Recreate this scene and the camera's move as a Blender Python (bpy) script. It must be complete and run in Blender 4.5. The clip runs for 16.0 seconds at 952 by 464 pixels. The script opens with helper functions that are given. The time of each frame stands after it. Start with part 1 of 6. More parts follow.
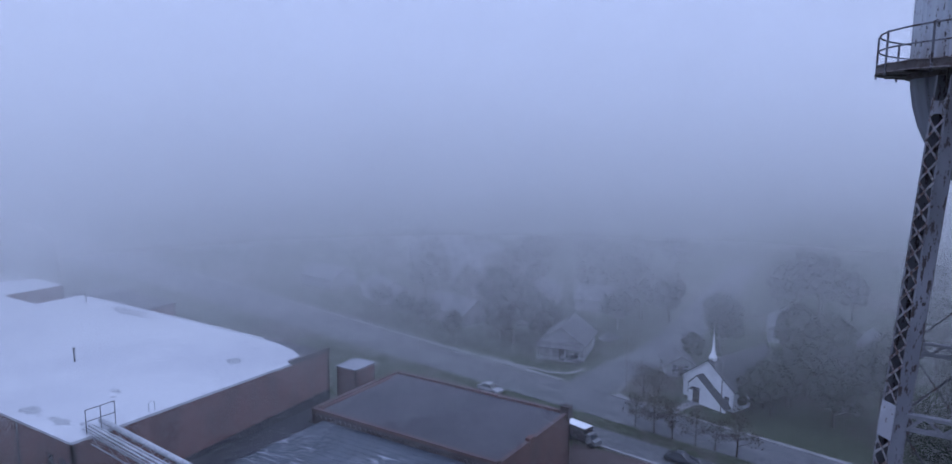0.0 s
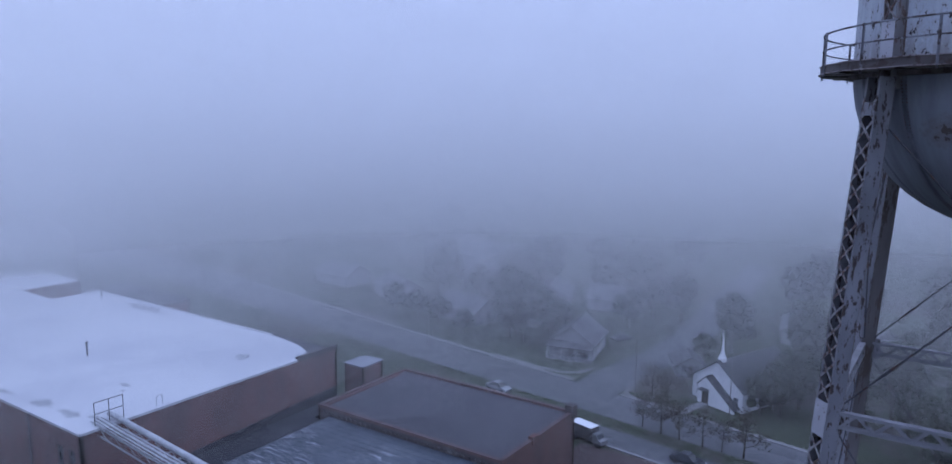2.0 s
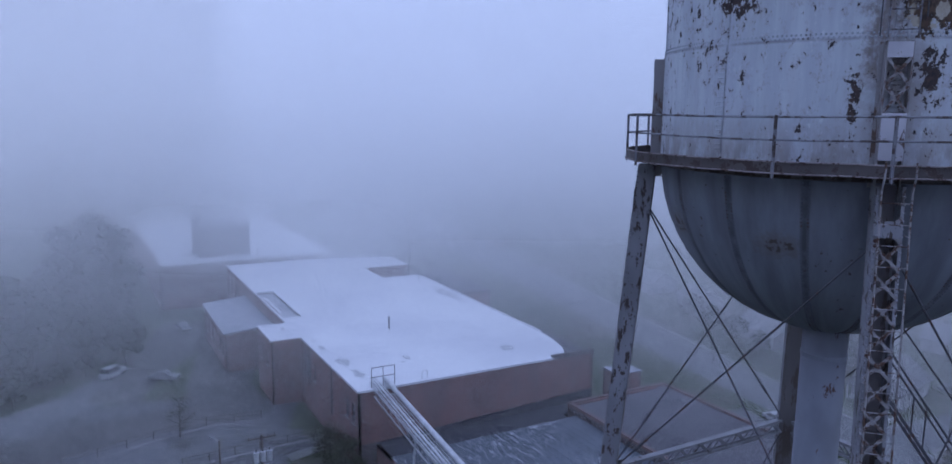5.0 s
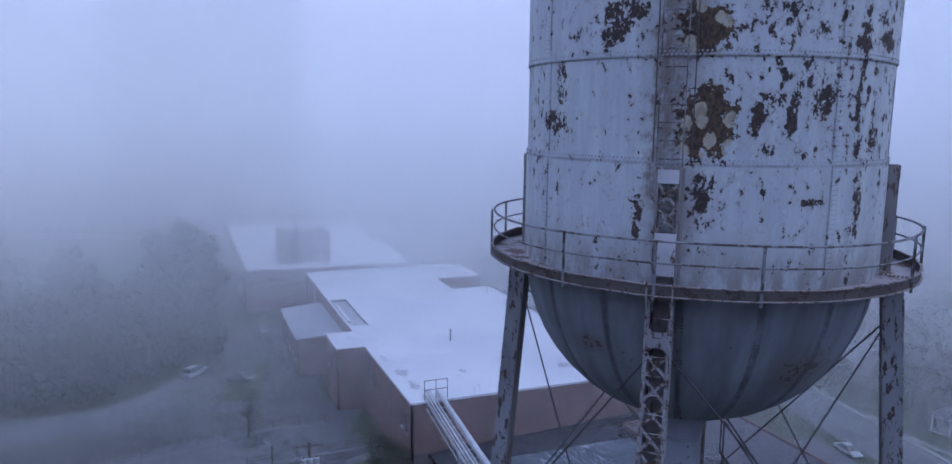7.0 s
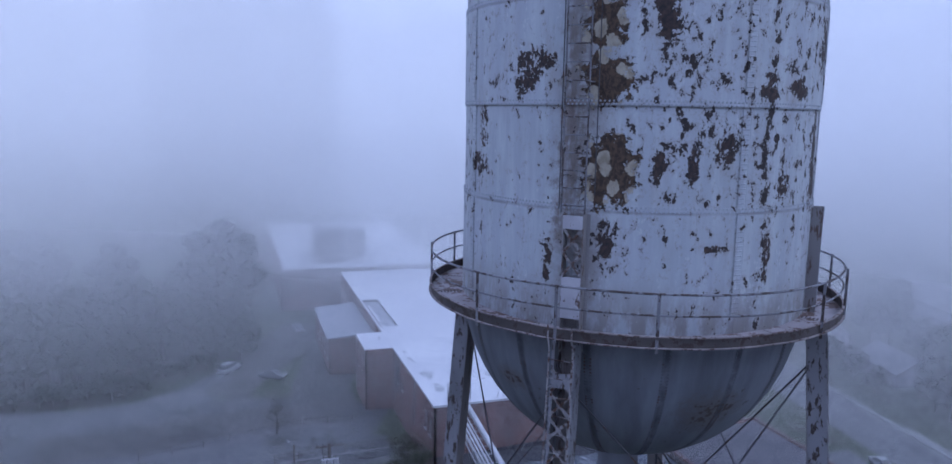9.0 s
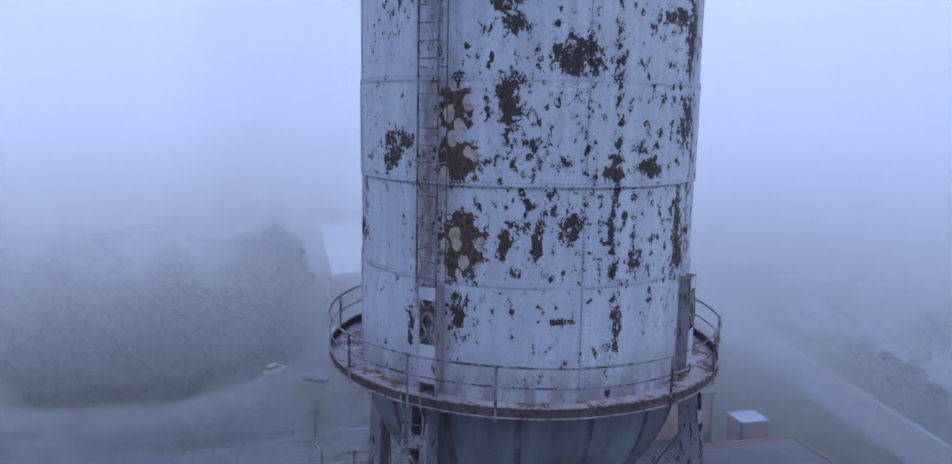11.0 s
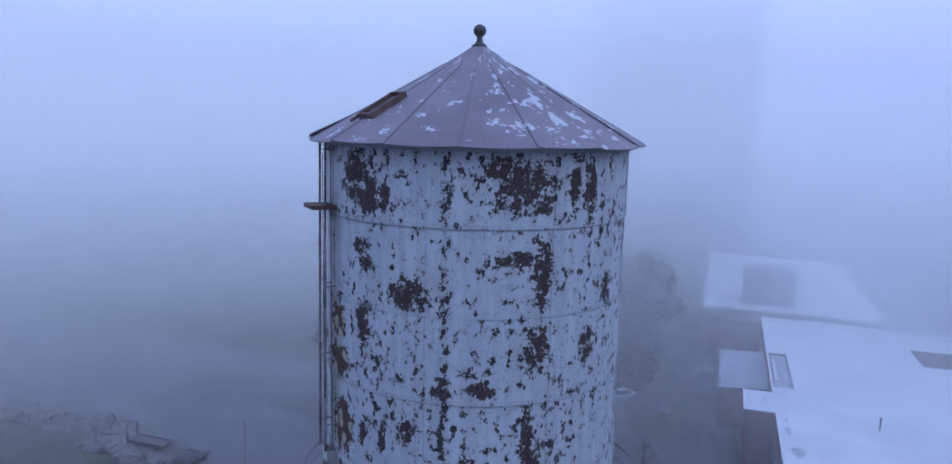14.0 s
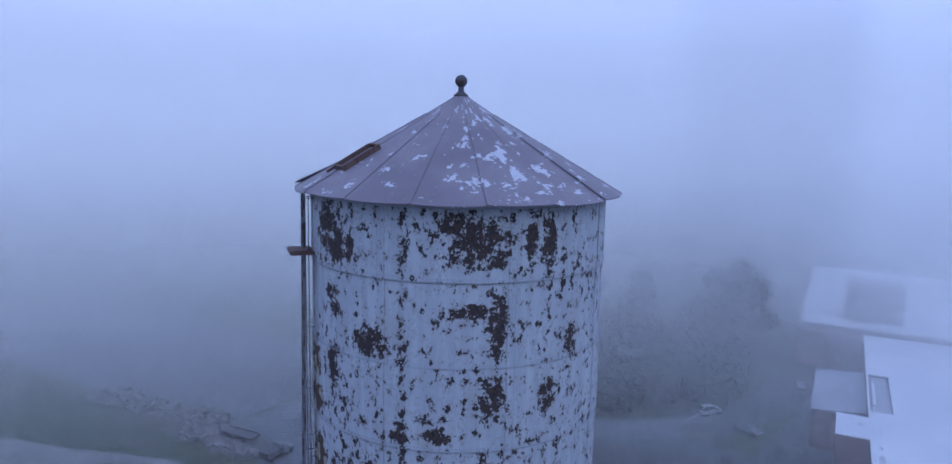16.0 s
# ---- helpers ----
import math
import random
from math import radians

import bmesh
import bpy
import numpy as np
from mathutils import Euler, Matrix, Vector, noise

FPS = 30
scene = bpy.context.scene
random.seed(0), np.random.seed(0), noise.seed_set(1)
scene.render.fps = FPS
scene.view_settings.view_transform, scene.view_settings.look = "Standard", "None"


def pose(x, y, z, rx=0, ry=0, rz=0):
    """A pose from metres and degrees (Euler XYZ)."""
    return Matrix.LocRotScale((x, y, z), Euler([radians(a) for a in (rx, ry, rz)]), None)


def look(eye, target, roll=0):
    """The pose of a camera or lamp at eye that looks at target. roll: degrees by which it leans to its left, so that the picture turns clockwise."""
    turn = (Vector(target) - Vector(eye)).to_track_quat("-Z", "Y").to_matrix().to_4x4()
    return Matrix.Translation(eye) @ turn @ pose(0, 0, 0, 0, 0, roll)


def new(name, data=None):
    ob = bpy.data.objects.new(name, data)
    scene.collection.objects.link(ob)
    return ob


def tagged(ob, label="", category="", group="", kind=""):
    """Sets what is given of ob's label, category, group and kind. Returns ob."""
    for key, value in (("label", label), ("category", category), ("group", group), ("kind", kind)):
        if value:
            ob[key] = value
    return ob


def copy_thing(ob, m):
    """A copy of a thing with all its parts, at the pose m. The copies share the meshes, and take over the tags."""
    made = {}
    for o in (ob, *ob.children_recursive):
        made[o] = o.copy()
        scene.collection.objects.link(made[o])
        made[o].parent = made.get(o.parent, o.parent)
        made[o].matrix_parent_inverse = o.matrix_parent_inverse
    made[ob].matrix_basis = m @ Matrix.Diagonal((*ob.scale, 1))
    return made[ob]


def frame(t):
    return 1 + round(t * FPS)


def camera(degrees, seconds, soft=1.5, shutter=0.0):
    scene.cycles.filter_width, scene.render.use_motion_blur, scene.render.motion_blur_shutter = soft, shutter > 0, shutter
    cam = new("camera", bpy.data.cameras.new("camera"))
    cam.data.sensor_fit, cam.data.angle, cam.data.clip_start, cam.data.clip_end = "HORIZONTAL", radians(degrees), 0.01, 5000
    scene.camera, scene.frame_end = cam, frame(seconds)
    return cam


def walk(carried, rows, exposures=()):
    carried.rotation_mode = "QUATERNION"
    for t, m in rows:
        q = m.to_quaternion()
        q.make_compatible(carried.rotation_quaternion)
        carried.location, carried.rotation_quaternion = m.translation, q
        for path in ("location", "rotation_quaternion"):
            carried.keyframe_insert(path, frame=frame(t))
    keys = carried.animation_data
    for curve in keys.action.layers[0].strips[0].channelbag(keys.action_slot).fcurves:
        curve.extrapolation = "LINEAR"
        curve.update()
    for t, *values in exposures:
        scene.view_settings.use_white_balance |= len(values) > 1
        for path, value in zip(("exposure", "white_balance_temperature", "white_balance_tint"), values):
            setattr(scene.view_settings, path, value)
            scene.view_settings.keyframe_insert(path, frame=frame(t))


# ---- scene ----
cam = camera(65.14, 16.0)
PATH = [
    (0, (-2.506, -21.524, 46.971), (-3.574, -19.860, 46.670), 0.47),
    (0.5, (-2.070, -21.383, 46.971), (-3.146, -19.725, 46.669), 0.63),
    (1, (-1.631, -21.206, 46.972), (-2.720, -19.555, 46.671), 0.59),
    (1.5, (-1.203, -21.132, 47.029), (-2.302, -19.488, 46.727), 0.54),
    (2, (-0.769, -20.877, 47.023), (-1.881, -19.243, 46.719), 0.59),
    (2.5, (-0.354, -20.702, 47.043), (-1.474, -19.073, 46.738), 0.54),
    (3, (0.082, -20.511, 47.063), (-1.047, -18.889, 46.757), 0.49),
    (3.5, (0.577, -20.290, 47.070), (-0.566, -18.677, 46.765), 0.52),
    (4, (2.330, -19.476, 47.423), (1.129, -17.907, 47.117), 0.46),
    (4.5, (6.288, -17.140, 47.866), (4.795, -15.845, 47.557), 0.67),
    (5, (10.048, -14.193, 49.002), (8.317, -13.243, 48.690), 0.71),
    (5.2, (11.292, -13.239, 49.768), (9.533, -12.338, 49.465), 0.74),
    (7.5, (13.581, -10.072, 51.168), (11.733, -9.373, 50.861), 0.78),
    (8, (13.993, -9.446, 51.448), (12.133, -8.778, 51.143), 0.87),
    (8.5, (14.318, -8.739, 51.731), (12.447, -8.103, 51.425), 0.94),
    (11, (16.087, -4.999, 53.346), (14.165, -4.537, 53.039), 0.93),
    (11.5, (17.242, -1.656, 54.817), (15.270, -1.527, 54.510), 0.95),
    (12, (17.792, 1.798, 56.360), (15.831, 1.556, 56.055), 0.97),
    (12.5, (17.745, 3.692, 57.160), (15.816, 3.261, 56.855), 1.10),
    (13, (17.704, 4.424, 57.474), (15.792, 3.924, 57.170), 1.17),
    (13.5, (17.615, 5.168, 57.769), (15.721, 4.602, 57.466), 1.27),
    (14, (17.513, 5.896, 58.070), (15.639, 5.267, 57.767), 1.31),
    (14.5, (17.351, 6.620, 58.388), (15.500, 5.929, 58.083), 1.30),
    (15, (17.129, 7.324, 58.678), (15.301, 6.571, 58.374), 1.36),
    (15.5, (16.936, 8.028, 58.972), (15.134, 7.215, 58.668), 1.33),
    (16, (16.667, 8.718, 59.271), (14.894, 7.844, 58.966), 1.30),
]
walk(cam, [(t, look(eye, target, roll)) for t, eye, target, roll in PATH],
     [(0, 0.0, 6450, 10), (3.5, -0.02, 6400, 10), (5.2, -0.03, 6350, 10), (7.3, 0.05, 6350, 10), (8.7, 0.10, 6400, 10), (10.8, 0.33, 6480, 10), (11.2, 0.29, 6400, 10), (11.6, 0.16, 6250, 10), (12, 0.05, 6050, 10), (13, 0.0, 5950, 10), (16, -0.08, 5850, 10)])

# ---------------------------------------------------------------- sky and light
world = bpy.data.worlds.new("overcast_sky")
scene.world = world
world.use_nodes = True
wt = world.node_tree
back = wt.nodes["Background"]
sky = wt.nodes.new("ShaderNodeTexSky")
sky.sky_type = "NISHITA"
sky.sun_disc = False
sky.sun_elevation, sky.sun_rotation = radians(39), radians(30)
sky.air_density, sky.dust_density = 1.5, 4.0
sky_dim = wt.nodes.new("ShaderNodeVectorMath")
sky_dim.operation = "SCALE"
sky_dim.inputs["Scale"].default_value = 0.10
cloud = wt.nodes.new("ShaderNodeMix")  # dim along the horizon, brighter overhead
cloud.data_type = "RGBA"
cloud.inputs[6].default_value, cloud.inputs[7].default_value = (0.545, 0.70, 1.275, 1), (0.96, 1.20, 2.04, 1)
way, way_up, lift = wt.nodes.new("ShaderNodeTexCoord"), wt.nodes.new("ShaderNodeSeparateXYZ"), wt.nodes.new("ShaderNodeMapRange")
lift.inputs[1].default_value, lift.inputs[2].default_value = 0.0, 0.4
wt.links.new(way.outputs["Generated"], way_up.inputs[0])
wt.links.new(way_up.outputs[2], lift.inputs[0])
wt.links.new(lift.outputs[0], cloud.inputs[0])
sky_mix = wt.nodes.new("ShaderNodeMix")
sky_mix.data_type = "RGBA"
sky_mix.inputs[0].default_value = 0.92
wt.links.new(sky.outputs[0], sky_dim.inputs[0])
wt.links.new(sky_dim.outputs[0], sky_mix.inputs[6])
wt.links.new(cloud.outputs[2], sky_mix.inputs[7])
wt.links.new(sky_mix.outputs[2], back.inputs[0])
back.inputs[1].default_value = 1.0

sun = new("sun", bpy.data.lights.new("sun", "SUN"))
sun.data.energy, sun.data.angle, sun.data.color = 0.5, radians(45), (0.70, 0.83, 1.0)
sun.matrix_basis = look((40, 70, 66), (0, 0, 0))


# ---------------------------------------------------------------- materials
class Nodes:
    """Short hand for building one node material."""

    def __init__(self, name):
        self.mat = bpy.data.materials.new(name)
        self.mat.use_nodes = True
        self.t = self.mat.node_tree
        self.bsdf = self.t.nodes["Principled BSDF"]
        self.place = self.t.nodes.new("ShaderNodeNewGeometry").outputs["Position"]

    def put(self, sock, value):
        if hasattr(value, "is_output"):
            self.t.links.new(value, sock)
        elif isinstance(value, (tuple, list)) and sock.type == "RGBA":
            sock.default_value = (*value, 1) if len(value) == 3 else value
        else:
            sock.default_value = value

    def math(self, op, a, b=0.0, c=0.0):
        n = self.t.nodes.new("ShaderNodeMath")
        n.operation = op
        for s, v in zip(n.inputs, (a, b, c)):
            self.put(s, v)
        return n.outputs[0]

    def scaled(self, vec, s):
        n = self.t.nodes.new("ShaderNodeVectorMath")
        n.operation = "MULTIPLY"
        self.put(n.inputs[0], vec)
        n.inputs[1].default_value = s
        return n.outputs[0]

    def noise(self, vec, scale, detail=4.0, rough=0.55):
        n = self.t.nodes.new("ShaderNodeTexNoise")
        self.put(n.inputs["Vector"], vec)
        n.inputs["Scale"].default_value = scale
        n.inputs["Detail"].default_value = detail
        n.inputs["Roughness"].default_value = rough
        return n.outputs[0]

    def cells(self, vec, scale, feature="F1"):
        n = self.t.nodes.new("ShaderNodeTexVoronoi")
        n.feature = feature
        self.put(n.inputs["Vector"], vec)
        n.inputs["Scale"].default_value = scale
        return n.outputs["Distance"]

    def step(self, value, lo, hi):
        n = self.t.nodes.new("ShaderNodeMapRange")
        n.interpolation_type = "SMOOTHSTEP"
        self.put(n.inputs[0], value)
        n.inputs[1].default_value, n.inputs[2].default_value = lo, hi
        return n.outputs[0]

    def mix(self, f, a, b):
        n = self.t.nodes.new("ShaderNodeMix")
        n.data_type = "RGBA"
        self.put(n.inputs[0], f)
        self.put(n.inputs[6], a)
        self.put(n.inputs[7], b)
        return n.outputs[2]

    def xyz(self, vec):
        n = self.t.nodes.new("ShaderNodeSeparateXYZ")
        self.put(n.inputs[0], vec)
        return n.outputs

    def vec(self, x, y, z):
        n = self.t.nodes.new("ShaderNodeCombineXYZ")
        for s, v in zip(n.inputs, (x, y, z)):
            self.put(s, v)
        return n.outputs[0]

    def random(self):
        return self.t.nodes.new("ShaderNodeObjectInfo").outputs["Random"]

    def done(self, colour, rough=0.8, bump=None, depth=0.02, metal=0.0, spec=0.35):
        self.put(self.bsdf.inputs["Base Color"], colour)
        self.put(self.bsdf.inputs["Roughness"], rough)
        self.bsdf.inputs["Metallic"].default_value = metal
        self.bsdf.inputs["Specular IOR Level"].default_value = spec
        if bump is not None:
            b = self.t.nodes.new("ShaderNodeBump")
            b.inputs["Distance"].default_value = depth
            b.inputs["Strength"].default_value = 0.6
            self.put(b.inputs["Height"], bump)
            self.t.links.new(b.outputs[0], self.bsdf.inputs["Normal"])
        return self.mat


def plain(name, dark, light, rough=0.85, big=0.3, small=6.0, metal=0.0, spec=0.3, depth=0.01, stretch=(1, 1, 1)):
    """A surface with stains at a large scale and grain at a small one."""
    n = Nodes(name)
    p = n.scaled(n.place, stretch)
    a = n.noise(p, big, 5, 0.6)
    b = n.noise(p, small, 4, 0.6)
    f = n.step(n.math("ADD", n.math("MULTIPLY", a, 0.65), n.math("MULTIPLY", b, 0.35)), 0.32, 0.68)
    return n.done(n.mix(f, dark, light), rough, b, depth, metal, spec)


RUST_DARK, RUST = (0.028, 0.018, 0.016), (0.085, 0.042, 0.028)
TANK_R = 3.66


def tank_paint():
    """Chalky pale paint that flakes off in spots, patches and upright runs."""
    n = Nodes("flaking_tank_paint")
    x, y, z = n.xyz(n.place)[0:3]
    around = n.math("MULTIPLY", n.math("ARCTAN2", y, x), TANK_R)
    flat = n.vec(around, z, 0.0)
    warp = n.noise(flat, 2.4, 4, 0.6)
    tall = n.vec(n.math("ADD", around, n.math("MULTIPLY", warp, 0.25)), n.math("MULTIPLY", z, 0.62), 0.0)
    spots = n.noise(tall, 5.6, 6, 0.60)
    fine = n.noise(tall, 15.0, 5, 0.62)
    wide = n.noise(flat, 0.55, 2, 0.5)
    field = n.math("ADD", n.math("MULTIPLY", spots, 0.70), n.math("MULTIPLY", fine, 0.30))
    field = n.math("ADD", field, n.math("MULTIPLY", n.math("SUBTRACT", wide, 0.5), 0.22))
    ragged = n.noise(flat, 4.6, 8, 0.72)

    def blob(deg, high, half_w, half_h, rough=8.0):
        u = n.math("DIVIDE", n.math("SUBTRACT", around, radians(deg) * TANK_R), half_w)
        v = n.math("DIVIDE", n.math("SUBTRACT", z, high), half_h)
        d = n.math("ADD", n.math("POWER", n.math("ABSOLUTE", u), 2.0), n.math("POWER", n.math("ABSOLUTE", v), 2.0))
        return n.step(n.math("ADD", d, n.math("MULTIPLY", n.math("SUBTRACT", ragged, 0.5), rough)), 1.5, 0.5), d

    # degrees round the tank, height, half width, half height
    bare = [(-27, 56.75, 0.34, 0.55), (-20, 56.45, 0.34, 0.34), (29, 57.05, 0.5, 0.3), (36, 56.65, 0.62, 0.5), (53, 56.7, 0.16, 0.5), (60, 56.7, 0.2, 0.5),
            (31.5, 55.2, 0.45, 0.16), (41.5, 54.95, 0.2, 0.75), (-4, 54.42, 0.45, 0.33), (-21.8, 55.1, 0.25, 0.3),
            (-22, 53.6, 0.16, 0.5), (39.6, 53.3, 0.3, 0.5), (21.6, 52.46, 0.32, 0.16), (8.3, 52.45, 0.22, 0.2),
            (-85, 50.98, 0.4, 0.22), (-81.5, 51.65, 0.16, 0.4), (17.4, 50.67, 0.2, 0.22), (39, 50.75, 0.22, 0.4),
            (-36.4, 49.72, 0.13, 0.36), (-59.2, 52.85, 0.42, 0.28), (-62, 52.5, 0.2, 0.2), (-6, 49.66, 0.22, 0.06), (37.4, 51.3, 0.13, 0.7),
            (-13.5, 51.1, 0.10, 0.32), (-22.9, 51.1, 0.09, 0.3), (-4.2, 51.4, 0.2, 0.25), (-22.9, 53.63, 0.16, 0.42), (-23, 55.2, 0.3, 0.25),
            (-53, 49.35, 0.09, 0.36), (11.5, 49.5, 0.09, 0.55), (60.8, 53.2, 0.2, 0.4), (72, 54.3, 0.2, 0.3), (-13.7, 56.4, 0.2, 0.25)]
    hole = near = None
    for spec_row in bare:
        m, d = blob(*spec_row)
        hole = m if hole is None else n.math("MAXIMUM", hole, m)
        near = d if near is None else n.math("MINIMUM", near, d)
    near = n.step(near, 6.5, 0.6)
    # an upright run of flakes beside the seam
    run = n.math("SUBTRACT", around, n.math("ADD", radians(9.2) * TANK_R, n.math("MULTIPLY", n.math("SUBTRACT", ragged, 0.5), 0.5)))
    run = n.step(n.math("ABSOLUTE", run), 0.18, 0.0)
    field = n.math("ADD", field, n.math("MULTIPLY", run, 0.09))
    # more flakes on the side that faces the weather, fewer past the ladder
    side = n.math("MULTIPLY", n.step(n.math("ARCTAN2", y, x), -1.5, -0.25), n.step(z, 48.0, 50.6))
    side = n.math("MAXIMUM", side, n.step(n.math("ARCTAN2", y, x), -1.4, -1.85))

    field = n.math("ADD", field, n.math("MULTIPLY", side, 0.020))
    # the lowest course and the part past the ladder keep their paint better
    field = n.math("SUBTRACT", field, n.math("MULTIPLY", n.math("MAXIMUM", n.step(z, 50.5, 50.2), n.math("MULTIPLY", n.step(n.math("ARCTAN2", y, x), -0.85, -1.0), n.step(n.math("ARCTAN2", y, x), -1.75, -1.5))), 0.022))
    # small round flakes, each of a size of its own
    dots = n.t.nodes.new("ShaderNodeTexVoronoi")
    n.put(dots.inputs["Vector"], n.vec(n.math("ADD", around, n.math("MULTIPLY", ragged, 0.22)), n.math("ADD", n.math("MULTIPLY", z, 0.75), n.math("MULTIPLY", warp, 0.22)), 0.0))
    dots.inputs["Scale"].default_value = 4.3
    size = n.math("MULTIPLY", n.math("POWER", n.xyz(dots.outputs["Color"])[0], 3.0), n.math("ADD", 0.12, n.math("MULTIPLY", side, 0.24)))
    dot = n.step(n.math("SUBTRACT", dots.outputs["Distance"], size), 0.02, -0.02)
    field = n.math("ADD", field, n.math("MULTIPLY", dot, 0.11))
    field = n.math("ADD", field, n.math("MULTIPLY", hole, 0.15))
    speck = n.noise(n.vec(n.math("MULTIPLY", around, 1.25), n.math("MULTIPLY", z, 0.8), 0.0), 27.0, 3, 0.6)
    field = n.math("ADD", field, n.math("MULTIPLY", n.math("SUBTRACT", speck, 0.5), 0.17))
    # crumbs of bare steel round the patches, and scraps of paint left inside them
    crumb = n.noise(n.vec(around, n.math("MULTIPLY", z, 0.62), 0.0), 19.0, 4, 0.66)
    field = n.math("ADD", field, n.math("MULTIPLY", near, n.math("MULTIPLY", n.math("SUBTRACT", crumb, 0.48), 0.46)))
    peel = n.step(field, 0.588, 0.603)
    # honeycombed rust beside the ladder: dark webs round cells of cream undercoat
    comb_at = n.math("MAXIMUM", n.math("MAXIMUM", blob(-38.5, 53.45, 0.40, 0.38, 5.5)[0], blob(-37.3, 52.55, 0.44, 0.46, 5.5)[0]), blob(-36.1, 51.0, 0.46, 0.66, 5.5)[0])
    bent = n.vec(n.math("ADD", around, n.math("MULTIPLY", ragged, 0.16)), n.math("ADD", n.math("MULTIPLY", z, 0.78), n.math("MULTIPLY", warp, 0.2)), 0.0)
    cream = n.step(n.math("ADD", n.cells(bent, 3.4), n.math("MULTIPLY", n.math("SUBTRACT", fine, 0.5), 0.35)), 0.43, 0.37)
    comb = n.step(comb_at, 0.35, 0.6)
    # upright dirt runs and a chalky bloom
    runs = n.noise(n.vec(n.math("MULTIPLY", around, 2.2), n.math("MULTIPLY", z, 0.22), 0.0), 1.3, 5, 0.68)
    paint = n.mix(n.step(runs, 0.35, 0.72), (0.272, 0.297, 0.326), (0.352, 0.378, 0.402))
    paint = n.mix(n.math("MULTIPLY", n.step(wide, 0.35, 0.7), 0.35), paint, (0.32, 0.335, 0.39))
    warm = n.math("MULTIPLY", n.step(n.math("ABSOLUTE", n.math("ADD", around, radians(44) * TANK_R)), 0.7, 0.15), n.step(n.noise(flat, 1.1, 4, 0.7), 0.36, 0.62))
    low = n.math("MULTIPLY", n.step(z, 49.3, 48.15), n.step(n.noise(n.vec(n.math("MULTIPLY", around, 1.5), n.math("MULTIPLY", z, 0.5), 0.0), 1.4, 5, 0.7), 0.36, 0.56))
    paint = n.mix(n.math("MULTIPLY", n.math("MAXIMUM", warm, low), 0.65), paint, (0.13, 0.10, 0.086))
    # faint brown weeping round the patches, and pale scuffs where the bloom is thick
    tea = n.noise(n.vec(n.math("MULTIPLY", around, 1.8), n.math("MULTIPLY", z, 0.5), 3.0), 1.7, 5, 0.68)
    paint = n.mix(n.math("MULTIPLY", n.math("MULTIPLY", n.math("ADD", 0.25, n.math("MULTIPLY", near, 0.75)), n.step(tea, 0.46, 0.68)), 0.50), paint, (0.235, 0.215, 0.205))
    paint = n.mix(n.math("MULTIPLY", n.step(n.math("ADD", n.math("MULTIPLY", tea, 0.5), n.math("MULTIPLY", fine, 0.5)), 0.44, 0.34), 0.55), paint, (0.43, 0.445, 0.46))
    # shadow of each lapped seam, painted as a broken dark line below it
    for high in (50.33, 52.15, 54.02, 55.88):
        lap = n.step(n.math("ABSOLUTE", n.math("SUBTRACT", z, high - 0.05)), 0.045, 0.0)
        paint = n.mix(n.math("MULTIPLY", lap, n.math("MULTIPLY", n.step(n.noise(flat, 1.9, 5, 0.7), 0.30, 0.62), 0.75)), paint, (0.14, 0.14, 0.15))
    # brown weeping down both sides of the ladder and between its stringers
    weep = n.math("MULTIPLY", n.step(n.math("ABSOLUTE", n.math("ADD", n.math("ADD", around, n.math("MULTIPLY", n.math("SUBTRACT", ragged, 0.5), 1.1)), radians(46.8) * TANK_R)), 0.40, 0.10), n.math("MULTIPLY", n.step(z, 49.0, 50.0), n.step(z, 54.6, 53.0)))
    weep = n.math("MULTIPLY", weep, n.step(n.math("ADD", n.math("MULTIPLY", runs, 0.6), n.math("MULTIPLY", spots, 0.4)), 0.41, 0.55))
    paint = n.mix(n.math("MULTIPLY", weep, 0.8), paint, (0.10, 0.072, 0.060))
    # a broken dark line at each edge of the upright straps
    strap = n.math("ABSOLUTE", n.math("SUBTRACT", n.math("FRACT", n.math("ADD", n.math("DIVIDE", n.math("SUBTRACT", n.math("ARCTAN2", y, x), radians(1.2)), radians(45)), 8.5)), 0.5))
    strap = n.math("MULTIPLY", n.step(strap, 0.026, 0.030), n.step(strap, 0.040, 0.031))
    paint = n.mix(n.math("MULTIPLY", strap, n.math("MULTIPLY", n.step(ragged, 0.35, 0.6), 0.7)), paint, (0.15, 0.155, 0.17))
    # a brownish stain round each bare spot
    paint = n.mix(n.math("MULTIPLY", n.step(field, 0.50, 0.60), 0.45), paint, (0.20, 0.175, 0.16))
    rust = n.mix(n.step(fine, 0.35, 0.7), (0.021, 0.018, 0.020), n.mix(hole, (0.042, 0.032, 0.031), (0.062, 0.040, 0.033)))
    peel = n.math("MAXIMUM", peel, comb)
    rust = n.mix(comb, rust, n.mix(cream, n.mix(n.step(fine, 0.4, 0.6), (0.030, 0.022, 0.018), (0.075, 0.048, 0.032)), n.mix(n.step(spots, 0.4, 0.65), (0.30, 0.275, 0.225), (0.20, 0.17, 0.13))))
    colour = n.mix(peel, paint, rust)
    return n.done(colour, n.math("ADD", 0.62, n.math("MULTIPLY", peel, 0.25)), n.math("SUBTRACT", n.math("MULTIPLY", fine, 0.3), peel), 0.012)


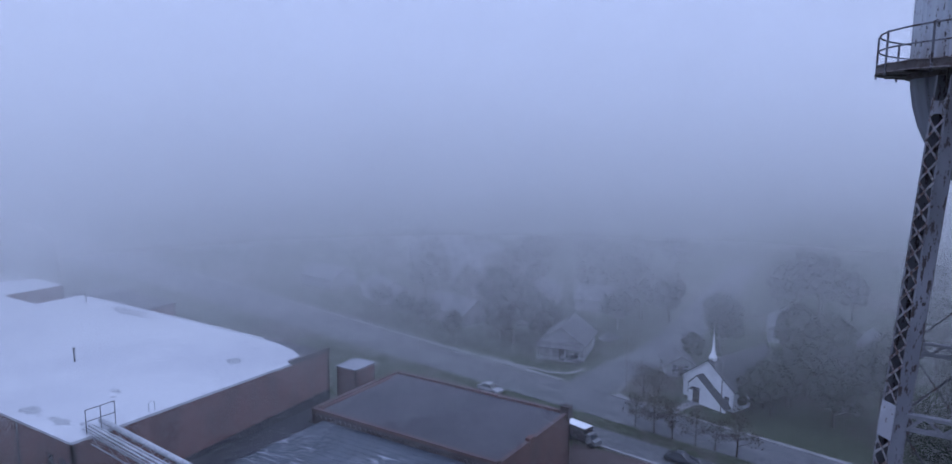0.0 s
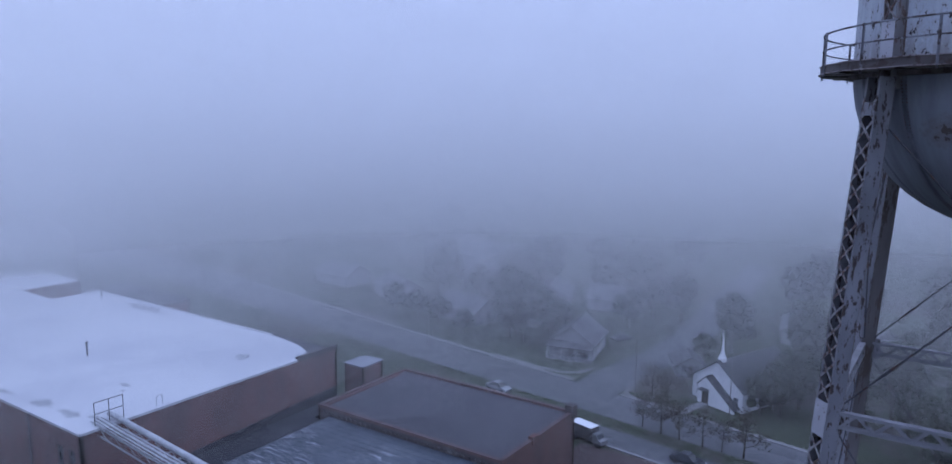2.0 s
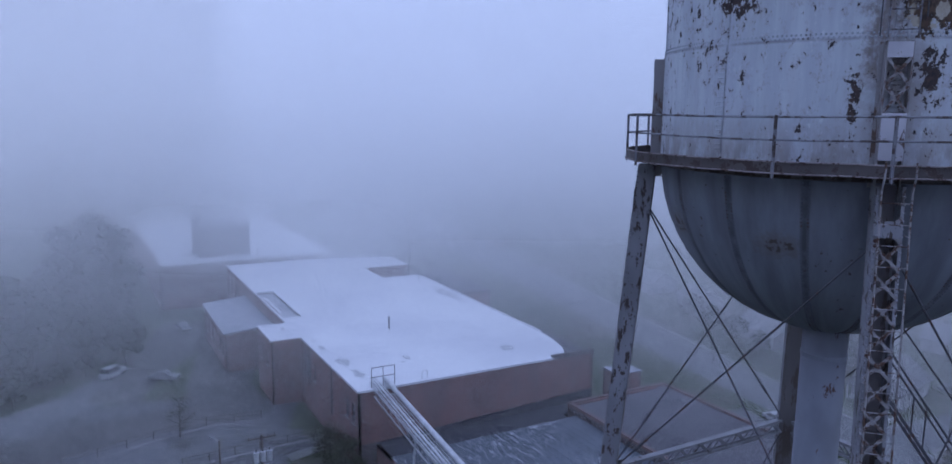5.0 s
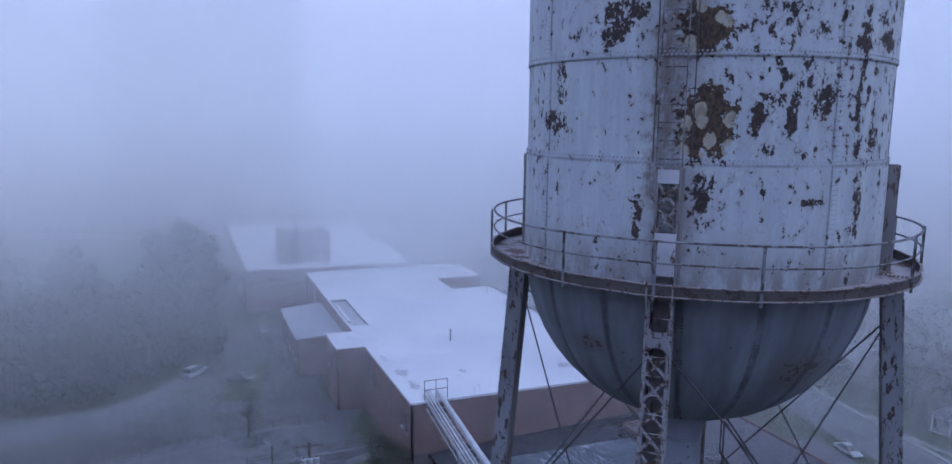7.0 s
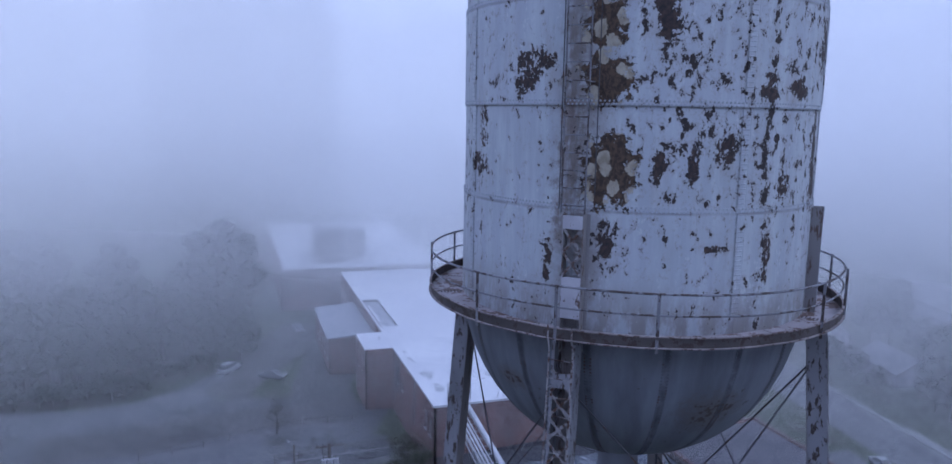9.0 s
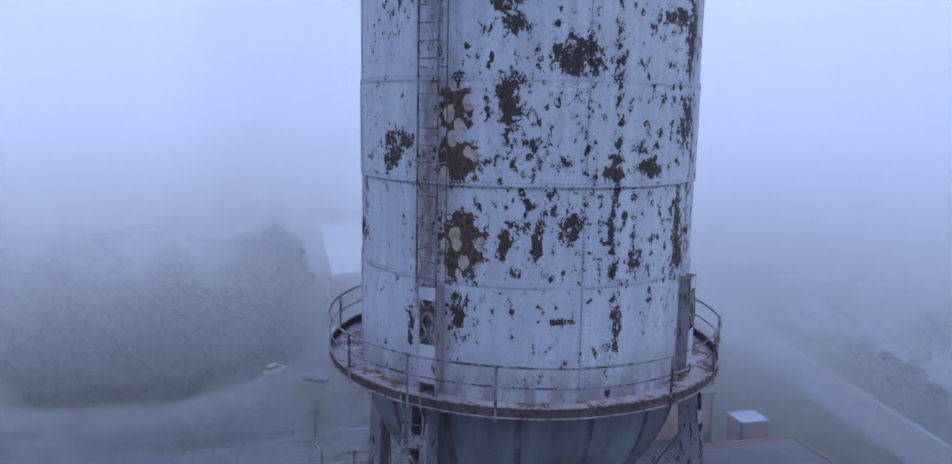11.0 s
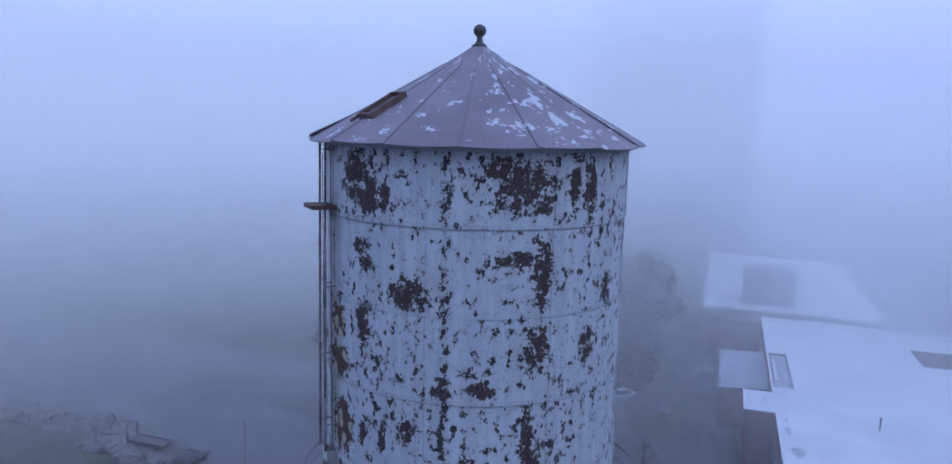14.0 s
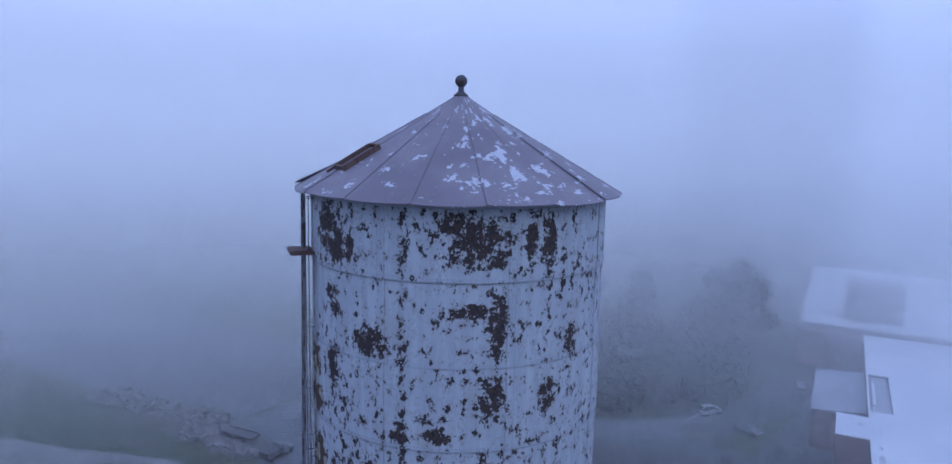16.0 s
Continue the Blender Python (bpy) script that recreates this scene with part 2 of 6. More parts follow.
def worn_steel(name, paint, amount, stretch=(1, 1, 0.45), scale=3.5, rust=RUST, rust2=RUST_DARK):
    """Painted steel with rust showing through in upright patches."""
    n = Nodes(name)
    p = n.scaled(n.place, stretch)
    a, b = n.noise(p, scale, 6, 0.62), n.noise(p, scale * 5, 4, 0.6)
    f = n.math("ADD", n.math("MULTIPLY", a, 0.75), n.math("MULTIPLY", b, 0.25))
    bare = n.step(f, 0.66 - amount, 0.70 - amount)
    shade = tuple(c * 0.72 for c in paint)
    coat = n.mix(n.step(n.noise(p, 1.1, 3, 0.5), 0.35, 0.65), shade, paint)
    return n.done(n.mix(bare, coat, n.mix(b, rust2, rust)), 0.75, n.math("SUBTRACT", n.math("MULTIPLY", b, 0.3), bare), 0.006)


def roof_tin():
    n = Nodes("weathered_roof_tin")
    p = n.place
    x, y, z = n.xyz(p)[0:3]
    az = n.math("ARCTAN2", y, x)
    down = n.math("SQRT", n.math("ADD", n.math("MULTIPLY", x, x), n.math("MULTIPLY", y, y)))
    a = n.noise(n.vec(n.math("MULTIPLY", az, 4.2), n.math("MULTIPLY", down, 1.5), 0.0), 1.5, 6, 0.62)
    lee = n.step(n.math("ABSOLUTE", n.math("SUBTRACT", az, 0.95)), 0.75, 0.1)
    b = n.noise(p, 14, 4, 0.6)
    w = n.noise(p, 0.55, 3, 0.5)
    f = n.math("ADD", n.math("ADD", n.math("MULTIPLY", a, 0.75), n.math("MULTIPLY", b, 0.2)), n.math("MULTIPLY", w, 0.12))
    f = n.math("ADD", f, n.math("MULTIPLY", lee, 0.035))
    white = n.step(f, 0.608, 0.632)
    base = n.mix(n.step(w, 0.3, 0.7), (0.115, 0.100, 0.117), (0.168, 0.150, 0.168))
    base = n.mix(n.step(b, 0.3, 0.75), n.mix(0.25, base, (0.09, 0.07, 0.08)), base)
    return n.done(n.mix(white, base, (0.34, 0.345, 0.38)), 0.7, n.math("ADD", n.math("MULTIPLY", b, 0.2), white), 0.006)


# degrees round the bowl, height, half width
BLOTCHES = ((-116, 46.82, 0.36), (1.2, 46.48, 0.55), (-70.5, 46.74, 0.3))


def bowl_paint():
    n = Nodes("dark_bowl_paint")
    x, y, z = n.xyz(n.place)[0:3]
    around = n.math("MULTIPLY", n.math("ARCTAN2", y, x), TANK_R)
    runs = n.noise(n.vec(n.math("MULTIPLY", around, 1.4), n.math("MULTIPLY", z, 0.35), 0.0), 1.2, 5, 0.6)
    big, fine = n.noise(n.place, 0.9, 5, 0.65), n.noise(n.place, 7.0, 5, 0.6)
    # base coat well below the tank's, streaked by the runs
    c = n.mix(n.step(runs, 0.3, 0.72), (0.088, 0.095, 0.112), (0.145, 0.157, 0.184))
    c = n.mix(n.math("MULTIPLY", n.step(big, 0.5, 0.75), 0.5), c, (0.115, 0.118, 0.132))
    bare = n.step(n.math("ADD", n.math("MULTIPLY", fine, 0.6), n.math("MULTIPLY", big, 0.4)), 0.612, 0.645)
    # two rusted blotches
    for deg, high, half in BLOTCHES:
        u = n.math("DIVIDE", n.math("SUBTRACT", around, radians(deg) * TANK_R), half * 1.2)
        v = n.math("DIVIDE", n.math("SUBTRACT", z, high), half * 0.7)
        d = n.math("ADD", n.math("ADD", n.math("MULTIPLY", u, u), n.math("MULTIPLY", v, v)), n.math("MULTIPLY", n.math("SUBTRACT", fine, 0.5), 6.0))
        c = n.mix(n.math("MULTIPLY", n.step(d, 2.5, 0.2), 0.45), c, (0.085, 0.07, 0.058))
        bare = n.math("MAXIMUM", bare, n.step(d, 0.2, -0.1))
    # grime along the sixteen seams
    seam = n.math("ABSOLUTE", n.math("SUBTRACT", n.math("FRACT", n.math("ADD", n.math("DIVIDE", n.math("ARCTAN2", y, x), radians(22.5)), 40 / 22.5 + 10)), 0.5))
    c = n.mix(n.math("MULTIPLY", n.step(seam, 0.42, 0.49), n.step(n.noise(n.place, 1.7, 4, 0.7), 0.25, 0.6)), c, (0.05, 0.052, 0.058))
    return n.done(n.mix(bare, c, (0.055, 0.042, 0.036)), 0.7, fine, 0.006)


def brick(name, a, b):
    n = Nodes(name)
    x, y, z = n.xyz(n.place)[0:3]
    t = n.t.nodes.new("ShaderNodeTexBrick")
    n.put(t.inputs["Vector"], n.vec(n.math("ADD", x, y), z, 0.0))
    t.inputs["Scale"].default_value = 1.0
    t.inputs["Brick Width"].default_value, t.inputs["Row Height"].default_value, t.inputs["Mortar Size"].default_value = 0.22, 0.075, 0.008
    n.put(t.inputs["Color1"], a)
    n.put(t.inputs["Color2"], b)
    n.put(t.inputs["Mortar"], (0.20, 0.17, 0.16))
    s = n.noise(n.scaled(n.place, (0.5, 0.5, 0.2)), 0.8, 5, 0.6)
    c = n.mix(n.math("MULTIPLY", n.step(s, 0.4, 0.7), 0.55), t.outputs[0], (0.06, 0.045, 0.045))
    return n.done(c, 0.9, t.outputs[1], -0.006)


def membrane():
    """White roof sheet with seams, faint stains and dirty ponds near the edge."""
    n = Nodes("white_roof_membrane")
    x, y, z = n.xyz(n.place)[0:3]
    lap = n.math("ABSOLUTE", n.math("SUBTRACT", n.math("FRACT", n.math("DIVIDE", y, 3.0)), 0.5))
    lap = n.step(lap, 0.485, 0.5)
    a, b = n.noise(n.place, 0.06, 4, 0.6), n.noise(n.place, 0.5, 5, 0.65)
    c = n.mix(n.step(a, 0.35, 0.65), (0.40, 0.41, 0.445), (0.47, 0.48, 0.505))
    c = n.mix(n.math("MULTIPLY", n.step(b, 0.55, 0.75), 0.3), c, (0.33, 0.34, 0.37))
    c = n.mix(n.math("MULTIPLY", lap, 0.12), c, (0.36, 0.37, 0.40))

    def pond(px, py, hw, hh):
        u = n.math("DIVIDE", n.math("SUBTRACT", x, px), hw)
        v = n.math("DIVIDE", n.math("SUBTRACT", y, py), hh)
        d = n.math("ADD", n.math("MULTIPLY", u, u), n.math("MULTIPLY", v, v))
        return n.step(n.math("ADD", d, n.math("MULTIPLY", n.math("SUBTRACT", b, 0.5), 4.5)), 1.1, 0.6)

    m = None
    for row in ((-84.8, 17.3, 1.9, 0.9), (-79.5, 17.6, 1.6, 0.9), (-76.5, 18.6, 0.7, 0.5), (-91.6, 16.6, 1.5, 0.5), (-96.0, 16.5, 0.8, 0.4), (-82.8, 25.9, 0.9, 0.5), (-81.3, 24.6, 0.5, 0.4), (-80.1, 40.9, 1.2, 1.0), (-114, 47.8, 5.5, 1.3), (-104, 14, 0.8, 0.4)):
        q = pond(*row)
        m = q if m is None else n.math("MAXIMUM", m, q)
    c = n.mix(n.math("MULTIPLY", m, 0.65), c, (0.17, 0.175, 0.195))
    return n.done(c, 0.55, b, 0.01)


def ground_mix():
    """Rough grass and bare soil."""
    n = Nodes("rough_grass")
    a, b, c = n.noise(n.place, 0.035, 5, 0.6), n.noise(n.place, 0.3, 5, 0.65), n.noise(n.place, 5, 4, 0.6)
    grass = n.mix(b, (0.020, 0.030, 0.016), (0.045, 0.055, 0.028))
    soil = n.mix(c, (0.045, 0.040, 0.036), (0.085, 0.075, 0.066))
    return n.done(n.mix(n.step(n.math("ADD", a, n.math("MULTIPLY", n.math("SUBTRACT", b, 0.5), 0.5)), 0.50, 0.64), grass, soil), 0.95, c, 0.05)


def asphalt(name, lo, hi, cracks=0.0):
    n = Nodes(name)
    a, b = n.noise(n.place, 0.12, 5, 0.6), n.noise(n.place, 3.0, 5, 0.65)
    c = n.mix(n.step(n.math("ADD", n.math("MULTIPLY", a, 0.7), n.math("MULTIPLY", b, 0.3)), 0.35, 0.65), lo, hi)
    if cracks:
        bent = n.math("ADD", 0.0, n.noise(n.place, 0.35, 3, 0.6))
        x, y, z = n.xyz(n.place)[0:3]
        d = n.cells(n.vec(n.math("ADD", n.math("MULTIPLY", x, 1.7), n.math("MULTIPLY", bent, 3.0)), n.math("ADD", y, n.math("MULTIPLY", bent, 2.0)), 0.0), 0.22, "DISTANCE_TO_EDGE")
        c = n.mix(n.math("MULTIPLY", n.step(d, 0.07, 0.02), cracks), c, (0.035, 0.036, 0.03))
    return n.done(c, 0.85, b, 0.01)


PAINT_TANK = tank_paint()
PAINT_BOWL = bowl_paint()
TIN = roof_tin()
LEG = worn_steel("flaking_leg_paint", (0.185, 0.186, 0.206), 0.125, (1, 1, 0.4), 7.5, (0.062, 0.044, 0.038), (0.026, 0.02, 0.019))
LEG_PLATE = worn_steel("brown_stained_leg_plate", (0.155, 0.142, 0.145), 0.13, (1, 1, 0.25), 3.0, (0.10, 0.078, 0.068), (0.06, 0.047, 0.043))
LACE = worn_steel("rusty_lacing_steel", (0.20, 0.19, 0.195), 0.16, (1, 1, 1), 8.0)
RUSTY = worn_steel("rusty_walkway_steel", (0.085, 0.071, 0.069), 0.165, (1, 1, 1), 3.4, (0.055, 0.034, 0.027), (0.025, 0.018, 0.017))
RAIL = worn_steel("worn_rail_paint", (0.17, 0.17, 0.19), 0.16, (1, 1, 1), 3.0, (0.075, 0.055, 0.05), (0.03, 0.026, 0.027))
STRUT = worn_steel("pale_strut_paint", (0.185, 0.187, 0.203), 0.075, (1, 1, 1), 4.0, (0.075, 0.055, 0.05), (0.03, 0.026, 0.027))
DARK_STEEL = worn_steel("dark_rod_steel", (0.06, 0.06, 0.07), 0.12, (1, 1, 1), 4.0)
RISER = worn_steel("pale_riser_paint", (0.15, 0.16, 0.187), 0.055, (1, 1, 0.5), 2.2)
BOWL_RIVET = worn_steel("dark_rivet_paint", (0.09, 0.10, 0.12), 0.12, (1, 1, 1), 2.0)
RIVET = worn_steel("rivet_paint", (0.29, 0.315, 0.35), 0.05, (1, 1, 1), 2.0)
DECK = worn_steel("pale_deck_plate", (0.25, 0.225, 0.235), 0.155, (1, 1, 1), 1.5, (0.105, 0.062, 0.048), (0.058, 0.038, 0.033))
RIM_EDGE = worn_steel("lit_flaking_rim_edge", (0.23, 0.20, 0.20), 0.15, (1, 1, 1), 7.0, (0.085, 0.05, 0.04), (0.045, 0.03, 0.026))
HEAD_WHITE = worn_steel("pinkish_white_plate_paint", (0.36, 0.355, 0.385), 0.085, (1, 1, 0.7), 6.0, (0.11, 0.065, 0.05), (0.05, 0.035, 0.03))
HEAD_BROWN = worn_steel("brown_stained_channel", (0.20, 0.19, 0.193), 0.125, (1, 1, 0.3), 4.0, (0.115, 0.075, 0.058), (0.055, 0.04, 0.035))
RIM = worn_steel("dark_rim_steel", (0.068, 0.058, 0.058), 0.15, (1, 1, 1), 5.0, (0.055, 0.036, 0.03), (0.022, 0.017, 0.016))
HATCH = worn_steel("rusted_hatch_steel", (0.10, 0.06, 0.05), 0.15, (1, 1, 1), 6.0, (0.10, 0.05, 0.038), (0.035, 0.02, 0.018))
BRICK = brick("dark_red_brick", (0.158, 0.068, 0.062), (0.125, 0.058, 0.054))
BRICK_DARK = brick("dark_brick", (0.05, 0.045, 0.05), (0.042, 0.038, 0.042))
CAP_RED = plain("dull_red_cap", (0.075, 0.05, 0.05), (0.12, 0.085, 0.083), 0.8, 0.5, 5)
BRICK_RED = brick("bright_red_brick", (0.125, 0.052, 0.044), (0.10, 0.046, 0.041))
MEMBRANE = membrane()
# near-black colour for the shaded valley below the mill wall
VALLEY_SHADE = plain("valley_shade_dark", (0.024, 0.025, 0.032), (0.038, 0.039, 0.047), 0.85, 0.12, 2.0)
TAR = plain("tarred_roof", (0.045, 0.044, 0.052), (0.075, 0.072, 0.082), 0.8, 0.12, 2.0, depth=0.02)


def streaked_metal():
    """Dull blue-grey sheet with short pale scrapes along its laps."""
    n = Nodes("streaked_metal_roof")
    x, y, z = n.xyz(n.place)[0:3]
    big = n.noise(n.place, 0.18, 4, 0.6)
    dash = n.noise(n.vec(n.math("MULTIPLY", x, 0.45), n.math("MULTIPLY", y, 2.2), 0.0), 1.0, 3, 0.6)
    where = n.math("MAXIMUM", n.step(n.math("ABSOLUTE", n.math("ADD", x, 67.6)), 3.0, 1.0), n.step(n.noise(n.place, 0.12, 2, 0.5), 0.46, 0.60))
    c = n.mix(n.step(big, 0.3, 0.7), (0.042, 0.052, 0.066), (0.064, 0.077, 0.096))
    c = n.mix(n.math("MULTIPLY", where, n.step(dash, 0.55, 0.63)), c, (0.27, 0.285, 0.31))
    return n.done(c, 0.5, dash, 0.01, spec=0.4)


METAL_ROOF = streaked_metal()
GREY_ROOF = plain("grey_roof_sheet", (0.17, 0.18, 0.20), (0.25, 0.26, 0.29), 0.7, 0.2, 2.0)
COPING = plain("pale_coping", (0.38, 0.38, 0.41), (0.52, 0.53, 0.56), 0.6, 0.8, 6)
GRASS = ground_mix()
ROAD = asphalt("worn_asphalt", (0.070, 0.073, 0.080), (0.105, 0.108, 0.115))
LOT = asphalt("cracked_lot_asphalt", (0.058, 0.060, 0.064), (0.098, 0.101, 0.106), 0.7)
LOT_SOUND = asphalt("sound_lot_asphalt", (0.066, 0.068, 0.074), (0.092, 0.095, 0.102))
GRAVEL = asphalt("pale_gravel", (0.085, 0.081, 0.079), (0.135, 0.129, 0.126))
CONCRETE = plain("weathered_concrete", (0.15, 0.15, 0.155), (0.25, 0.25, 0.255), 0.85, 0.4, 4)
SIDING = plain("white_siding", (0.60, 0.61, 0.63), (0.74, 0.75, 0.77), 0.7, 0.5, 5)
SIDING_DULL = plain("dull_siding", (0.18, 0.18, 0.19), (0.27, 0.27, 0.285), 0.75, 0.5, 5)
SHINGLE = plain("grey_shingles", (0.055, 0.055, 0.06), (0.10, 0.10, 0.11), 0.85, 0.4, 5)
SHINGLE_DARK = plain("dark_shingles", (0.028, 0.028, 0.032), (0.05, 0.05, 0.056), 0.85, 0.4, 5)
YARD = asphalt("dark_reddish_yard", (0.050, 0.035, 0.034), (0.075, 0.055, 0.052))
DIRT = asphalt("dark_dirt", (0.04, 0.04, 0.04), (0.075, 0.074, 0.073))
SHINGLE_PALE = plain("pale_shingles", (0.09, 0.09, 0.10), (0.15, 0.153, 0.165), 0.8, 0.4, 5)
WINDOW = plain("dark_window_glass", (0.02, 0.022, 0.028), (0.05, 0.055, 0.065), 0.12, 0.5, 2, spec=0.6)
WOOD_POLE = plain("grey_pole_wood", (0.07, 0.06, 0.055), (0.13, 0.115, 0.10), 0.9, 0.8, 10)
BARK = plain("dark_bark", (0.035, 0.03, 0.026), (0.07, 0.06, 0.052), 0.95, 1.0, 8)
RUBBLE = plain("rubble_stone", (0.035, 0.034, 0.033), (0.15, 0.145, 0.14), 0.95, 0.7, 6)
CAR_WHITE = plain("white_car_paint", (0.70, 0.71, 0.72), (0.76, 0.77, 0.78), 0.25, 0.5, 3, spec=0.5)
CAR_SILVER = plain("silver_car_paint", (0.27, 0.28, 0.30), (0.34, 0.35, 0.37), 0.3, 0.5, 3, metal=0.4)
TRUCK_GREY = plain("dull_truck_paint", (0.10, 0.104, 0.112), (0.15, 0.155, 0.163), 0.4, 0.5, 3)
TYRE = plain("black_tyre_rubber", (0.012, 0.012, 0.013), (0.025, 0.025, 0.026), 0.85, 1, 10)
INSULATION = plain("pale_pipe_jacket", (0.26, 0.27, 0.29), (0.42, 0.43, 0.455), 0.5, 0.6, 4)
GALV = plain("galvanised_steel", (0.30, 0.31, 0.33), (0.42, 0.43, 0.45), 0.5, 0.8, 6, metal=0.3)


def leaves(name, a, b):
    n = Nodes(name)
    g = n.t.nodes.new("ShaderNodeNewGeometry")
    f = n.math("ADD", n.math("MULTIPLY", g.outputs["Random Per Island"], 0.7), n.math("MULTIPLY", n.noise(n.place, 0.4, 3, 0.5), 0.3))
    tint = n.mix(f, a, b)
    glow, join = n.t.nodes.new("ShaderNodeBsdfTranslucent"), n.t.nodes.new("ShaderNodeMixShader")
    n.put(glow.inputs[0], tint)
    n.put(join.inputs[0], 0.5)
    n.t.links.new(n.bsdf.outputs[0], join.inputs[1])
    n.t.links.new(glow.outputs[0], join.inputs[2])
    n.t.links.new(join.outputs[0], n.t.nodes["Material Output"].inputs[0])
    return n.done(tint, 0.9, spec=0.08)


LEAF = leaves("dark_green_leaves", (0.015, 0.022, 0.012), (0.026, 0.036, 0.018))
LEAF_DULL = leaves("dull_green_leaves", (0.034, 0.040, 0.026), (0.058, 0.064, 0.040))
LEAF_DRY = leaves("brownish_leaves", (0.042, 0.036, 0.028), (0.075, 0.062, 0.047))


def mist():
    """Fog scatters light on as well as back."""
    n = Nodes("fog")
    through_it, join = n.t.nodes.new("ShaderNodeBsdfTranslucent"), n.t.nodes.new("ShaderNodeMixShader")
    through_it.inputs[0].default_value = (0.83, 0.83, 0.83, 1)
    n.put(join.inputs[0], 0.35)
    n.t.links.new(n.bsdf.outputs[0], join.inputs[1])
    n.t.links.new(through_it.outputs[0], join.inputs[2])
    n.t.links.new(join.outputs[0], n.t.nodes["Material Output"].inputs[0])
    return n.done((0.83, 0.83, 0.83), 1.0, spec=0.0)


MIST = mist()


# ---------------------------------------------------------------- mesh tools
def part(name, bm, material, parent=None, label="", smooth=False):
    """Links a bmesh as one mesh object under a thing or a part."""
    me = bpy.data.meshes.new(name)
    bm.to_mesh(me)
    bm.free()
    me.materials.append(material)
    if smooth:
        me.shade_smooth()
    ob = new(name, me)
    if parent:
        ob.parent = parent
        ob.matrix_parent_inverse = parent.matrix_world.inverted() if parent.parent is None else (parent.parent.matrix_basis @ parent.matrix_parent_inverse @ parent.matrix_basis).inverted()
    if label:
        ob["label"] = label
    return ob


def thing(name, at, label, category, group="", turn=0.0, kind=""):
    ob = new(name)
    ob.matrix_basis = pose(*at, 0, 0, turn)
    ob.matrix_world = ob.matrix_basis
    ob.empty_display_size = 0.2
    return tagged(ob, label, category, group, kind)


def hexa(bm, pts):
    """A solid from eight corners: four below, four above."""
    v = [bm.verts.new(p) for p in pts]
    for f in ((3, 2, 1, 0), (4, 5, 6, 7), (0, 1, 5, 4), (1, 2, 6, 5), (2, 3, 7, 6), (3, 0, 4, 7)):
        bm.faces.new([v[i] for i in f])


def box(bm, x0, x1, y0, y1, z0, z1):
    hexa(bm, [(x0, y0, z0), (x1, y0, z0), (x1, y1, z0), (x0, y1, z0), (x0, y0, z1), (x1, y0, z1), (x1, y1, z1), (x0, y1, z1)])


def beam(bm, a, b, w, h, side=None):
    """A bar of section w (along side) by h from a to b."""
    a, b = Vector(a), Vector(b)
    d = (b - a).normalized()
    s = Vector(side) if side is not None else (d.cross(Vector((0, 0, 1))) if abs(d.z) < 0.95 else Vector((1, 0, 0)))
    s = (s - d * s.dot(d)).normalized()
    u = d.cross(s)
    q = [s * (w / 2) * i + u * (h / 2) * j for i, j in ((-1, -1), (1, -1), (1, 1), (-1, 1))]
    hexa(bm, [a + k for k in q] + [b + k for k in q])


def tube(bm, pts, r, n=8, closed=False):
    pts = [Vector(p) for p in pts]
    rings = []
    m = len(pts)
    for i, p in enumerate(pts):
        q0 = pts[(i - 1) % m] if closed or i > 0 else p
        q1 = pts[(i + 1) % m] if closed or i < m - 1 else p
        d = (q1 - q0).normalized()
        s = d.cross(Vector((0, 0, 1))) if abs(d.z) < 0.95 else d.cross(Vector((1, 0, 0)))
        s.normalize()
        u = s.cross(d)
        rings.append([bm.verts.new(p + (s * math.cos(2 * math.pi * k / n) + u * math.sin(2 * math.pi * k / n)) * r) for k in range(n)])
    for i in range(m if closed else m - 1):
        a, b = rings[i], rings[(i + 1) % m]
        for k in range(n):
            bm.faces.new((a[k], a[(k + 1) % n], b[(k + 1) % n], b[k]))
    if not closed:
        bm.faces.new(rings[0][::-1])
        bm.faces.new(rings[-1])


def prism(bm, poly, z0, z1):
    """poly anticlockwise seen from above; z may be a function of x, y."""
    lo = [bm.verts.new((x, y, z0(x, y) if callable(z0) else z0)) for x, y in poly]
    hi = [bm.verts.new((x, y, z1(x, y) if callable(z1) else z1)) for x, y in poly]
    k = len(poly)
    for i in range(k):
        bm.faces.new((lo[i], lo[(i + 1) % k], hi[(i + 1) % k], hi[i]))
    bm.faces.new(hi)
    bm.faces.new(lo[::-1])


def polar(r, deg, z):
    return Vector((r * math.cos(radians(deg)), r * math.sin(radians(deg)), z))


def sector(bm, prof, a0, a1, n):
    """A closed profile of (radius, height) swept round the axis from a0 to a1 degrees."""
    full = abs(a1 - a0) > 359.9
    rows = [[bm.verts.new(polar(r, a0 + (a1 - a0) * i / n, z)) for r, z in prof] for i in range(n if full else n + 1)]
    k = len(prof)
    for i in range(n):
        a, b = rows[i], rows[(i + 1) % len(rows)]
        for j in range(k):
            bm.faces.new((a[j], b[j], b[(j + 1) % k], a[(j + 1) % k]))
    if not full:
        bm.faces.new(rows[0])
        bm.faces.new(rows[-1][::-1])


def bm_new():
    return bmesh.new()


def land(x, y):
    """Height of the ground: high beside the lot, low along the road."""
    return float(np.interp(y, [-400, -75, -10, 15, 60, 400], [10, 10, 6, 5, 0, 0]))


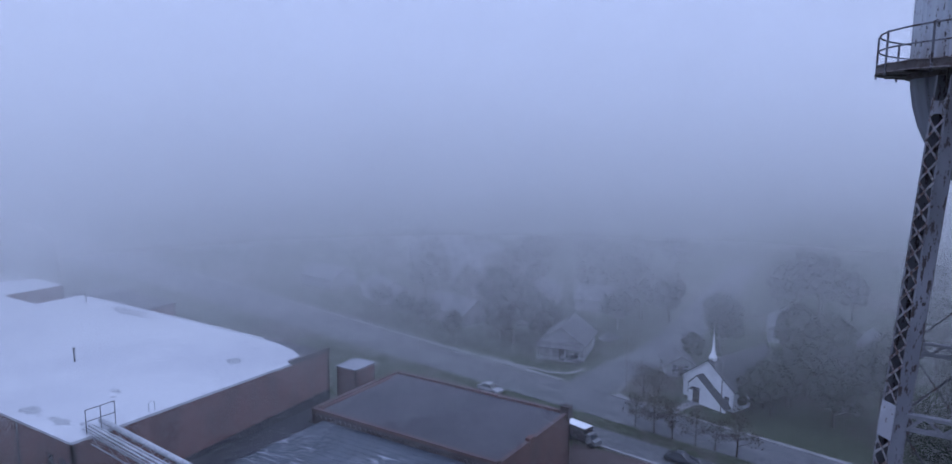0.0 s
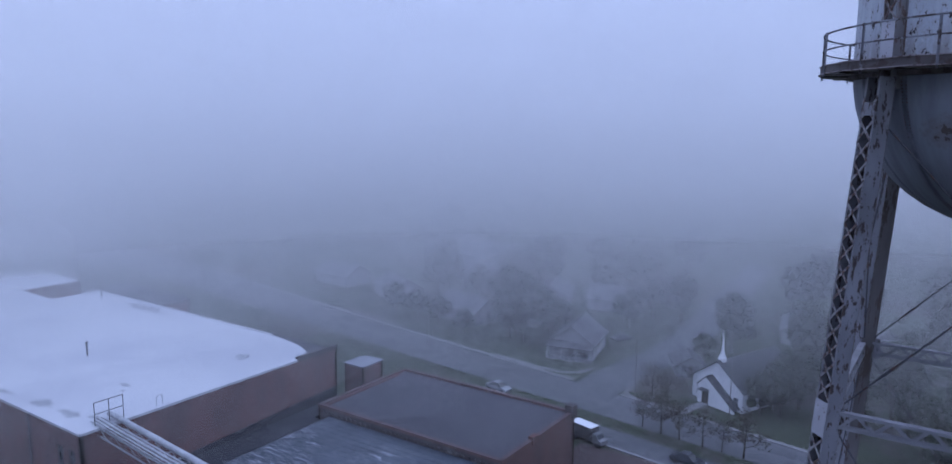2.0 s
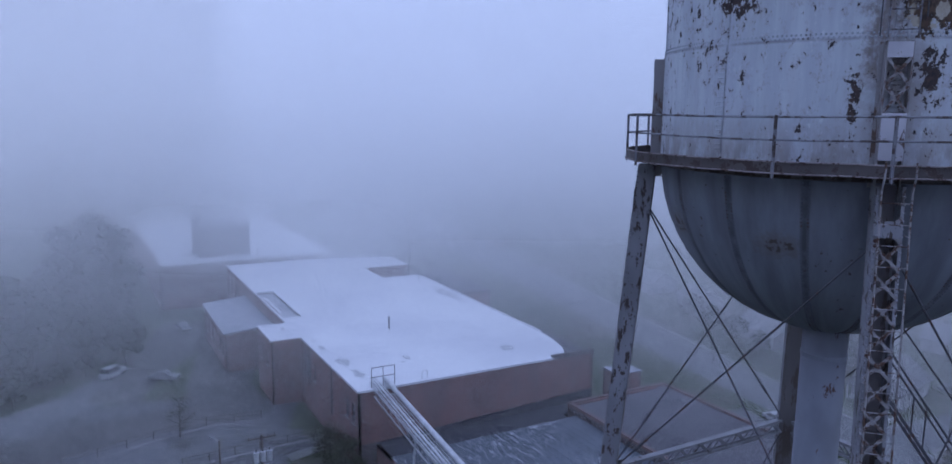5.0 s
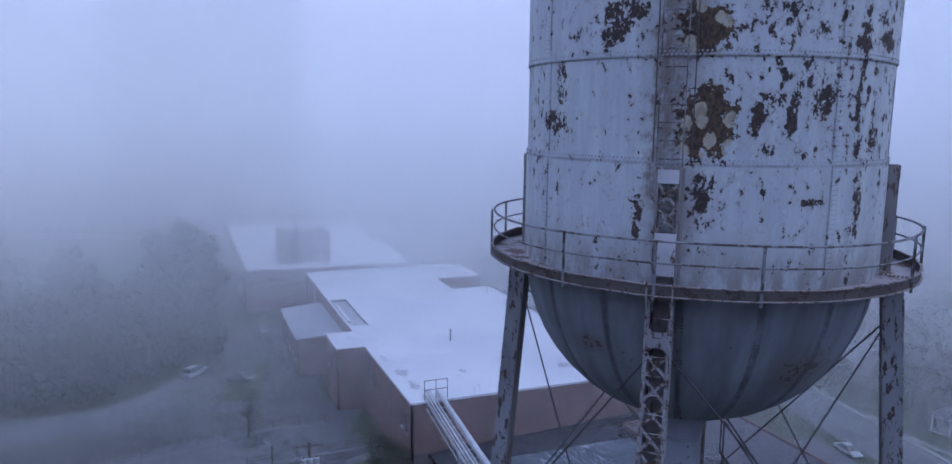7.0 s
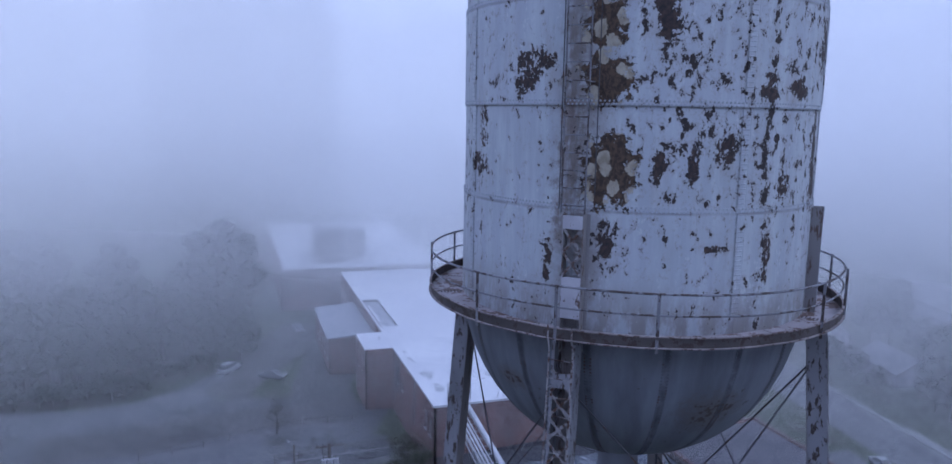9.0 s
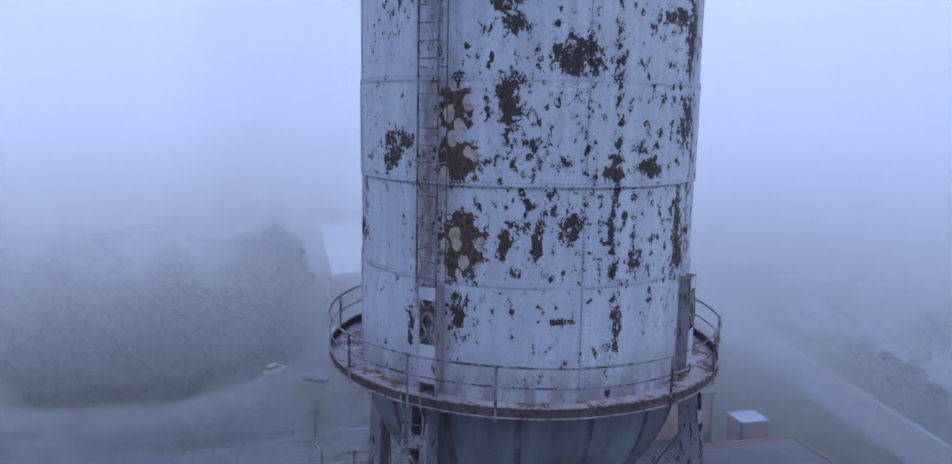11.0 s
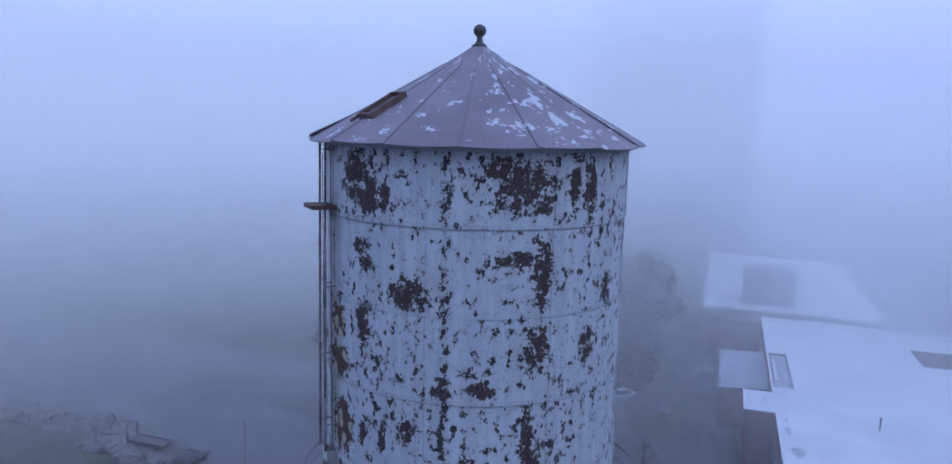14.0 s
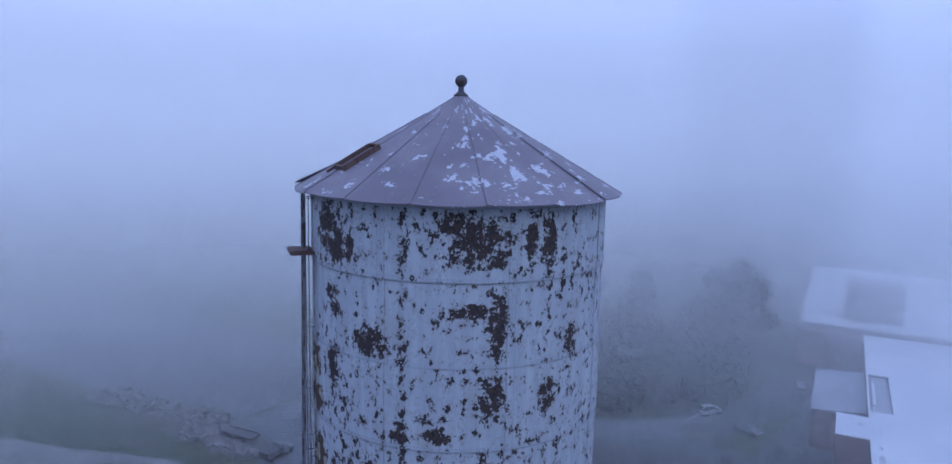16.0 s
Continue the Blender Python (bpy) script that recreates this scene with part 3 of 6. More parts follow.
# ---------------------------------------------------------------- the ground and the roads
def sheet(name, xs, ys, material, lift=0.0):
    bm = bm_new()
    grid = [[bm.verts.new((x, y, land(x, y) + lift)) for y in ys] for x in xs]
    for i in range(len(xs) - 1):
        for j in range(len(ys) - 1):
            bm.faces.new((grid[i][j], grid[i + 1][j], grid[i + 1][j + 1], grid[i][j + 1]))
    return part(name, bm, material)


tagged(sheet("ground", [-2600, -400, -200, -100, 0, 100, 400, 2600], [-2600, -400, -120, -75, -40, -10, 0, 15, 30, 45, 60, 100, 200, 400, 2600], GRASS), kind="structure")


def ribbon(name, material, near, far, x0, x1, lift, steps=24):
    """A strip of paving between two lines y = a + b * (x + 45)."""
    bm = bm_new()
    rows = []
    for i in range(steps + 1):
        x = x0 + (x1 - x0) * i / steps
        y0, y1 = (q[0] + q[1] * (x + 45) for q in (near, far))
        rows.append([bm.verts.new((x, y, land(x, y) + lift)) for y in (y0, y1)])
    for a, b in zip(rows, rows[1:]):
        bm.faces.new((a[0], b[0], b[1], a[1]))
    return tagged(part(name, bm, material), kind="structure")


ribbon("road_main", ROAD, (84.2, -0.125), (93.6, -0.168), -420, 220, 0.03)
ribbon("road_service", ROAD, (75.2, -0.125), (80.6, -0.125), -74, 200, 0.03)
for k, (a, b, x0, x1) in enumerate((((93.6, -0.168), (94.4, -0.168), -420, -59), ((93.6, -0.168), (94.4, -0.168), -49, 200), ((74.7, -0.125), (75.2, -0.125), -74, 200))):
    bm = bm_new()
    n = 40
    for i in range(n):
        xa, xb = x0 + (x1 - x0) * i / n, x0 + (x1 - x0) * (i + 1) / n
        hexa(bm, [(x, q[0] + q[1] * (x + 45), z) for z in (-0.1, 0.15) for x, q in ((xa, a), (xb, a), (xb, b), (xa, b))])
    tagged(part("kerb_%d" % (k + 1), bm, CONCRETE), kind="structure")
# the painted edge lines and the side street
for k, (y, s) in enumerate(((85.0, -0.127), (92.8, -0.166), (88.8, -0.147), (89.15, -0.147))):
    ribbon("road_line_%d" % (k + 1), CONCRETE, (y, s), (y + 0.14, s), -300, 120, 0.036)


def lane(name, material, points, width, lift):
    bm = bm_new()
    pts = []
    for (xa, ya), (xb, yb) in zip(points, points[1:]):
        k = max(1, int(math.dist((xa, ya), (xb, yb)) / 2.5))
        pts += [Vector((xa + (xb - xa) * i / k, ya + (yb - ya) * i / k, 0)) for i in range(k)]
    pts.append(Vector((*points[-1], 0)))
    rows = []
    for i, p in enumerate(pts):
        d = (pts[min(i + 1, len(pts) - 1)] - pts[max(i - 1, 0)]).normalized()
        s = Vector((-d.y, d.x, 0)) * width / 2
        rows.append([bm.verts.new((q.x, q.y, land(q.x, q.y) + lift)) for q in (p - s, p + s)])
    for a, b in zip(rows, rows[1:]):
        bm.faces.new((a[0], b[0], b[1], a[1]))
    return tagged(part(name, bm, material), kind="structure")


lane("road_side", ROAD, [(-54, 92), (-53.6, 100), (-52.5, 110), (-50.5, 120), (-50, 135), (-52, 160), (-58, 230)], 8.6, 0.033)
lane("pavement_corner", CONCRETE, [(-78, 100.6), (-70, 99.2), (-63, 99.0), (-60, 100.5), (-58.6, 104)], 0.9, 0.12)
lane("pavement_island", CONCRETE, [(-48.6, 101), (-48.9, 96.5), (-47, 94.8), (-40, 93.6)], 0.7, 0.12)
lane("pavement_walk", CONCRETE, [(-38.0, 92.6), (-36.2, 99.0)], 1.6, 0.06)
# the cracked lot below the mill, the track and the fields
lane("lot", LOT, [(-92, 14), (-97, 2), (-99.5, -8), (-97, -22), (-94, -40), (-92, -60), (-93, -90)], 15, 0.03)
lane("lot_apron", DIRT, [(-108, -12), (-118, -8), (-133, 0), (-150, 6)], 10, 0.034)
lane("lot_yard", LOT, [(-76, -2), (-86, 2), (-90, 10)], 16, 0.026)
lane("lot_south", LOT_SOUND, [(-82, 2), (-84, -24), (-86, -60), (-87, -90), (-88, -120), (-90, -170)], 40, 0.022)
lane("lot_corner", LOT_SOUND, [(-66, 0), (-66, -22), (-66, -45), (-65, -64)], 16, 0.018)
lane("lot_track", ROAD, [(-100.5, -75), (-100, -40), (-100.2, -31), (-103.6, -21.8), (-110.2, -14.2), (-117, -9.5)], 7.6, 0.05)
lane("lot_soil", DIRT, [(-90.5, -34), (-91.8, -22), (-96.0, -14), (-98.0, -6), (-98.5, 6)], 8.5, 0.042)
lane("lot_mill_yard", DIRT, [(-99, 5), (-110, 5), (-128, 9.5), (-150, 11)], 10.0, 0.038)
lane("road_field", GRAVEL, [(-39, -122), (-45, -90), (-49.6, -74), (-53.6, -58), (-57.6, -40)], 8.5, 0.03)


# ---------------------------------------------------------------- the water tower
BASE = land(0, 0)
tower = thing("water_tower", (0, 0, BASE), "riveted steel water tower with flaking pale paint and lattice legs", "water tower")
COURSES = [48.3, 50.33, 52.15, 54.02, 55.88, 57.62]
for k in range(5):
    out = -0.012 if k % 2 else 0.012
    z0, z1 = COURSES[k] - (0.05 if k else 0.27), COURSES[k + 1] + 0.05
    for j in range(8):
        bm = bm_new()
        a = 1.2 + 45 * j + 0.03
        r = TANK_R + out
        sector(bm, [(r - 0.012, z0), (r, z0), (r, z1), (r - 0.012, z1)], a, a + 44.94, 12)
        part("plate", bm, PAINT_TANK, tower, smooth=False)


def studs(bm, points, r=0.022, high=0.014):
    """Flat-topped rivet heads, each at a point with its outward way."""
    for p, out in points:
        t = out.cross(Vector((0, 0, 1)))
        t = t.normalized() if t.length > 0.01 else Vector((1, 0, 0))
        u = t.cross(out)
        ring = [bm.verts.new(p + (t * math.cos(k * math.pi / 2.5) + u * math.sin(k * math.pi / 2.5)) * r) for k in range(5)]
        tip = bm.verts.new(p + out * high)
        for k in range(5):
            bm.faces.new((ring[k], ring[(k + 1) % 5], tip))


for k, z in enumerate(COURSES[:-1]):
    if k == 0:
        continue
    bm = bm_new()
    rows = []
    for dz in (-0.025, 0.035):
        rows += [(polar(TANK_R + 0.011, 1.2 * i + (0.6 if dz > 0 else 0), z + dz), polar(1, 1.2 * i, 0)) for i in range(300)]
    studs(bm, rows)
    tagged(part("rivet_band", bm, RIVET if k else BOWL_RIVET, tower), kind="stuff")
for k in range(5):
    for j in range(8):
        bm = bm_new()
        a = 1.2 + 45 * j
        r = TANK_R + (-0.012 if k % 2 else 0.012)
        sector(bm, [(r, COURSES[k] + 0.06), (r + 0.016, COURSES[k] + 0.06), (r + 0.016, COURSES[k + 1] - 0.06), (r, COURSES[k + 1] - 0.06)], a - 1.25, a + 1.25, 2)
        studs(bm, [(polar(r + 0.016, a + s, COURSES[k] + 0.13 + 0.085 * i), polar(1, a, 0)) for s in (-0.85, -0.35, 0.35, 0.85) for i in range(19)], 0.019, 0.013)
        part("butt_strap", bm, PAINT_TANK, tower)

# the bowl: sixteen dished plates
BOWL = [(TANK_R * math.cos(i * math.pi / 24) ** 0.93, 48.3 - 3.72 * math.sin(i * math.pi / 24) ** 1.0) for i in range(12)] + [(0.42, 44.58)]
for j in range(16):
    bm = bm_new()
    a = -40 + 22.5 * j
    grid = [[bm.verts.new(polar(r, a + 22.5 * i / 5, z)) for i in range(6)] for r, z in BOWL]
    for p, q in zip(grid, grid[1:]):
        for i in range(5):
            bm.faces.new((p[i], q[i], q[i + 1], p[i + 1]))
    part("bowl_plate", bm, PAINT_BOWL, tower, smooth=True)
bm = bm_new()
for j in range(16):
    a = -40 + 22.5 * j
    for i in range(70):
        f = 0.5 + i * 10.2 / 70
        k = int(f)
        (r0, z0), (r1, z1) = BOWL[k], BOWL[k + 1]
        r, z = r0 + (r1 - r0) * (f - k), z0 + (z1 - z0) * (f - k)
        out = Vector((z0 - z1, 0, r1 - r0)).normalized()
        turn = Matrix.Rotation(radians(a), 3, "Z")
        w = math.degrees(0.055 / max(r, 0.6))
        studs(bm, [(polar(r + 0.002, a + s * w, z), turn @ out) for s in (-1, 1)], 0.022, 0.014)
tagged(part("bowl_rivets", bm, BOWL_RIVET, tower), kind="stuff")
bm = bm_new()
sector(bm, [(0.40, BASE), (0.46, BASE), (0.46, 44.75), (0.40, 44.75)], 0, 360, 28)
riser = part("riser", bm, RISER, tower, "pale painted riser pipe with rust spots", smooth=True)
for z in (43.9, 38.5, 33.0, 27.5, 22.0, 16.5, 11.0):
    bm = bm_new()
    sector(bm, [(0.455, z), (0.475, z), (0.475, z + 0.1), (0.455, z + 0.1)], 0, 360, 28)
    part("riser_band", bm, RISER, riser)

# the conical roof
EAVE_R, EAVE_Z, TOP_Z = 4.05, 57.52, 59.70
for j in range(16):
    a = 13.4 + 22.5 * j
    bm = bm_new()
    slump = 0.02 * math.sin(j * 2.3)
    lift = 0.08 if j == 12 else 0.0
    pts = [[polar(r, a + 22.5 * i / 4, TOP_Z + (EAVE_Z + slump - TOP_Z) * (r - 0.2) / (EAVE_R - 0.2) + (lift * (i / 4) * max(0, r - 3) if lift else 0) - 0.02 * math.sin(math.pi * i / 4) * (r / EAVE_R)) for i in range(5)] for r in (0.85, 1.9, 3.0, EAVE_R)]
    top = [[bm.verts.new(p) for p in row] for row in pts]
    low = [[bm.verts.new(p - Vector((0, 0, 0.025))) for p in row] for row in pts]
    for k in range(3):
        for i in range(4):
            bm.faces.new((top[k][i], top[k + 1][i], top[k + 1][i + 1], top[k][i + 1]))
            bm.faces.new((low[k][i], low[k][i + 1], low[k + 1][i + 1], low[k + 1][i]))
    for i in range(4):
        bm.faces.new((top[3][i], low[3][i], low[3][i + 1], top[3][i + 1]))
    for i in (0, 4):
        for k in range(3):
            bm.faces.new([top[k][i], low[k][i], low[k + 1][i], top[k + 1][i]])
    panel = part("roof_panel", bm, TIN, tower, "mauve-grey tin panel with white flakes" if j == 0 else "")
    bm = bm_new()
    beam(bm, polar(0.85, a, TOP_Z + (EAVE_Z - TOP_Z) * 0.65 / 3.85 + 0.006), polar(EAVE_R, a, EAVE_Z + slump + 0.006), 0.04, 0.022)
    part("standing_seam", bm, TIN, panel)
bm = bm_new()
sector(bm, [(1.0, 59.235), (0.12, 59.80), (0.05, 59.80), (0.9, 59.20)], 0, 360, 24)
part("roof_cap", bm, TIN, tower)
bm = bm_new()
prof = [(0.0, 59.72), (0.17, 59.74), (0.19, 59.80), (0.12, 59.84), (0.075, 59.90), (0.07, 59.98)]
prof += [(0.155 * math.cos(t), 60.14 + 0.155 * math.sin(t)) for t in [radians(d) for d in range(-64, 90, 14)]] + [(0.0, 60.296)]
rows = [[bm.verts.new(polar(max(r, 0.002), 360 * i / 20, z)) for i in range(20)] for r, z in prof]
for p, q in zip(rows, rows[1:]):
    for i in range(20):
        bm.faces.new((p[i], p[(i + 1) % 20], q[(i + 1) % 20], q[i]))
part("finial", bm, DARK_STEEL, tower, "dark ball finial on a turned neck", smooth=True)
# rafters' ends and the curb under the eave
bm = bm_new()
sector(bm, [(TANK_R, 57.40), (TANK_R + 0.07, 57.40), (TANK_R + 0.07, 57.50), (TANK_R, 57.50)], 0, 360, 64)
part("eave_ring", bm, RIVET, tower)

# the rusted hatch curb on the roof
hatch_mid = polar(2.75, -31, TOP_Z + (EAVE_Z - TOP_Z) * 2.55 / 3.85)
slope = math.atan2(TOP_Z - EAVE_Z, EAVE_R - 0.2)
hm = Matrix.Translation(hatch_mid) @ Matrix.Rotation(radians(-31), 4, "Z") @ Matrix.Rotation(slope, 4, "Y")
bm = bm_new()
for q in ((-0.52, 0.52, -0.27, -0.22), (-0.52, 0.52, 0.22, 0.27), (-0.52, -0.47, -0.22, 0.22), (0.47, 0.52, -0.22, 0.22)):
    box(bm, *q, -0.05, 0.12)
bm.transform(hm)
hatch = part("hatch_curb", bm, HATCH, tower, "rust-red open hatch curb on the roof")
bm = bm_new()
box(bm, -0.47, 0.47, -0.22, 0.22, 0.005, 0.03)
bm.transform(hm)
part("hatch_floor", bm, DARK_STEEL, hatch)
bm = bm_new()
box(bm, 0.30, 0.72, -0.33, -0.27, 0.02, 0.08)
bm.transform(hm)
part("hatch_lid", bm, HATCH, hatch)

# the walkway: a sunken deck of sixteen lapped plates inside a channel rim, and its railing
bm = bm_new()
sector(bm, [(TANK_R + 0.015, 47.97), (TANK_R + 0.10, 47.99), (TANK_R + 0.10, 48.09), (TANK_R + 0.015, 48.09)], 0, 360, 64)
deck = part("walkway", bm, RUSTY, tower, "rust-stained walkway round the tank")
for j in range(16):
    a = 12.0 + 22.5 * j
    z = 48.105 + (0.006 if j % 2 else 0.0)
    bm = bm_new()
    sector(bm, [(TANK_R + 0.015, z), (4.372, z - 0.01), (4.372, z + 0.002), (TANK_R + 0.015, z + 0.012)], a - 0.5, a + 22.9, 8)
    part("deck_plate", bm, DECK, deck, "pale worn deck plate stained with rust" if j == 0 else "")
    bm = bm_new()
    studs(bm, [(polar(3.74 + 0.07 * i, a + da, z + 0.012), Vector((0.01, 0, 1)).normalized()) for i in range(9) for da in ((0.0, 1.1) if j % 2 else (0.0,))], 0.024, 0.018)
    tagged(part("deck_rivets", bm, RIM, deck), kind="stuff")
bm = bm_new()
sector(bm, [(4.372, 48.105), (4.388, 48.105), (4.388, 48.30), (4.372, 48.30)], 0, 360, 96)
rim = part("rim", bm, RIM, deck, "dark rusted channel rim")
# rusty flange edges, their paint lightened to read as lit
for z0, z1, w in ((48.29, 48.31, 0.045), (48.10, 48.12, 0.06)):
    bm = bm_new()
    rows = [[bm.verts.new(polar(4.366 + q * w * (1 + 0.25 * noise.noise((i * 0.9, z, 3.0))), 360 * i / 192, z + 0.012 * noise.noise((i * 0.23, z0, 0.0)))) for q, z in ((0.0, z0), (1.0, z0), (1.0, z1), (0.0, z1))] for i in range(192)]
    for p, q in zip(rows, rows[1:] + rows[:1]):
        for k in range(4):
            bm.faces.new((p[k], q[k], q[(k + 1) % 4], p[(k + 1) % 4]))
    part("flange", bm, RIM_EDGE, rim, "flaking rim edge coloured pale as if lit")
for j in range(16):
    bm = bm_new()
    a = -34 + 22.5 * j
    beam(bm, polar(TANK_R + 0.08, a, 48.075), polar(4.36, a, 48.085), 0.05, 0.03)
    part("deck_bracket", bm, RUSTY, deck)
rng = random.Random(3)
for z, r in ((49.03, 0.022), (48.66, 0.019)):
    bm = bm_new()
    tube(bm, [polar(4.372 + 0.018 * math.sin(7 * radians(5 * i)), 5 * i, z + 0.012 * math.sin(5 * radians(5 * i) + z)) for i in range(72)], r, 6, True)
    part("rail", bm, RAIL, tower)
for j in range(16):
    if j in (2, 14):
        continue  # two posts are gone
    a = -45.3 + 22.5 * j
    bm = bm_new()
    beam(bm, polar(4.40, a, 48.02), polar(4.40 + rng.uniform(-0.02, 0.02), a, 49.05), 0.055, 0.012, polar(1, a + 90, 0))
    beam(bm, polar(4.405, a, 48.02), polar(4.405, a, 49.05), 0.012, 0.05, polar(1, a + 90, 0))
    part("rail_post", bm, RAIL, tower)

# the four lattice legs
LEGS = [-44.3 + 90 * k for k in range(4)]


def leg_r(z):
    return 3.95 + 0.080 * (47.8 - z)


for number, az in enumerate(LEGS):
    er, et = polar(1, az, 0), polar(1, az + 90, 0)

    def at(z, dr, dt):
        return er * (leg_r(z) + dr) + et * dt + Vector((0, 0, z))

    leg = None
    for s in (-1, 1):
        bm = bm_new()
        t = 0.21 * s
        prof = [(-0.186, t), (0.186, t), (0.186, t - 0.05 * s), (0.174, t - 0.05 * s), (0.174, t - 0.014 * s), (-0.174, t - 0.014 * s), (-0.174, t - 0.05 * s), (-0.186, t - 0.05 * s)]
        ends = [[bm.verts.new(at(z, dr, dt)) for dr, dt in prof] for z in (BASE, 47.95)]
        for i in range(8):
            bm.faces.new((ends[0][i], ends[0][(i + 1) % 8], ends[1][(i + 1) % 8], ends[1][i]))
        bm.faces.new(ends[0]), bm.faces.new(ends[1])
        ob = part("leg" if leg is None else "leg_channel", bm, LEG, tower if leg is None else leg, "flaking grey lattice leg" if leg is None else "")
        leg = leg or ob
    bm = bm_new()
    beam(bm, at(BASE, -0.197, 0), at(47.95, -0.197, 0), 0.42, 0.012, et)
    part("cover_plate", bm, LEG_PLATE, leg, "brown-stained cover plate")
    for dr in (0.192,):
        bm = bm_new()
        z = BASE + 1.0
        while z < 47.2:
            if not 40.0 < z < 40.75:
                beam(bm, at(z, dr, -0.19), at(z + 0.40, dr, 0.19), 0.052, 0.009, et)
                beam(bm, at(z, dr + 0.01, 0.19), at(z + 0.40, dr + 0.01, -0.19), 0.052, 0.009, et)
            z += 0.44
        tagged(part("lacing", bm, LACE, leg), kind="stuff")
        for z0, z1 in ((40.05, 40.85), (47.15, 47.42), (30.2, 30.9), (20.2, 20.9), (BASE + 0.1, BASE + 0.9)):
            bm = bm_new()
            beam(bm, at(z0, dr * 1.04, 0), at(z1, dr * 1.04, 0), 0.40, 0.014, et)
            part("batten_plate", bm, HEAD_WHITE if z0 == 40.05 else LEG, leg, "pale batten plate" if z0 == 40.05 else "")
    bm = bm_new()
    studs(bm, [(at(47.8 - 0.125 * i, dr, s * 0.212), et * s) for i in range(150) for s in (-1, 1) for dr in (-0.165, 0.165)], 0.02, 0.022)
    studs(bm, [(at(47.8 - 0.125 * i, 0.19, s * 0.195), er) for i in range(150) for s in (-1, 1)], 0.02, 0.022)
    tagged(part("leg_rivets", bm, LEG, leg), kind="stuff")
    # the head of the leg, riveted up the side of the tank
    bm = bm_new()
    for s in (-1, 1):
        r0 = TANK_R + 0.02
        hexa(bm, [polar(1, az, 0) * r + et * (q * s) + Vector((0, 0, z)) for z in (47.7, 50.22) for r, q in ((r0 - 0.05, 0.17), (r0 + 0.20, 0.17), (r0 + 0.20, 0.19), (r0 - 0.05, 0.19))])
        hexa(bm, [polar(1, az, 0) * r + et * (q * s) + Vector((0, 0, z)) for z in (47.9, 50.22) for r, q in ((r0 - 0.02, 0.19), (r0 - 0.006, 0.19), (r0 - 0.014, 0.25), (r0 - 0.03, 0.25))])
    head = part("leg_head", bm, HEAD_BROWN, tower, "brown-stained leg head riveted to the tank")
    bm = bm_new()
    for i in range(2):
        z = 49.12 + 0.42 * i
        for s in (-1, 1):
            beam(bm, er * 3.87 + et * (-0.17 * s) + Vector((0, 0, z)), er * 3.87 + et * (0.17 * s) + Vector((0, 0, z + 0.42)), 0.05, 0.01, et)
    part("head_lacing", bm, LACE, head)
    for z0, z1 in ((49.96, 50.2), (48.35, 49.10)):
        bm = bm_new()
        beam(bm, er * 3.885 + Vector((0, 0, z0)), er * 3.885 + Vector((0, 0, z1)), 0.36, 0.012, et)
        part("head_plate", bm, HEAD_WHITE, head, "pinkish white riveted plate")
    bm = bm_new()
    studs(bm, [(er * 3.66 + et * (s * q) + er * 0.0 + Vector((0, 0, 48.0 + 0.09 * i)), er) for s in (-1, 1) for q in (0.22,) for i in range(24)], 0.022, 0.03)
    tagged(part("head_rivets", bm, HEAD_BROWN, head), kind="stuff")
    bm = bm_new()
    box(bm, -0.55, 0.55, -0.55, 0.55, BASE - 0.5, BASE + 0.35)
    bm.transform(Matrix.Translation(er * leg_r(BASE)) @ Matrix.Rotation(radians(az), 4, "Z"))
    part("footing", bm, CONCRETE, tower)

LEVELS = [47.15, 40.45, 30.55, 20.55, 10.8]
for k in range(4):
    a0, a1 = LEGS[k], LEGS[(k + 1) % 4]
    for level in LEVELS[1:]:
        p, q = polar(leg_r(level), a0, level), polar(leg_r(level), a1, level)
        d = (q - p).normalized()
        p, q = p + d * 0.24, q - d * 0.24
        strut = None
        for dz in (0.19, -0.19):
            bm = bm_new()
            side = d.cross(Vector((0, 0, 1)))
            beam(bm, p + Vector((0, 0, dz)), q + Vector((0, 0, dz)), 0.16, 0.012)
            for s in (-1, 1):
                beam(bm, p + side * 0.075 * s + Vector((0, 0, dz * 0.84)), q + side * 0.075 * s + Vector((0, 0, dz * 0.84)), 0.012, 0.07)
            ob = part("strut" if strut is None else "strut_chord", bm, STRUT, tower if strut is None else strut)
            strut = strut or ob
        bm = bm_new()
        count = int((q - p).length / 0.34)
        for i in range(count):
            u, v = p + (q - p) * (i / count), p + (q - p) * ((i + 1) / count)
            dz = 0.17 if i % 2 else -0.17
            for s in (-1, 1):
                beam(bm, u + side * 0.07 * s + Vector((0, 0, dz)), v + side * 0.07 * s + Vector((0, 0, -dz)), 0.012, 0.05)
        tagged(part("strut_lacing", bm, STRUT, strut), kind="stuff")
        for e, s in ((p, -1), (q, 1)):
            bm = bm_new()
            beam(bm, e - d * 0.05 + Vector((0, 0, -0.30)), e - d * 0.05 + Vector((0, 0, 0.30)), 0.02, 0.30, side)
            part("gusset", bm, LEG, strut)
    for hi, lo in zip(LEVELS, LEVELS[1:]):
        for a, b in ((a0, a1), (a1, a0)):
            p, q = polar(leg_r(hi) - 0.02, a, hi), polar(leg_r(lo) - 0.02, b, lo + 0.05)
            d = (q - p).normalized()
            bm = bm_new()
            tube(bm, [p + d * 0.2, q - d * 0.2], 0.019, 6)
            m = p + d * ((q - p).length * 0.82)
            tube(bm, [m - d * 0.16, m + d * 0.16], 0.034, 6)
            part("tie_rod", bm, DARK_STEEL, tower)

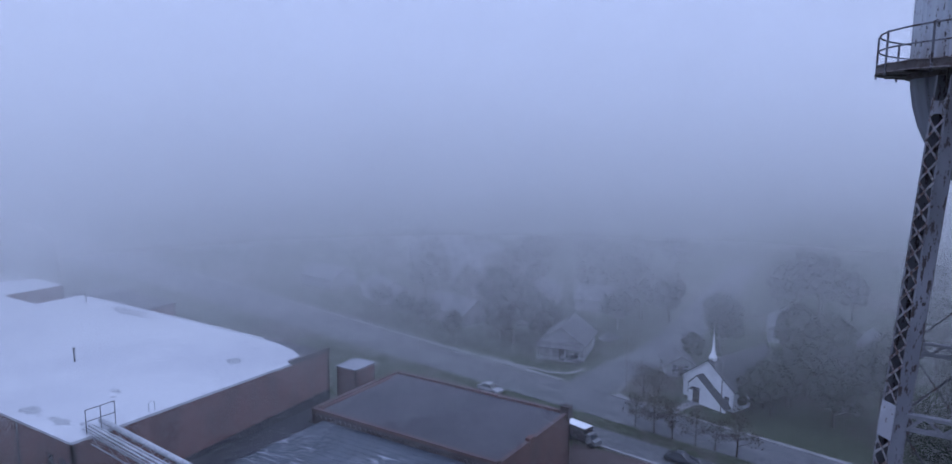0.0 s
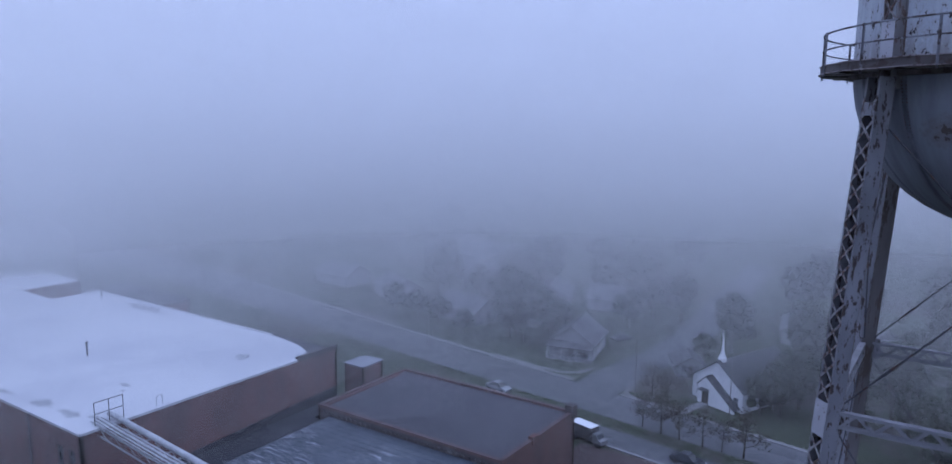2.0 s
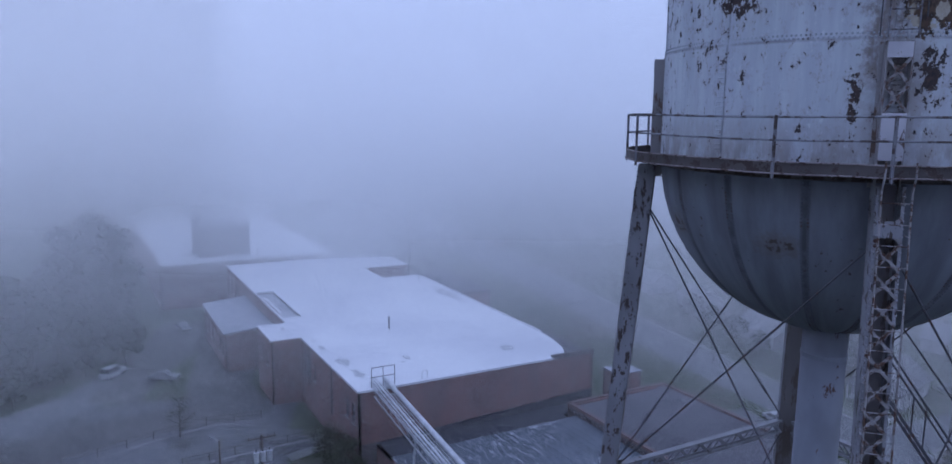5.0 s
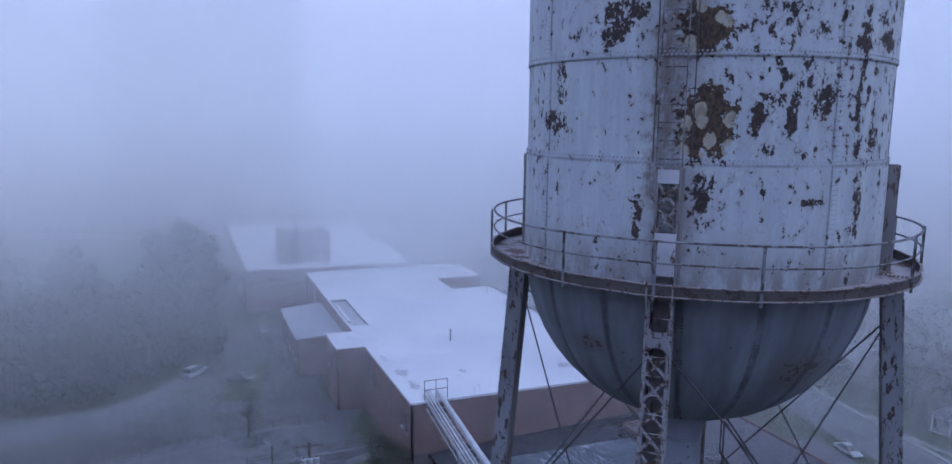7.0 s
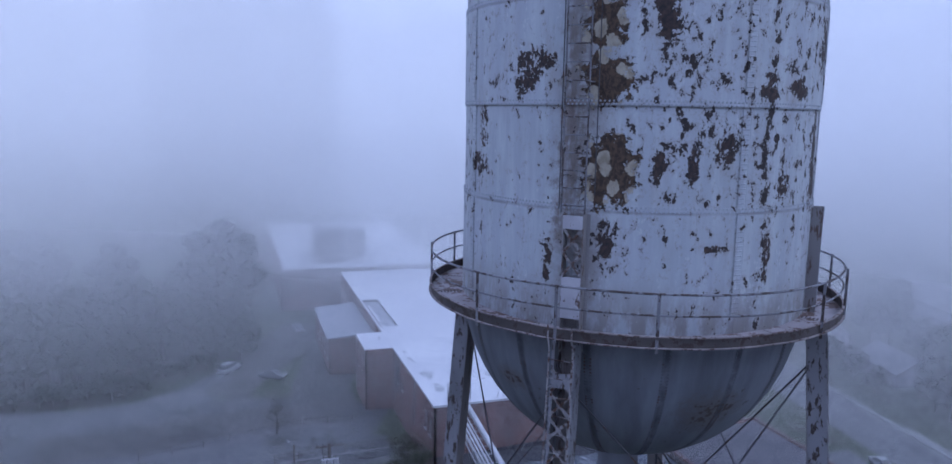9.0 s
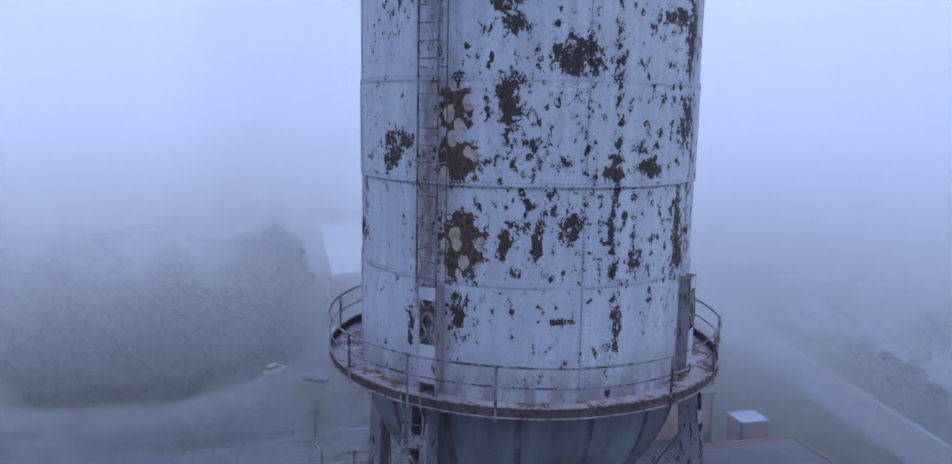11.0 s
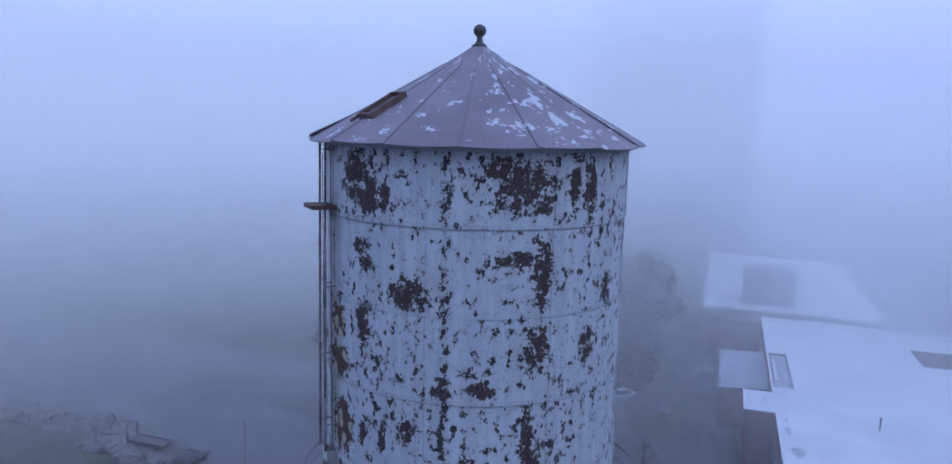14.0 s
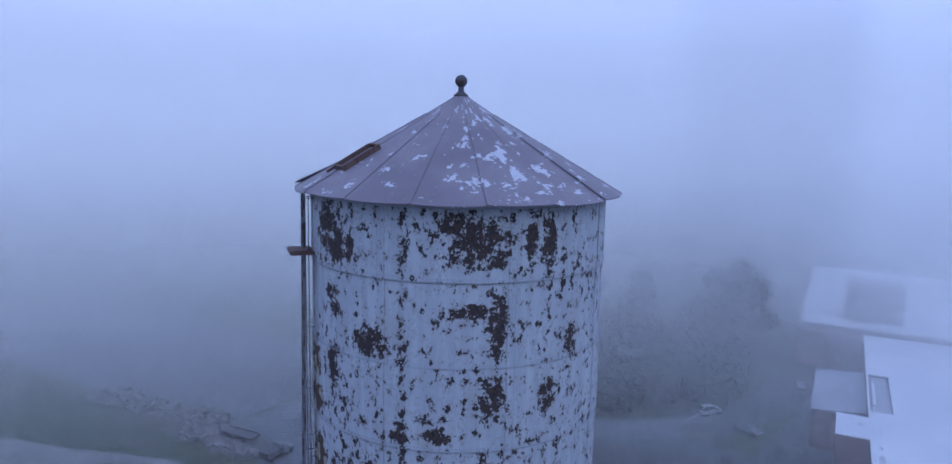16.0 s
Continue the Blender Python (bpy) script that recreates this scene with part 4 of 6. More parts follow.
# the ladder up the front leg and the tank, with its standoffs
er, et = polar(1, -44.2, 0), polar(1, 45.8, 0)
bm = bm_new()
for s in (-0.215, 0.215):
    beam(bm, er * 3.93 + et * s + Vector((0, 0, 50.25)), er * 3.88 + et * s + Vector((0, 0, 57.55)), 0.05, 0.014, er)
ladder = part("ladder", bm, RAIL, tower, "thin steel ladder up the tank")
for i in range(24):
    z = 50.38 + 0.305 * i
    bm = bm_new()
    tube(bm, [er * (3.93 - 0.05 * i / 24) + et * s + Vector((0, 0, z)) for s in (-0.215, 0.215)], 0.011, 5)
    part("rung", bm, RAIL, ladder)
for z in (50.9, 52.5, 54.2, 56.0, 57.3):
    for s in (-0.215, 0.215):
        bm = bm_new()
        beam(bm, er * (TANK_R - 0.01) + et * s + Vector((0, 0, z)), er * 3.92 + et * s + Vector((0, 0, z)), 0.05, 0.02)
        part("standoff", bm, RAIL, ladder)
bm = bm_new()
beam(bm, er * 3.66 + et * -0.33 + Vector((0, 0, 56.02)), er * 4.22 + et * -0.33 + Vector((0, 0, 56.02)), 0.06, 0.08)
beam(bm, er * 3.66 + et * 0.33 + Vector((0, 0, 56.02)), er * 4.22 + et * 0.33 + Vector((0, 0, 56.02)), 0.06, 0.08)
beam(bm, er * 4.2 + et * -0.36 + Vector((0, 0, 56.03)), er * 4.2 + et * 0.36 + Vector((0, 0, 56.03)), 0.06, 0.08)
beam(bm, er * 3.7 + Vector((0, 0, 56.07)), er * 4.2 + Vector((0, 0, 56.07)), 0.66, 0.02)
part("ladder_bracket", bm, HATCH, ladder)
for off, z0, z1 in ((0.34, 50.3, 57.4), (-0.30, 50.3, 57.2)):
    bm = bm_new()
    tube(bm, [er * 3.80 + et * off + Vector((0, 0, z0)), er * 3.80 + et * off + Vector((0, 0, z1))], 0.011, 6)
    part("conduit", bm, DARK_STEEL, ladder)
bm = bm_new()
for s in (-0.19, 0.24):
    tube(bm, [er * (leg_r(z) + 0.42) + et * s + Vector((0, 0, z)) for z in (BASE + 1, 47.9)] + [er * 4.46 + et * s + Vector((0, 0, 48.12)), er * 4.46 + et * s + Vector((0, 0, 48.36))], 0.017, 5)
low = part("leg_ladder", bm, LACE, tower, "narrow ladder in front of the leg")
z = BASE + 1.2
while z < 47.8:
    bm = bm_new()
    tube(bm, [er * (leg_r(z) + 0.42) + et * s + Vector((0, 0, z)) for s in (-0.19, 0.24)], 0.008, 4)
    part("rung", bm, LACE, low)
    z += 0.33
for z in (47.2, 44.0, 40.6, 37, 33):
    for s in (-0.19, 0.24):
        bm = bm_new()
        beam(bm, er * (leg_r(z) + 0.17) + et * s + Vector((0, 0, z)), er * (leg_r(z) + 0.43) + et * s + Vector((0, 0, z)), 0.03, 0.012)
        part("leg_standoff", bm, RAIL, low)

# the light ladder frame with handrails beside the riser, under the bowl
a, b = Vector((0.75, 0.55, 43.6)), Vector((2.1, 2.5, 40.3))
d = (b - a)
side = Vector((-d.y, d.x, 0)).normalized()
bm = bm_new()
for s in (-0.28, 0.28):
    beam(bm, a + side * s, b + side * s, 0.025, 0.06)
stair = part("riser_ladder", bm, DARK_STEEL, tower, "thin steel ladder frame beside the riser")
for s in (-0.28, 0.28):
    bm = bm_new()
    tube(bm, [a + side * s + Vector((0, 0, 0.95)), b + side * s + Vector((0, 0, 0.95))], 0.022, 5)
    for f in (0.0, 0.45, 0.95):
        tube(bm, [a + d * f + side * s, a + d * f + side * s + Vector((0, 0, 0.97))], 0.018, 5)
    part("handrail", bm, DARK_STEEL, stair)
for i in range(10):
    bm = bm_new()
    p = a + d * (i + 0.5) / 10
    tube(bm, [p - side * 0.27, p + side * 0.27], 0.011, 5)
    part("rung", bm, DARK_STEEL, stair)
bm = bm_new()
beam(bm, b - side * 0.4, b + side * 0.9, 0.06, 0.05)
beam(bm, b, polar(leg_r(40.45) - 0.2, 45.7, 40.35), 0.3, 0.05)
part("landing_bar", bm, DARK_STEEL, stair)


# ---------------------------------------------------------------- the mill
def wall_with_openings(bm, a, b, z0, z1, thick, holes):
    """A wall from a to b (outside to its right) with openings (along, width, sill, head) right through it."""
    a, b = Vector((*a, 0)), Vector((*b, 0))
    d = (b - a).normalized()
    inn = Vector((-d.y, d.x, 0)) * thick
    length = (b - a).length
    cuts = sorted(holes)

    def block(s0, s1, lo, hi):
        if s1 - s0 > 0.01 and hi - lo > 0.01:
            hexa(bm, [p + Vector((0, 0, z)) for z in (lo, hi) for p in (a + d * s0, a + d * s1, a + d * s1 + inn, a + d * s0 + inn)])

    s = 0.0
    for along, width, sill, head in cuts:
        block(s, along, z0, z1)
        block(along, along + width, z0, sill)
        block(along, along + width, head, z1)
        s = along + width
    block(s, length, z0, z1)
    bmesh.ops.remove_doubles(bm, verts=bm.verts[:], dist=0.0005)
    return d, inn


def glaze(parent, a, b, holes, frame_mat, rows=3, cols=2, inset=0.18):
    """Sash windows for the openings of a wall."""
    a, b = Vector((*a, 0)), Vector((*b, 0))
    d = (b - a).normalized()
    inn = Vector((-d.y, d.x, 0))
    for along, width, sill, head in holes:
        p = a + d * along + inn * inset
        up = Vector((0, 0, 1))
        bm = bm_new()
        for k in range(cols + 1):
            q = p + d * (width * k / cols)
            beam(bm, q + up * sill, q + up * head, 0.08, 0.06, d)
        for k in range(rows + 1):
            z = sill + (head - sill) * k / rows
            beam(bm, p + up * z, p + d * width + up * z, 0.06, 0.08)
        win = part("window", bm, frame_mat, parent)
        bm = bm_new()
        q = p + inn * 0.03
        hexa(bm, [q + up * sill + inn * 0.0, q + d * width + up * sill, q + d * width + up * sill + inn * 0.02, q + up * sill + inn * 0.02,
                  q + up * head, q + d * width + up * head, q + d * width + up * head + inn * 0.02, q + up * head + inn * 0.02])
        part("pane", bm, WINDOW, win)
        bm = bm_new()
        beam(bm, a + d * (along - 0.06) + up * (sill - 0.06) - inn * 0.04, a + d * (along + width + 0.06) + up * (sill - 0.06) - inn * 0.04, 0.22, 0.12)
        part("sill", bm, CONCRETE, win)


ROOF = 15.16
mill = thing("mill_building", (-110, 33, land(-110, 33)), "long brick mill with a flat white membrane roof", "building")
LOW = 0.0
south = [((-98.5, 15.3), (-73.2, 15.3)), ((-98.5, 10.8), (-98.5, 15.3)), ((-107.7, 10.8), (-98.5, 10.8)), ((-107.7, 15.3), (-107.7, 10.8)), ((-158.5, 15.3), (-107.7, 15.3))]
for k, (a, b) in enumerate(south):
    length = math.dist(a, b)
    holes = []
    if k == 0:
        holes = [(s, 1.3, z, z + 2.6) for s in (3.0, 6.2, 20.4, 22.8) for z in (10.4,)]
    elif k == 2:
        holes = [(2.2, 1.4, 10.6, 13.0), (5.6, 1.4, 10.6, 13.0)]
    elif k == 4:
        holes = [(3 + 3.9 * i, 1.5, 10.4, 13.2) for i in range(12) if not 12 < 3 + 3.9 * i < 36]
    bm = bm_new()
    wall_with_openings(bm, a, b, LOW, ROOF - 0.12, 0.4, holes)
    w = part("wall", bm, BRICK, mill)
    glaze(w, a, b, holes, TRUCK_GREY)
EAST = [((-73.2, 15.3), (-73.2, 51.2))]
# the lower wall takes dark brick to paint the shade there
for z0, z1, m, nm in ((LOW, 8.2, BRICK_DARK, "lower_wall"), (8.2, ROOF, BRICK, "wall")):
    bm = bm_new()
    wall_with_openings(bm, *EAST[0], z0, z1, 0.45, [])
    part(nm, bm, m, mill, "lower brick darkened for shade" if m is BRICK_DARK else "")
bm = bm_new()
wall_with_openings(bm, (-73.2, 51.2), (-86, 51.2), LOW, ROOF - 0.4, 0.4, [])
wall_with_openings(bm, (-86, 50.2), (-132, 50.2), LOW, ROOF - 0.1, 0.4, [])
wall_with_openings(bm, (-132, 50.2), (-132, 42.0), LOW, ROOF - 0.1, 0.4, [])
wall_with_openings(bm, (-132, 42.0), (-143, 42.0), LOW, ROOF - 0.1, 0.4, [])
wall_with_openings(bm, (-143, 42.0), (-143, 52.5), LOW, ROOF - 0.1, 0.4, [])
wall_with_openings(bm, (-143, 52.5), (-158.5, 52.5), LOW, ROOF - 0.1, 0.4, [])
part("rear_wall", bm, BRICK, mill)
corner = [(-73.7, 15.4), (-73.7, 45.4)] + [(-73.7 - 12.5 * (1 - math.cos(t)) ** 1.0, 45.4 + 4.3 * math.sin(t)) for t in [radians(d) for d in (12, 26, 40, 55, 72, 90)]]
outline = corner + [(-131.9, 49.8), (-131.9, 41.9), (-143.1, 41.9), (-143.1, 52.4), (-158.4, 52.4), (-158.4, 15.4), (-130.4, 15.4), (-130.4, 18.7), (-110.6, 18.7), (-110.6, 15.4), (-107.6, 15.4), (-107.6, 10.9), (-98.6, 10.9), (-98.6, 15.4)]
bm = bm_new()
prism(bm, outline, ROOF - 0.25, ROOF)
roof = part("roof", bm, MEMBRANE, mill, "white membrane roof with dirty ponds")
# the tarred strip outside the rounded corner of the sheet
bm = bm_new()
prism(bm, [(-73.65, 45.0), (-73.65, 51.0), (-90, 51.0), (-90, 45.0)], ROOF - 0.6, ROOF - 0.27)
part("corner_roof", bm, TAR, mill)
for pts, h, w in (([(-73.3, 15.3), (-73.3, 44.0)], 0.10, 0.5), ([(-73.3, 44.0), (-73.3, 51.2)], 0.42, 0.5), ([(-98.5, 15.35), (-73.2, 15.35)], 0.06, 0.3), ([(-107.7, 10.85), (-98.5, 10.85)], 0.06, 0.3), ([(-158.5, 15.35), (-107.7, 15.35)], 0.06, 0.3), ([(-85, 50.0), (-132, 50.0)], 0.06, 0.3), ([(-131.8, 50.0), (-131.8, 42)], 0.06, 0.3)):
    bm = bm_new()
    beam(bm, (*pts[0], ROOF - 0.1 + h / 2), (*pts[1], ROOF - 0.1 + h / 2), w, 0.2 + h)
    part("coping", bm, BRICK_DARK if h > 0.3 else COPING, mill)
# the sunken grey gutter strip beside the lean-to, with a white board along it
bm = bm_new()
prism(bm, [(-130.4, 15.4), (-110.6, 15.4), (-110.6, 18.7), (-130.4, 18.7)], ROOF - 0.9, ROOF - 0.45)
part("sunken_roof", bm, GREY_ROOF, mill, "dull grey sunken strip of roof")
bm = bm_new()
beam(bm, (-126.5, 16.2, ROOF - 0.3), (-114.5, 16.2, ROOF - 0.3), 0.45, 0.35)
part("gutter_board", bm, COPING, mill)
# downpipes and the pale board at the corner
for x, z0 in ((-96.8, 7.0), (-95.2, 9.0), (-93.6, 9.4), (-83.5, 8.4)):
    bm = bm_new()
    tube(bm, [(x, 15.15, z0), (x, 15.15, ROOF - 0.2)], 0.08, 8)
    part("downpipe", bm, TRUCK_GREY, mill)

# the far wing and its rooftop block
wing = thing("mill_wing", (-195, 22, 4), "far mill wing with a pale flat roof in fog", "building")
bm = bm_new()
for a, b in (((-163, 2), (-163, 42)), ((-163, 42), (-240, 42)), ((-240, 42), (-240, 2)), ((-240, 2), (-163, 2))):
    wall_with_openings(bm, a, b, 0, 15.2, 0.4, [(4 + 4.2 * i, 1.6, 9.5, 12.6) for i in range(8)] if a[1] == 2 and b[1] == 2 else [])
part("wall", bm, BRICK, wing)
bm = bm_new()
prism(bm, [(-163.3, 2.2), (-163.3, 41.8), (-239.8, 41.8), (-239.8, 2.2)], 14.9, 15.15)
part("roof", bm, MEMBRANE, wing)
bm = bm_new()
beam(bm, (-163.1, 2, 15.25), (-163.1, 42, 15.25), 0.4, 0.3)
part("coping", bm, COPING, wing)
house_top = thing("rooftop_block", (-176, 17, 15.15), "dark brick block standing on the far roof", "rooftop block")
bm = bm_new()
box(bm, -182, -170, 11.5, 23, 15.15, 22.5)
part("wall", bm, BRICK_DARK, house_top)
bm = bm_new()
box(bm, -182.3, -169.7, 11.2, 23.3, 22.5, 22.8)
part("roof", bm, TAR, house_top)

# the lean-to with a grey roof
lean = thing("lean_to", (-127, 11, 5), "brick lean-to with a grey metal roof", "building")
for a, b in (((-138.2, 7.3), (-116.2, 7.3)), ((-116.2, 7.3), (-116.2, 15.2)), ((-138.2, 15.2), (-138.2, 7.3))):
    bm = bm_new()
    holes = [(2.6 + 4 * i, 1.5, 7.5, 9.9) for i in range(5)] if b[1] == a[1] else []
    wall_with_openings(bm, a, b, 0, 11.9, 0.35, holes)
    w = part("wall", bm, BRICK, lean)
    glaze(w, a, b, holes, TRUCK_GREY)
bm = bm_new()
hexa(bm, [(-138.6, 6.9, 11.9), (-115.8, 6.9, 11.9), (-115.8, 15.2, 12.6), (-138.6, 15.2, 12.6), (-138.6, 6.9, 12.1), (-115.8, 6.9, 12.1), (-115.8, 15.2, 12.8), (-138.6, 15.2, 12.8)])
roof_sheet = part("roof", bm, GREY_ROOF, lean, "dull grey metal roof")
for i in range(19):
    bm = bm_new()
    x = -138.0 + 1.2 * i
    beam(bm, (x, 6.95, 12.11), (x, 15.15, 12.81), 0.05, 0.04)
    part("standing_seam", bm, GREY_ROOF, roof_sheet)

# the brick shed behind the notch
shed = thing("rear_shed", (-134, 57, 0), "low red brick shed behind the mill", "building")
bm = bm_new()
for a, b in (((-146, 51.6), (-124, 51.6)), ((-124, 51.6), (-124, 63)), ((-124, 63), (-146, 63)), ((-146, 63), (-146, 51.6))):
    wall_with_openings(bm, a, b, 0, 12.0, 0.35, [])
part("wall", bm, BRICK, shed)
bm = bm_new()
box(bm, -146.3, -123.7, 51.7, 63.3, 12.0, 12.3)
part("roof", bm, TAR, shed)

# the tarred-roof block with its brick parapet
block = thing("flat_roof_block", (-56, 53, 0), "brick building with a dark tarred flat roof", "building")
X0, X1, Y0, Y1, TOP = -70.0, -41.6, 44.6, 62.2, 9.4
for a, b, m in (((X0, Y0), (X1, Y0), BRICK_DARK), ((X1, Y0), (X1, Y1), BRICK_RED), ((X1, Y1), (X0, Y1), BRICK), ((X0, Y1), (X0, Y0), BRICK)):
    bm = bm_new()
    holes = []
    wall_with_openings(bm, a, b, 0, TOP, 0.4, holes)
    w = part("wall", bm, m, block)
    if holes:
        glaze(w, a, b, holes, TRUCK_GREY)
bm = bm_new()
box(bm, X0 + 0.3, X1 - 0.3, Y0 + 0.3, Y1 - 0.3, TOP - 0.4, TOP - 0.02)
part("roof", bm, TAR, block, "dark tarred roof")
for a, b, w in (((X0, Y0 + 0.2), (X1, Y0 + 0.2), 0.45), ((X1 - 0.2, Y0), (X1 - 0.2, Y1), 0.45), ((X0, Y1 - 0.2), (X1, Y1 - 0.2), 0.45), ((X0 + 0.2, Y0), (X0 + 0.2, Y1), 0.45)):
    bm = bm_new()
    beam(bm, (*a, TOP + 0.14), (*b, TOP + 0.14), w, 0.28)
    part("parapet", bm, BRICK, block)
    bm = bm_new()
    beam(bm, (*a, TOP + 0.31), (*b, TOP + 0.31), w + 0.08, 0.06)
    part("parapet_cap", bm, CAP_RED, block)
for i in range(34):
    bm = bm_new()
    x = X0 + 0.6 + 0.83 * i
    box(bm, x, x + 0.32, Y0 - 0.2, Y0 - 0.002, TOP - 0.72, TOP - 0.38)
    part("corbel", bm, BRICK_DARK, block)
bm = bm_new()
box(bm, X1 - 0.9, X1 + 0.25, Y1 - 1.0, Y1 + 0.2, TOP - 0.5, TOP + 1.2)
part("corner_pier", bm, BRICK_DARK, block)
bm = bm_new()
box(bm, X1 - 0.5, X1 + 0.2, 51.2, 52.4, TOP - 0.3, TOP + 0.7)
part("wall_pier", bm, BRICK_RED, block)

bm = bm_new()
beam(bm, (X0 + 0.75, Y0 + 0.7, TOP + 0.06), (X0 + 0.75, Y1 - 2.2, TOP + 0.06), 0.3, 0.2)
part("inner_kerb", bm, BRICK, block)
# the dark paved yard beside the block
lane("pavement_yard", YARD, [(-39.5, 46), (-39.5, 58), (-39.5, 73.4)], 13.0, 0.03)

# the low wing with a streaked metal roof in the corner between them
annex = thing("metal_roof_wing", (-57, 31, 3), "low wing with a streaked blue-grey metal roof", "building")


def metal_z(x, y):
    return 8.5 + 0.004 * (x + 69)


bm = bm_new()
prism(bm, [(-67.9, 17.5), (-41.7, 17.5), (-41.7, 44.5), (-67.9, 44.5)], lambda x, y: metal_z(x, y) - 0.2, metal_z)
annex_roof = part("roof", bm, METAL_ROOF, annex, "blue-grey metal roof with pale streaks")
for i in range(27):
    y = 18.0 + 1.0 * i
    bm = bm_new()
    beam(bm, (-67.8, y, metal_z(-67.8, y) + 0.005), (-41.8, y, metal_z(-41.8, y) + 0.005), 0.03, 0.03)
    part("standing_seam", bm, METAL_ROOF, annex_roof)
bm = bm_new()
wall_with_openings(bm, (-73.0, 17.6), (-41.8, 17.6), 0, 8.0, 0.35, [])
wall_with_openings(bm, (-41.8, 17.6), (-41.8, 44.4), 0, 8.2, 0.35, [])
part("wall", bm, BRICK, annex)
# dark strip and sloped wall band put in as painted shade
bm = bm_new()
prism(bm, [(-73.15, 17.6), (-68.1, 17.6), (-68.1, 44.0), (-70.2, 44.0), (-70.2, 51.0), (-73.15, 51.0)], 7.6, 8.0)
part("valley_roof", bm, VALLEY_SHADE, annex, "valley roof along the mill wall, coloured dark for shade")
bm = bm_new()
hexa(bm, [(-73.2, 17.6, 8.0), (-73.16, 17.6, 8.0), (-73.16, 51.1, 8.0), (-73.2, 51.1, 8.0), (-73.2, 17.6, 8.15), (-73.16, 17.6, 8.15), (-73.16, 51.1, 9.6), (-73.2, 51.1, 9.6)])
part("wall_shade", bm, VALLEY_SHADE, annex, "dark band painting shade up the mill wall")
# the stair tower
stair_house = thing("stair_tower", (-74, 57, 0), "small square brick stair tower with a pale cap", "building")
bm = bm_new()
for a, b in (((-75.6, 55.2), (-72.0, 55.2)), ((-72.0, 55.2), (-72.0, 59.4)), ((-72.0, 59.4), (-75.6, 59.4)), ((-75.6, 59.4), (-75.6, 55.2))):
    wall_with_openings(bm, a, b, 0, 11.2, 0.35, [])
part("wall", bm, BRICK, stair_house)
bm = bm_new()
box(bm, -75.7, -71.9, 55.1, 59.5, 11.2, 11.36)
part("roof", bm, GREY_ROOF, stair_house, "pale roof cap")

# the pipe bridge that lands on the roof edge
bridge = thing("pipe_bridge", (-60, 17.5, land(-60, 17.5)), "bundle of pale insulated pipes on a steel trestle", "pipe bridge")


def bridge_at(x, dy, dz):
    return Vector((x, 18.6 - 0.075 * (x + 73.3) + dy, 15.5 - 0.015 * (x + 73.3) + dz))


for dy, dz, r, m in ((0.75, 0.15, 0.30, INSULATION), (-0.55, 0.02, 0.14, INSULATION), (-0.95, 0.0, 0.10, INSULATION), (-0.15, 0.0, 0.08, GALV), (-1.25, -0.05, 0.07, GALV)):
    bm = bm_new()
    tube(bm, [bridge_at(-75.0, dy, dz - 0.05)] + [bridge_at(x, dy, dz) for x in (-74.2, -60, -45, -30, -18)], r, 10)
    pipe = part("pipe", bm, m, bridge, smooth=True)
    if r > 0.2:
        for i in range(24):
            x = -72.5 + 2.2 * i
            bm = bm_new()
            tube(bm, [bridge_at(x, dy, dz), bridge_at(x + 0.12, dy, dz)], r + 0.015, 10)
            part("jacket_band", bm, GALV, pipe)
for dy in (-1.3, 1.15):
    for dz in (-0.28, -1.2):
        bm = bm_new()
        beam(bm, bridge_at(-73.0, dy, dz), bridge_at(-18, dy, dz), 0.09, 0.14)
        part("chord", bm, GALV, bridge)
    for i in range(18):
        x = -73 + 3 * i
        bm = bm_new()
        beam(bm, bridge_at(x, dy, -0.28), bridge_at(x + 1.5, dy, -1.2), 0.05, 0.05)
        beam(bm, bridge_at(x + 1.5, dy, -1.2), bridge_at(x + 3, dy, -0.28), 0.05, 0.05)
        part("brace", bm, GALV, bridge)
for i in range(28):
    x = -72.5 + 2 * i
    bm = bm_new()
    beam(bm, bridge_at(x, -1.4, -0.22), bridge_at(x, 1.25, -0.22), 0.10, 0.08)
    part("cross_beam", bm, GALV, bridge)
for x in (-58, -40, -22):
    for dy in (-1.3, 1.15):
        bm = bm_new()
        p = bridge_at(x, dy, -0.3)
        beam(bm, (p.x, p.y + dy * 0.5, land(x, p.y)), p, 0.16, 0.16)
        part("post", bm, GALV, bridge)
# the goalpost guard where the pipes meet the roof
guard = thing("roof_guard", (-73.9, 18.8, ROOF), "tall thin steel guard frame on the roof edge", "guard rail")
for y in (17.3, 18.85, 20.4):
    bm = bm_new()
    tube(bm, [(-73.9, y, ROOF), (-73.9, y, 17.7)], 0.05, 6)
    part("post", bm, DARK_STEEL, guard)
for z in (17.68, 16.45):
    bm = bm_new()
    tube(bm, [(-73.9, 17.3, z), (-73.9, 20.4, z)], 0.045, 6)
    part("rail", bm, DARK_STEEL, guard)
hoop = thing("roof_hoop", (-73.7, 24.6, ROOF), "small steel ladder hoop at the roof edge", "ladder hoop")
bm = bm_new()
tube(bm, [(-73.9, 24.2, ROOF), (-73.9, 24.2, 16.1), (-73.9, 24.45, 16.3), (-73.9, 24.75, 16.3), (-73.9, 24.95, 16.1), (-73.9, 24.95, ROOF)], 0.04, 6)
part("hoop", bm, GALV, hoop)
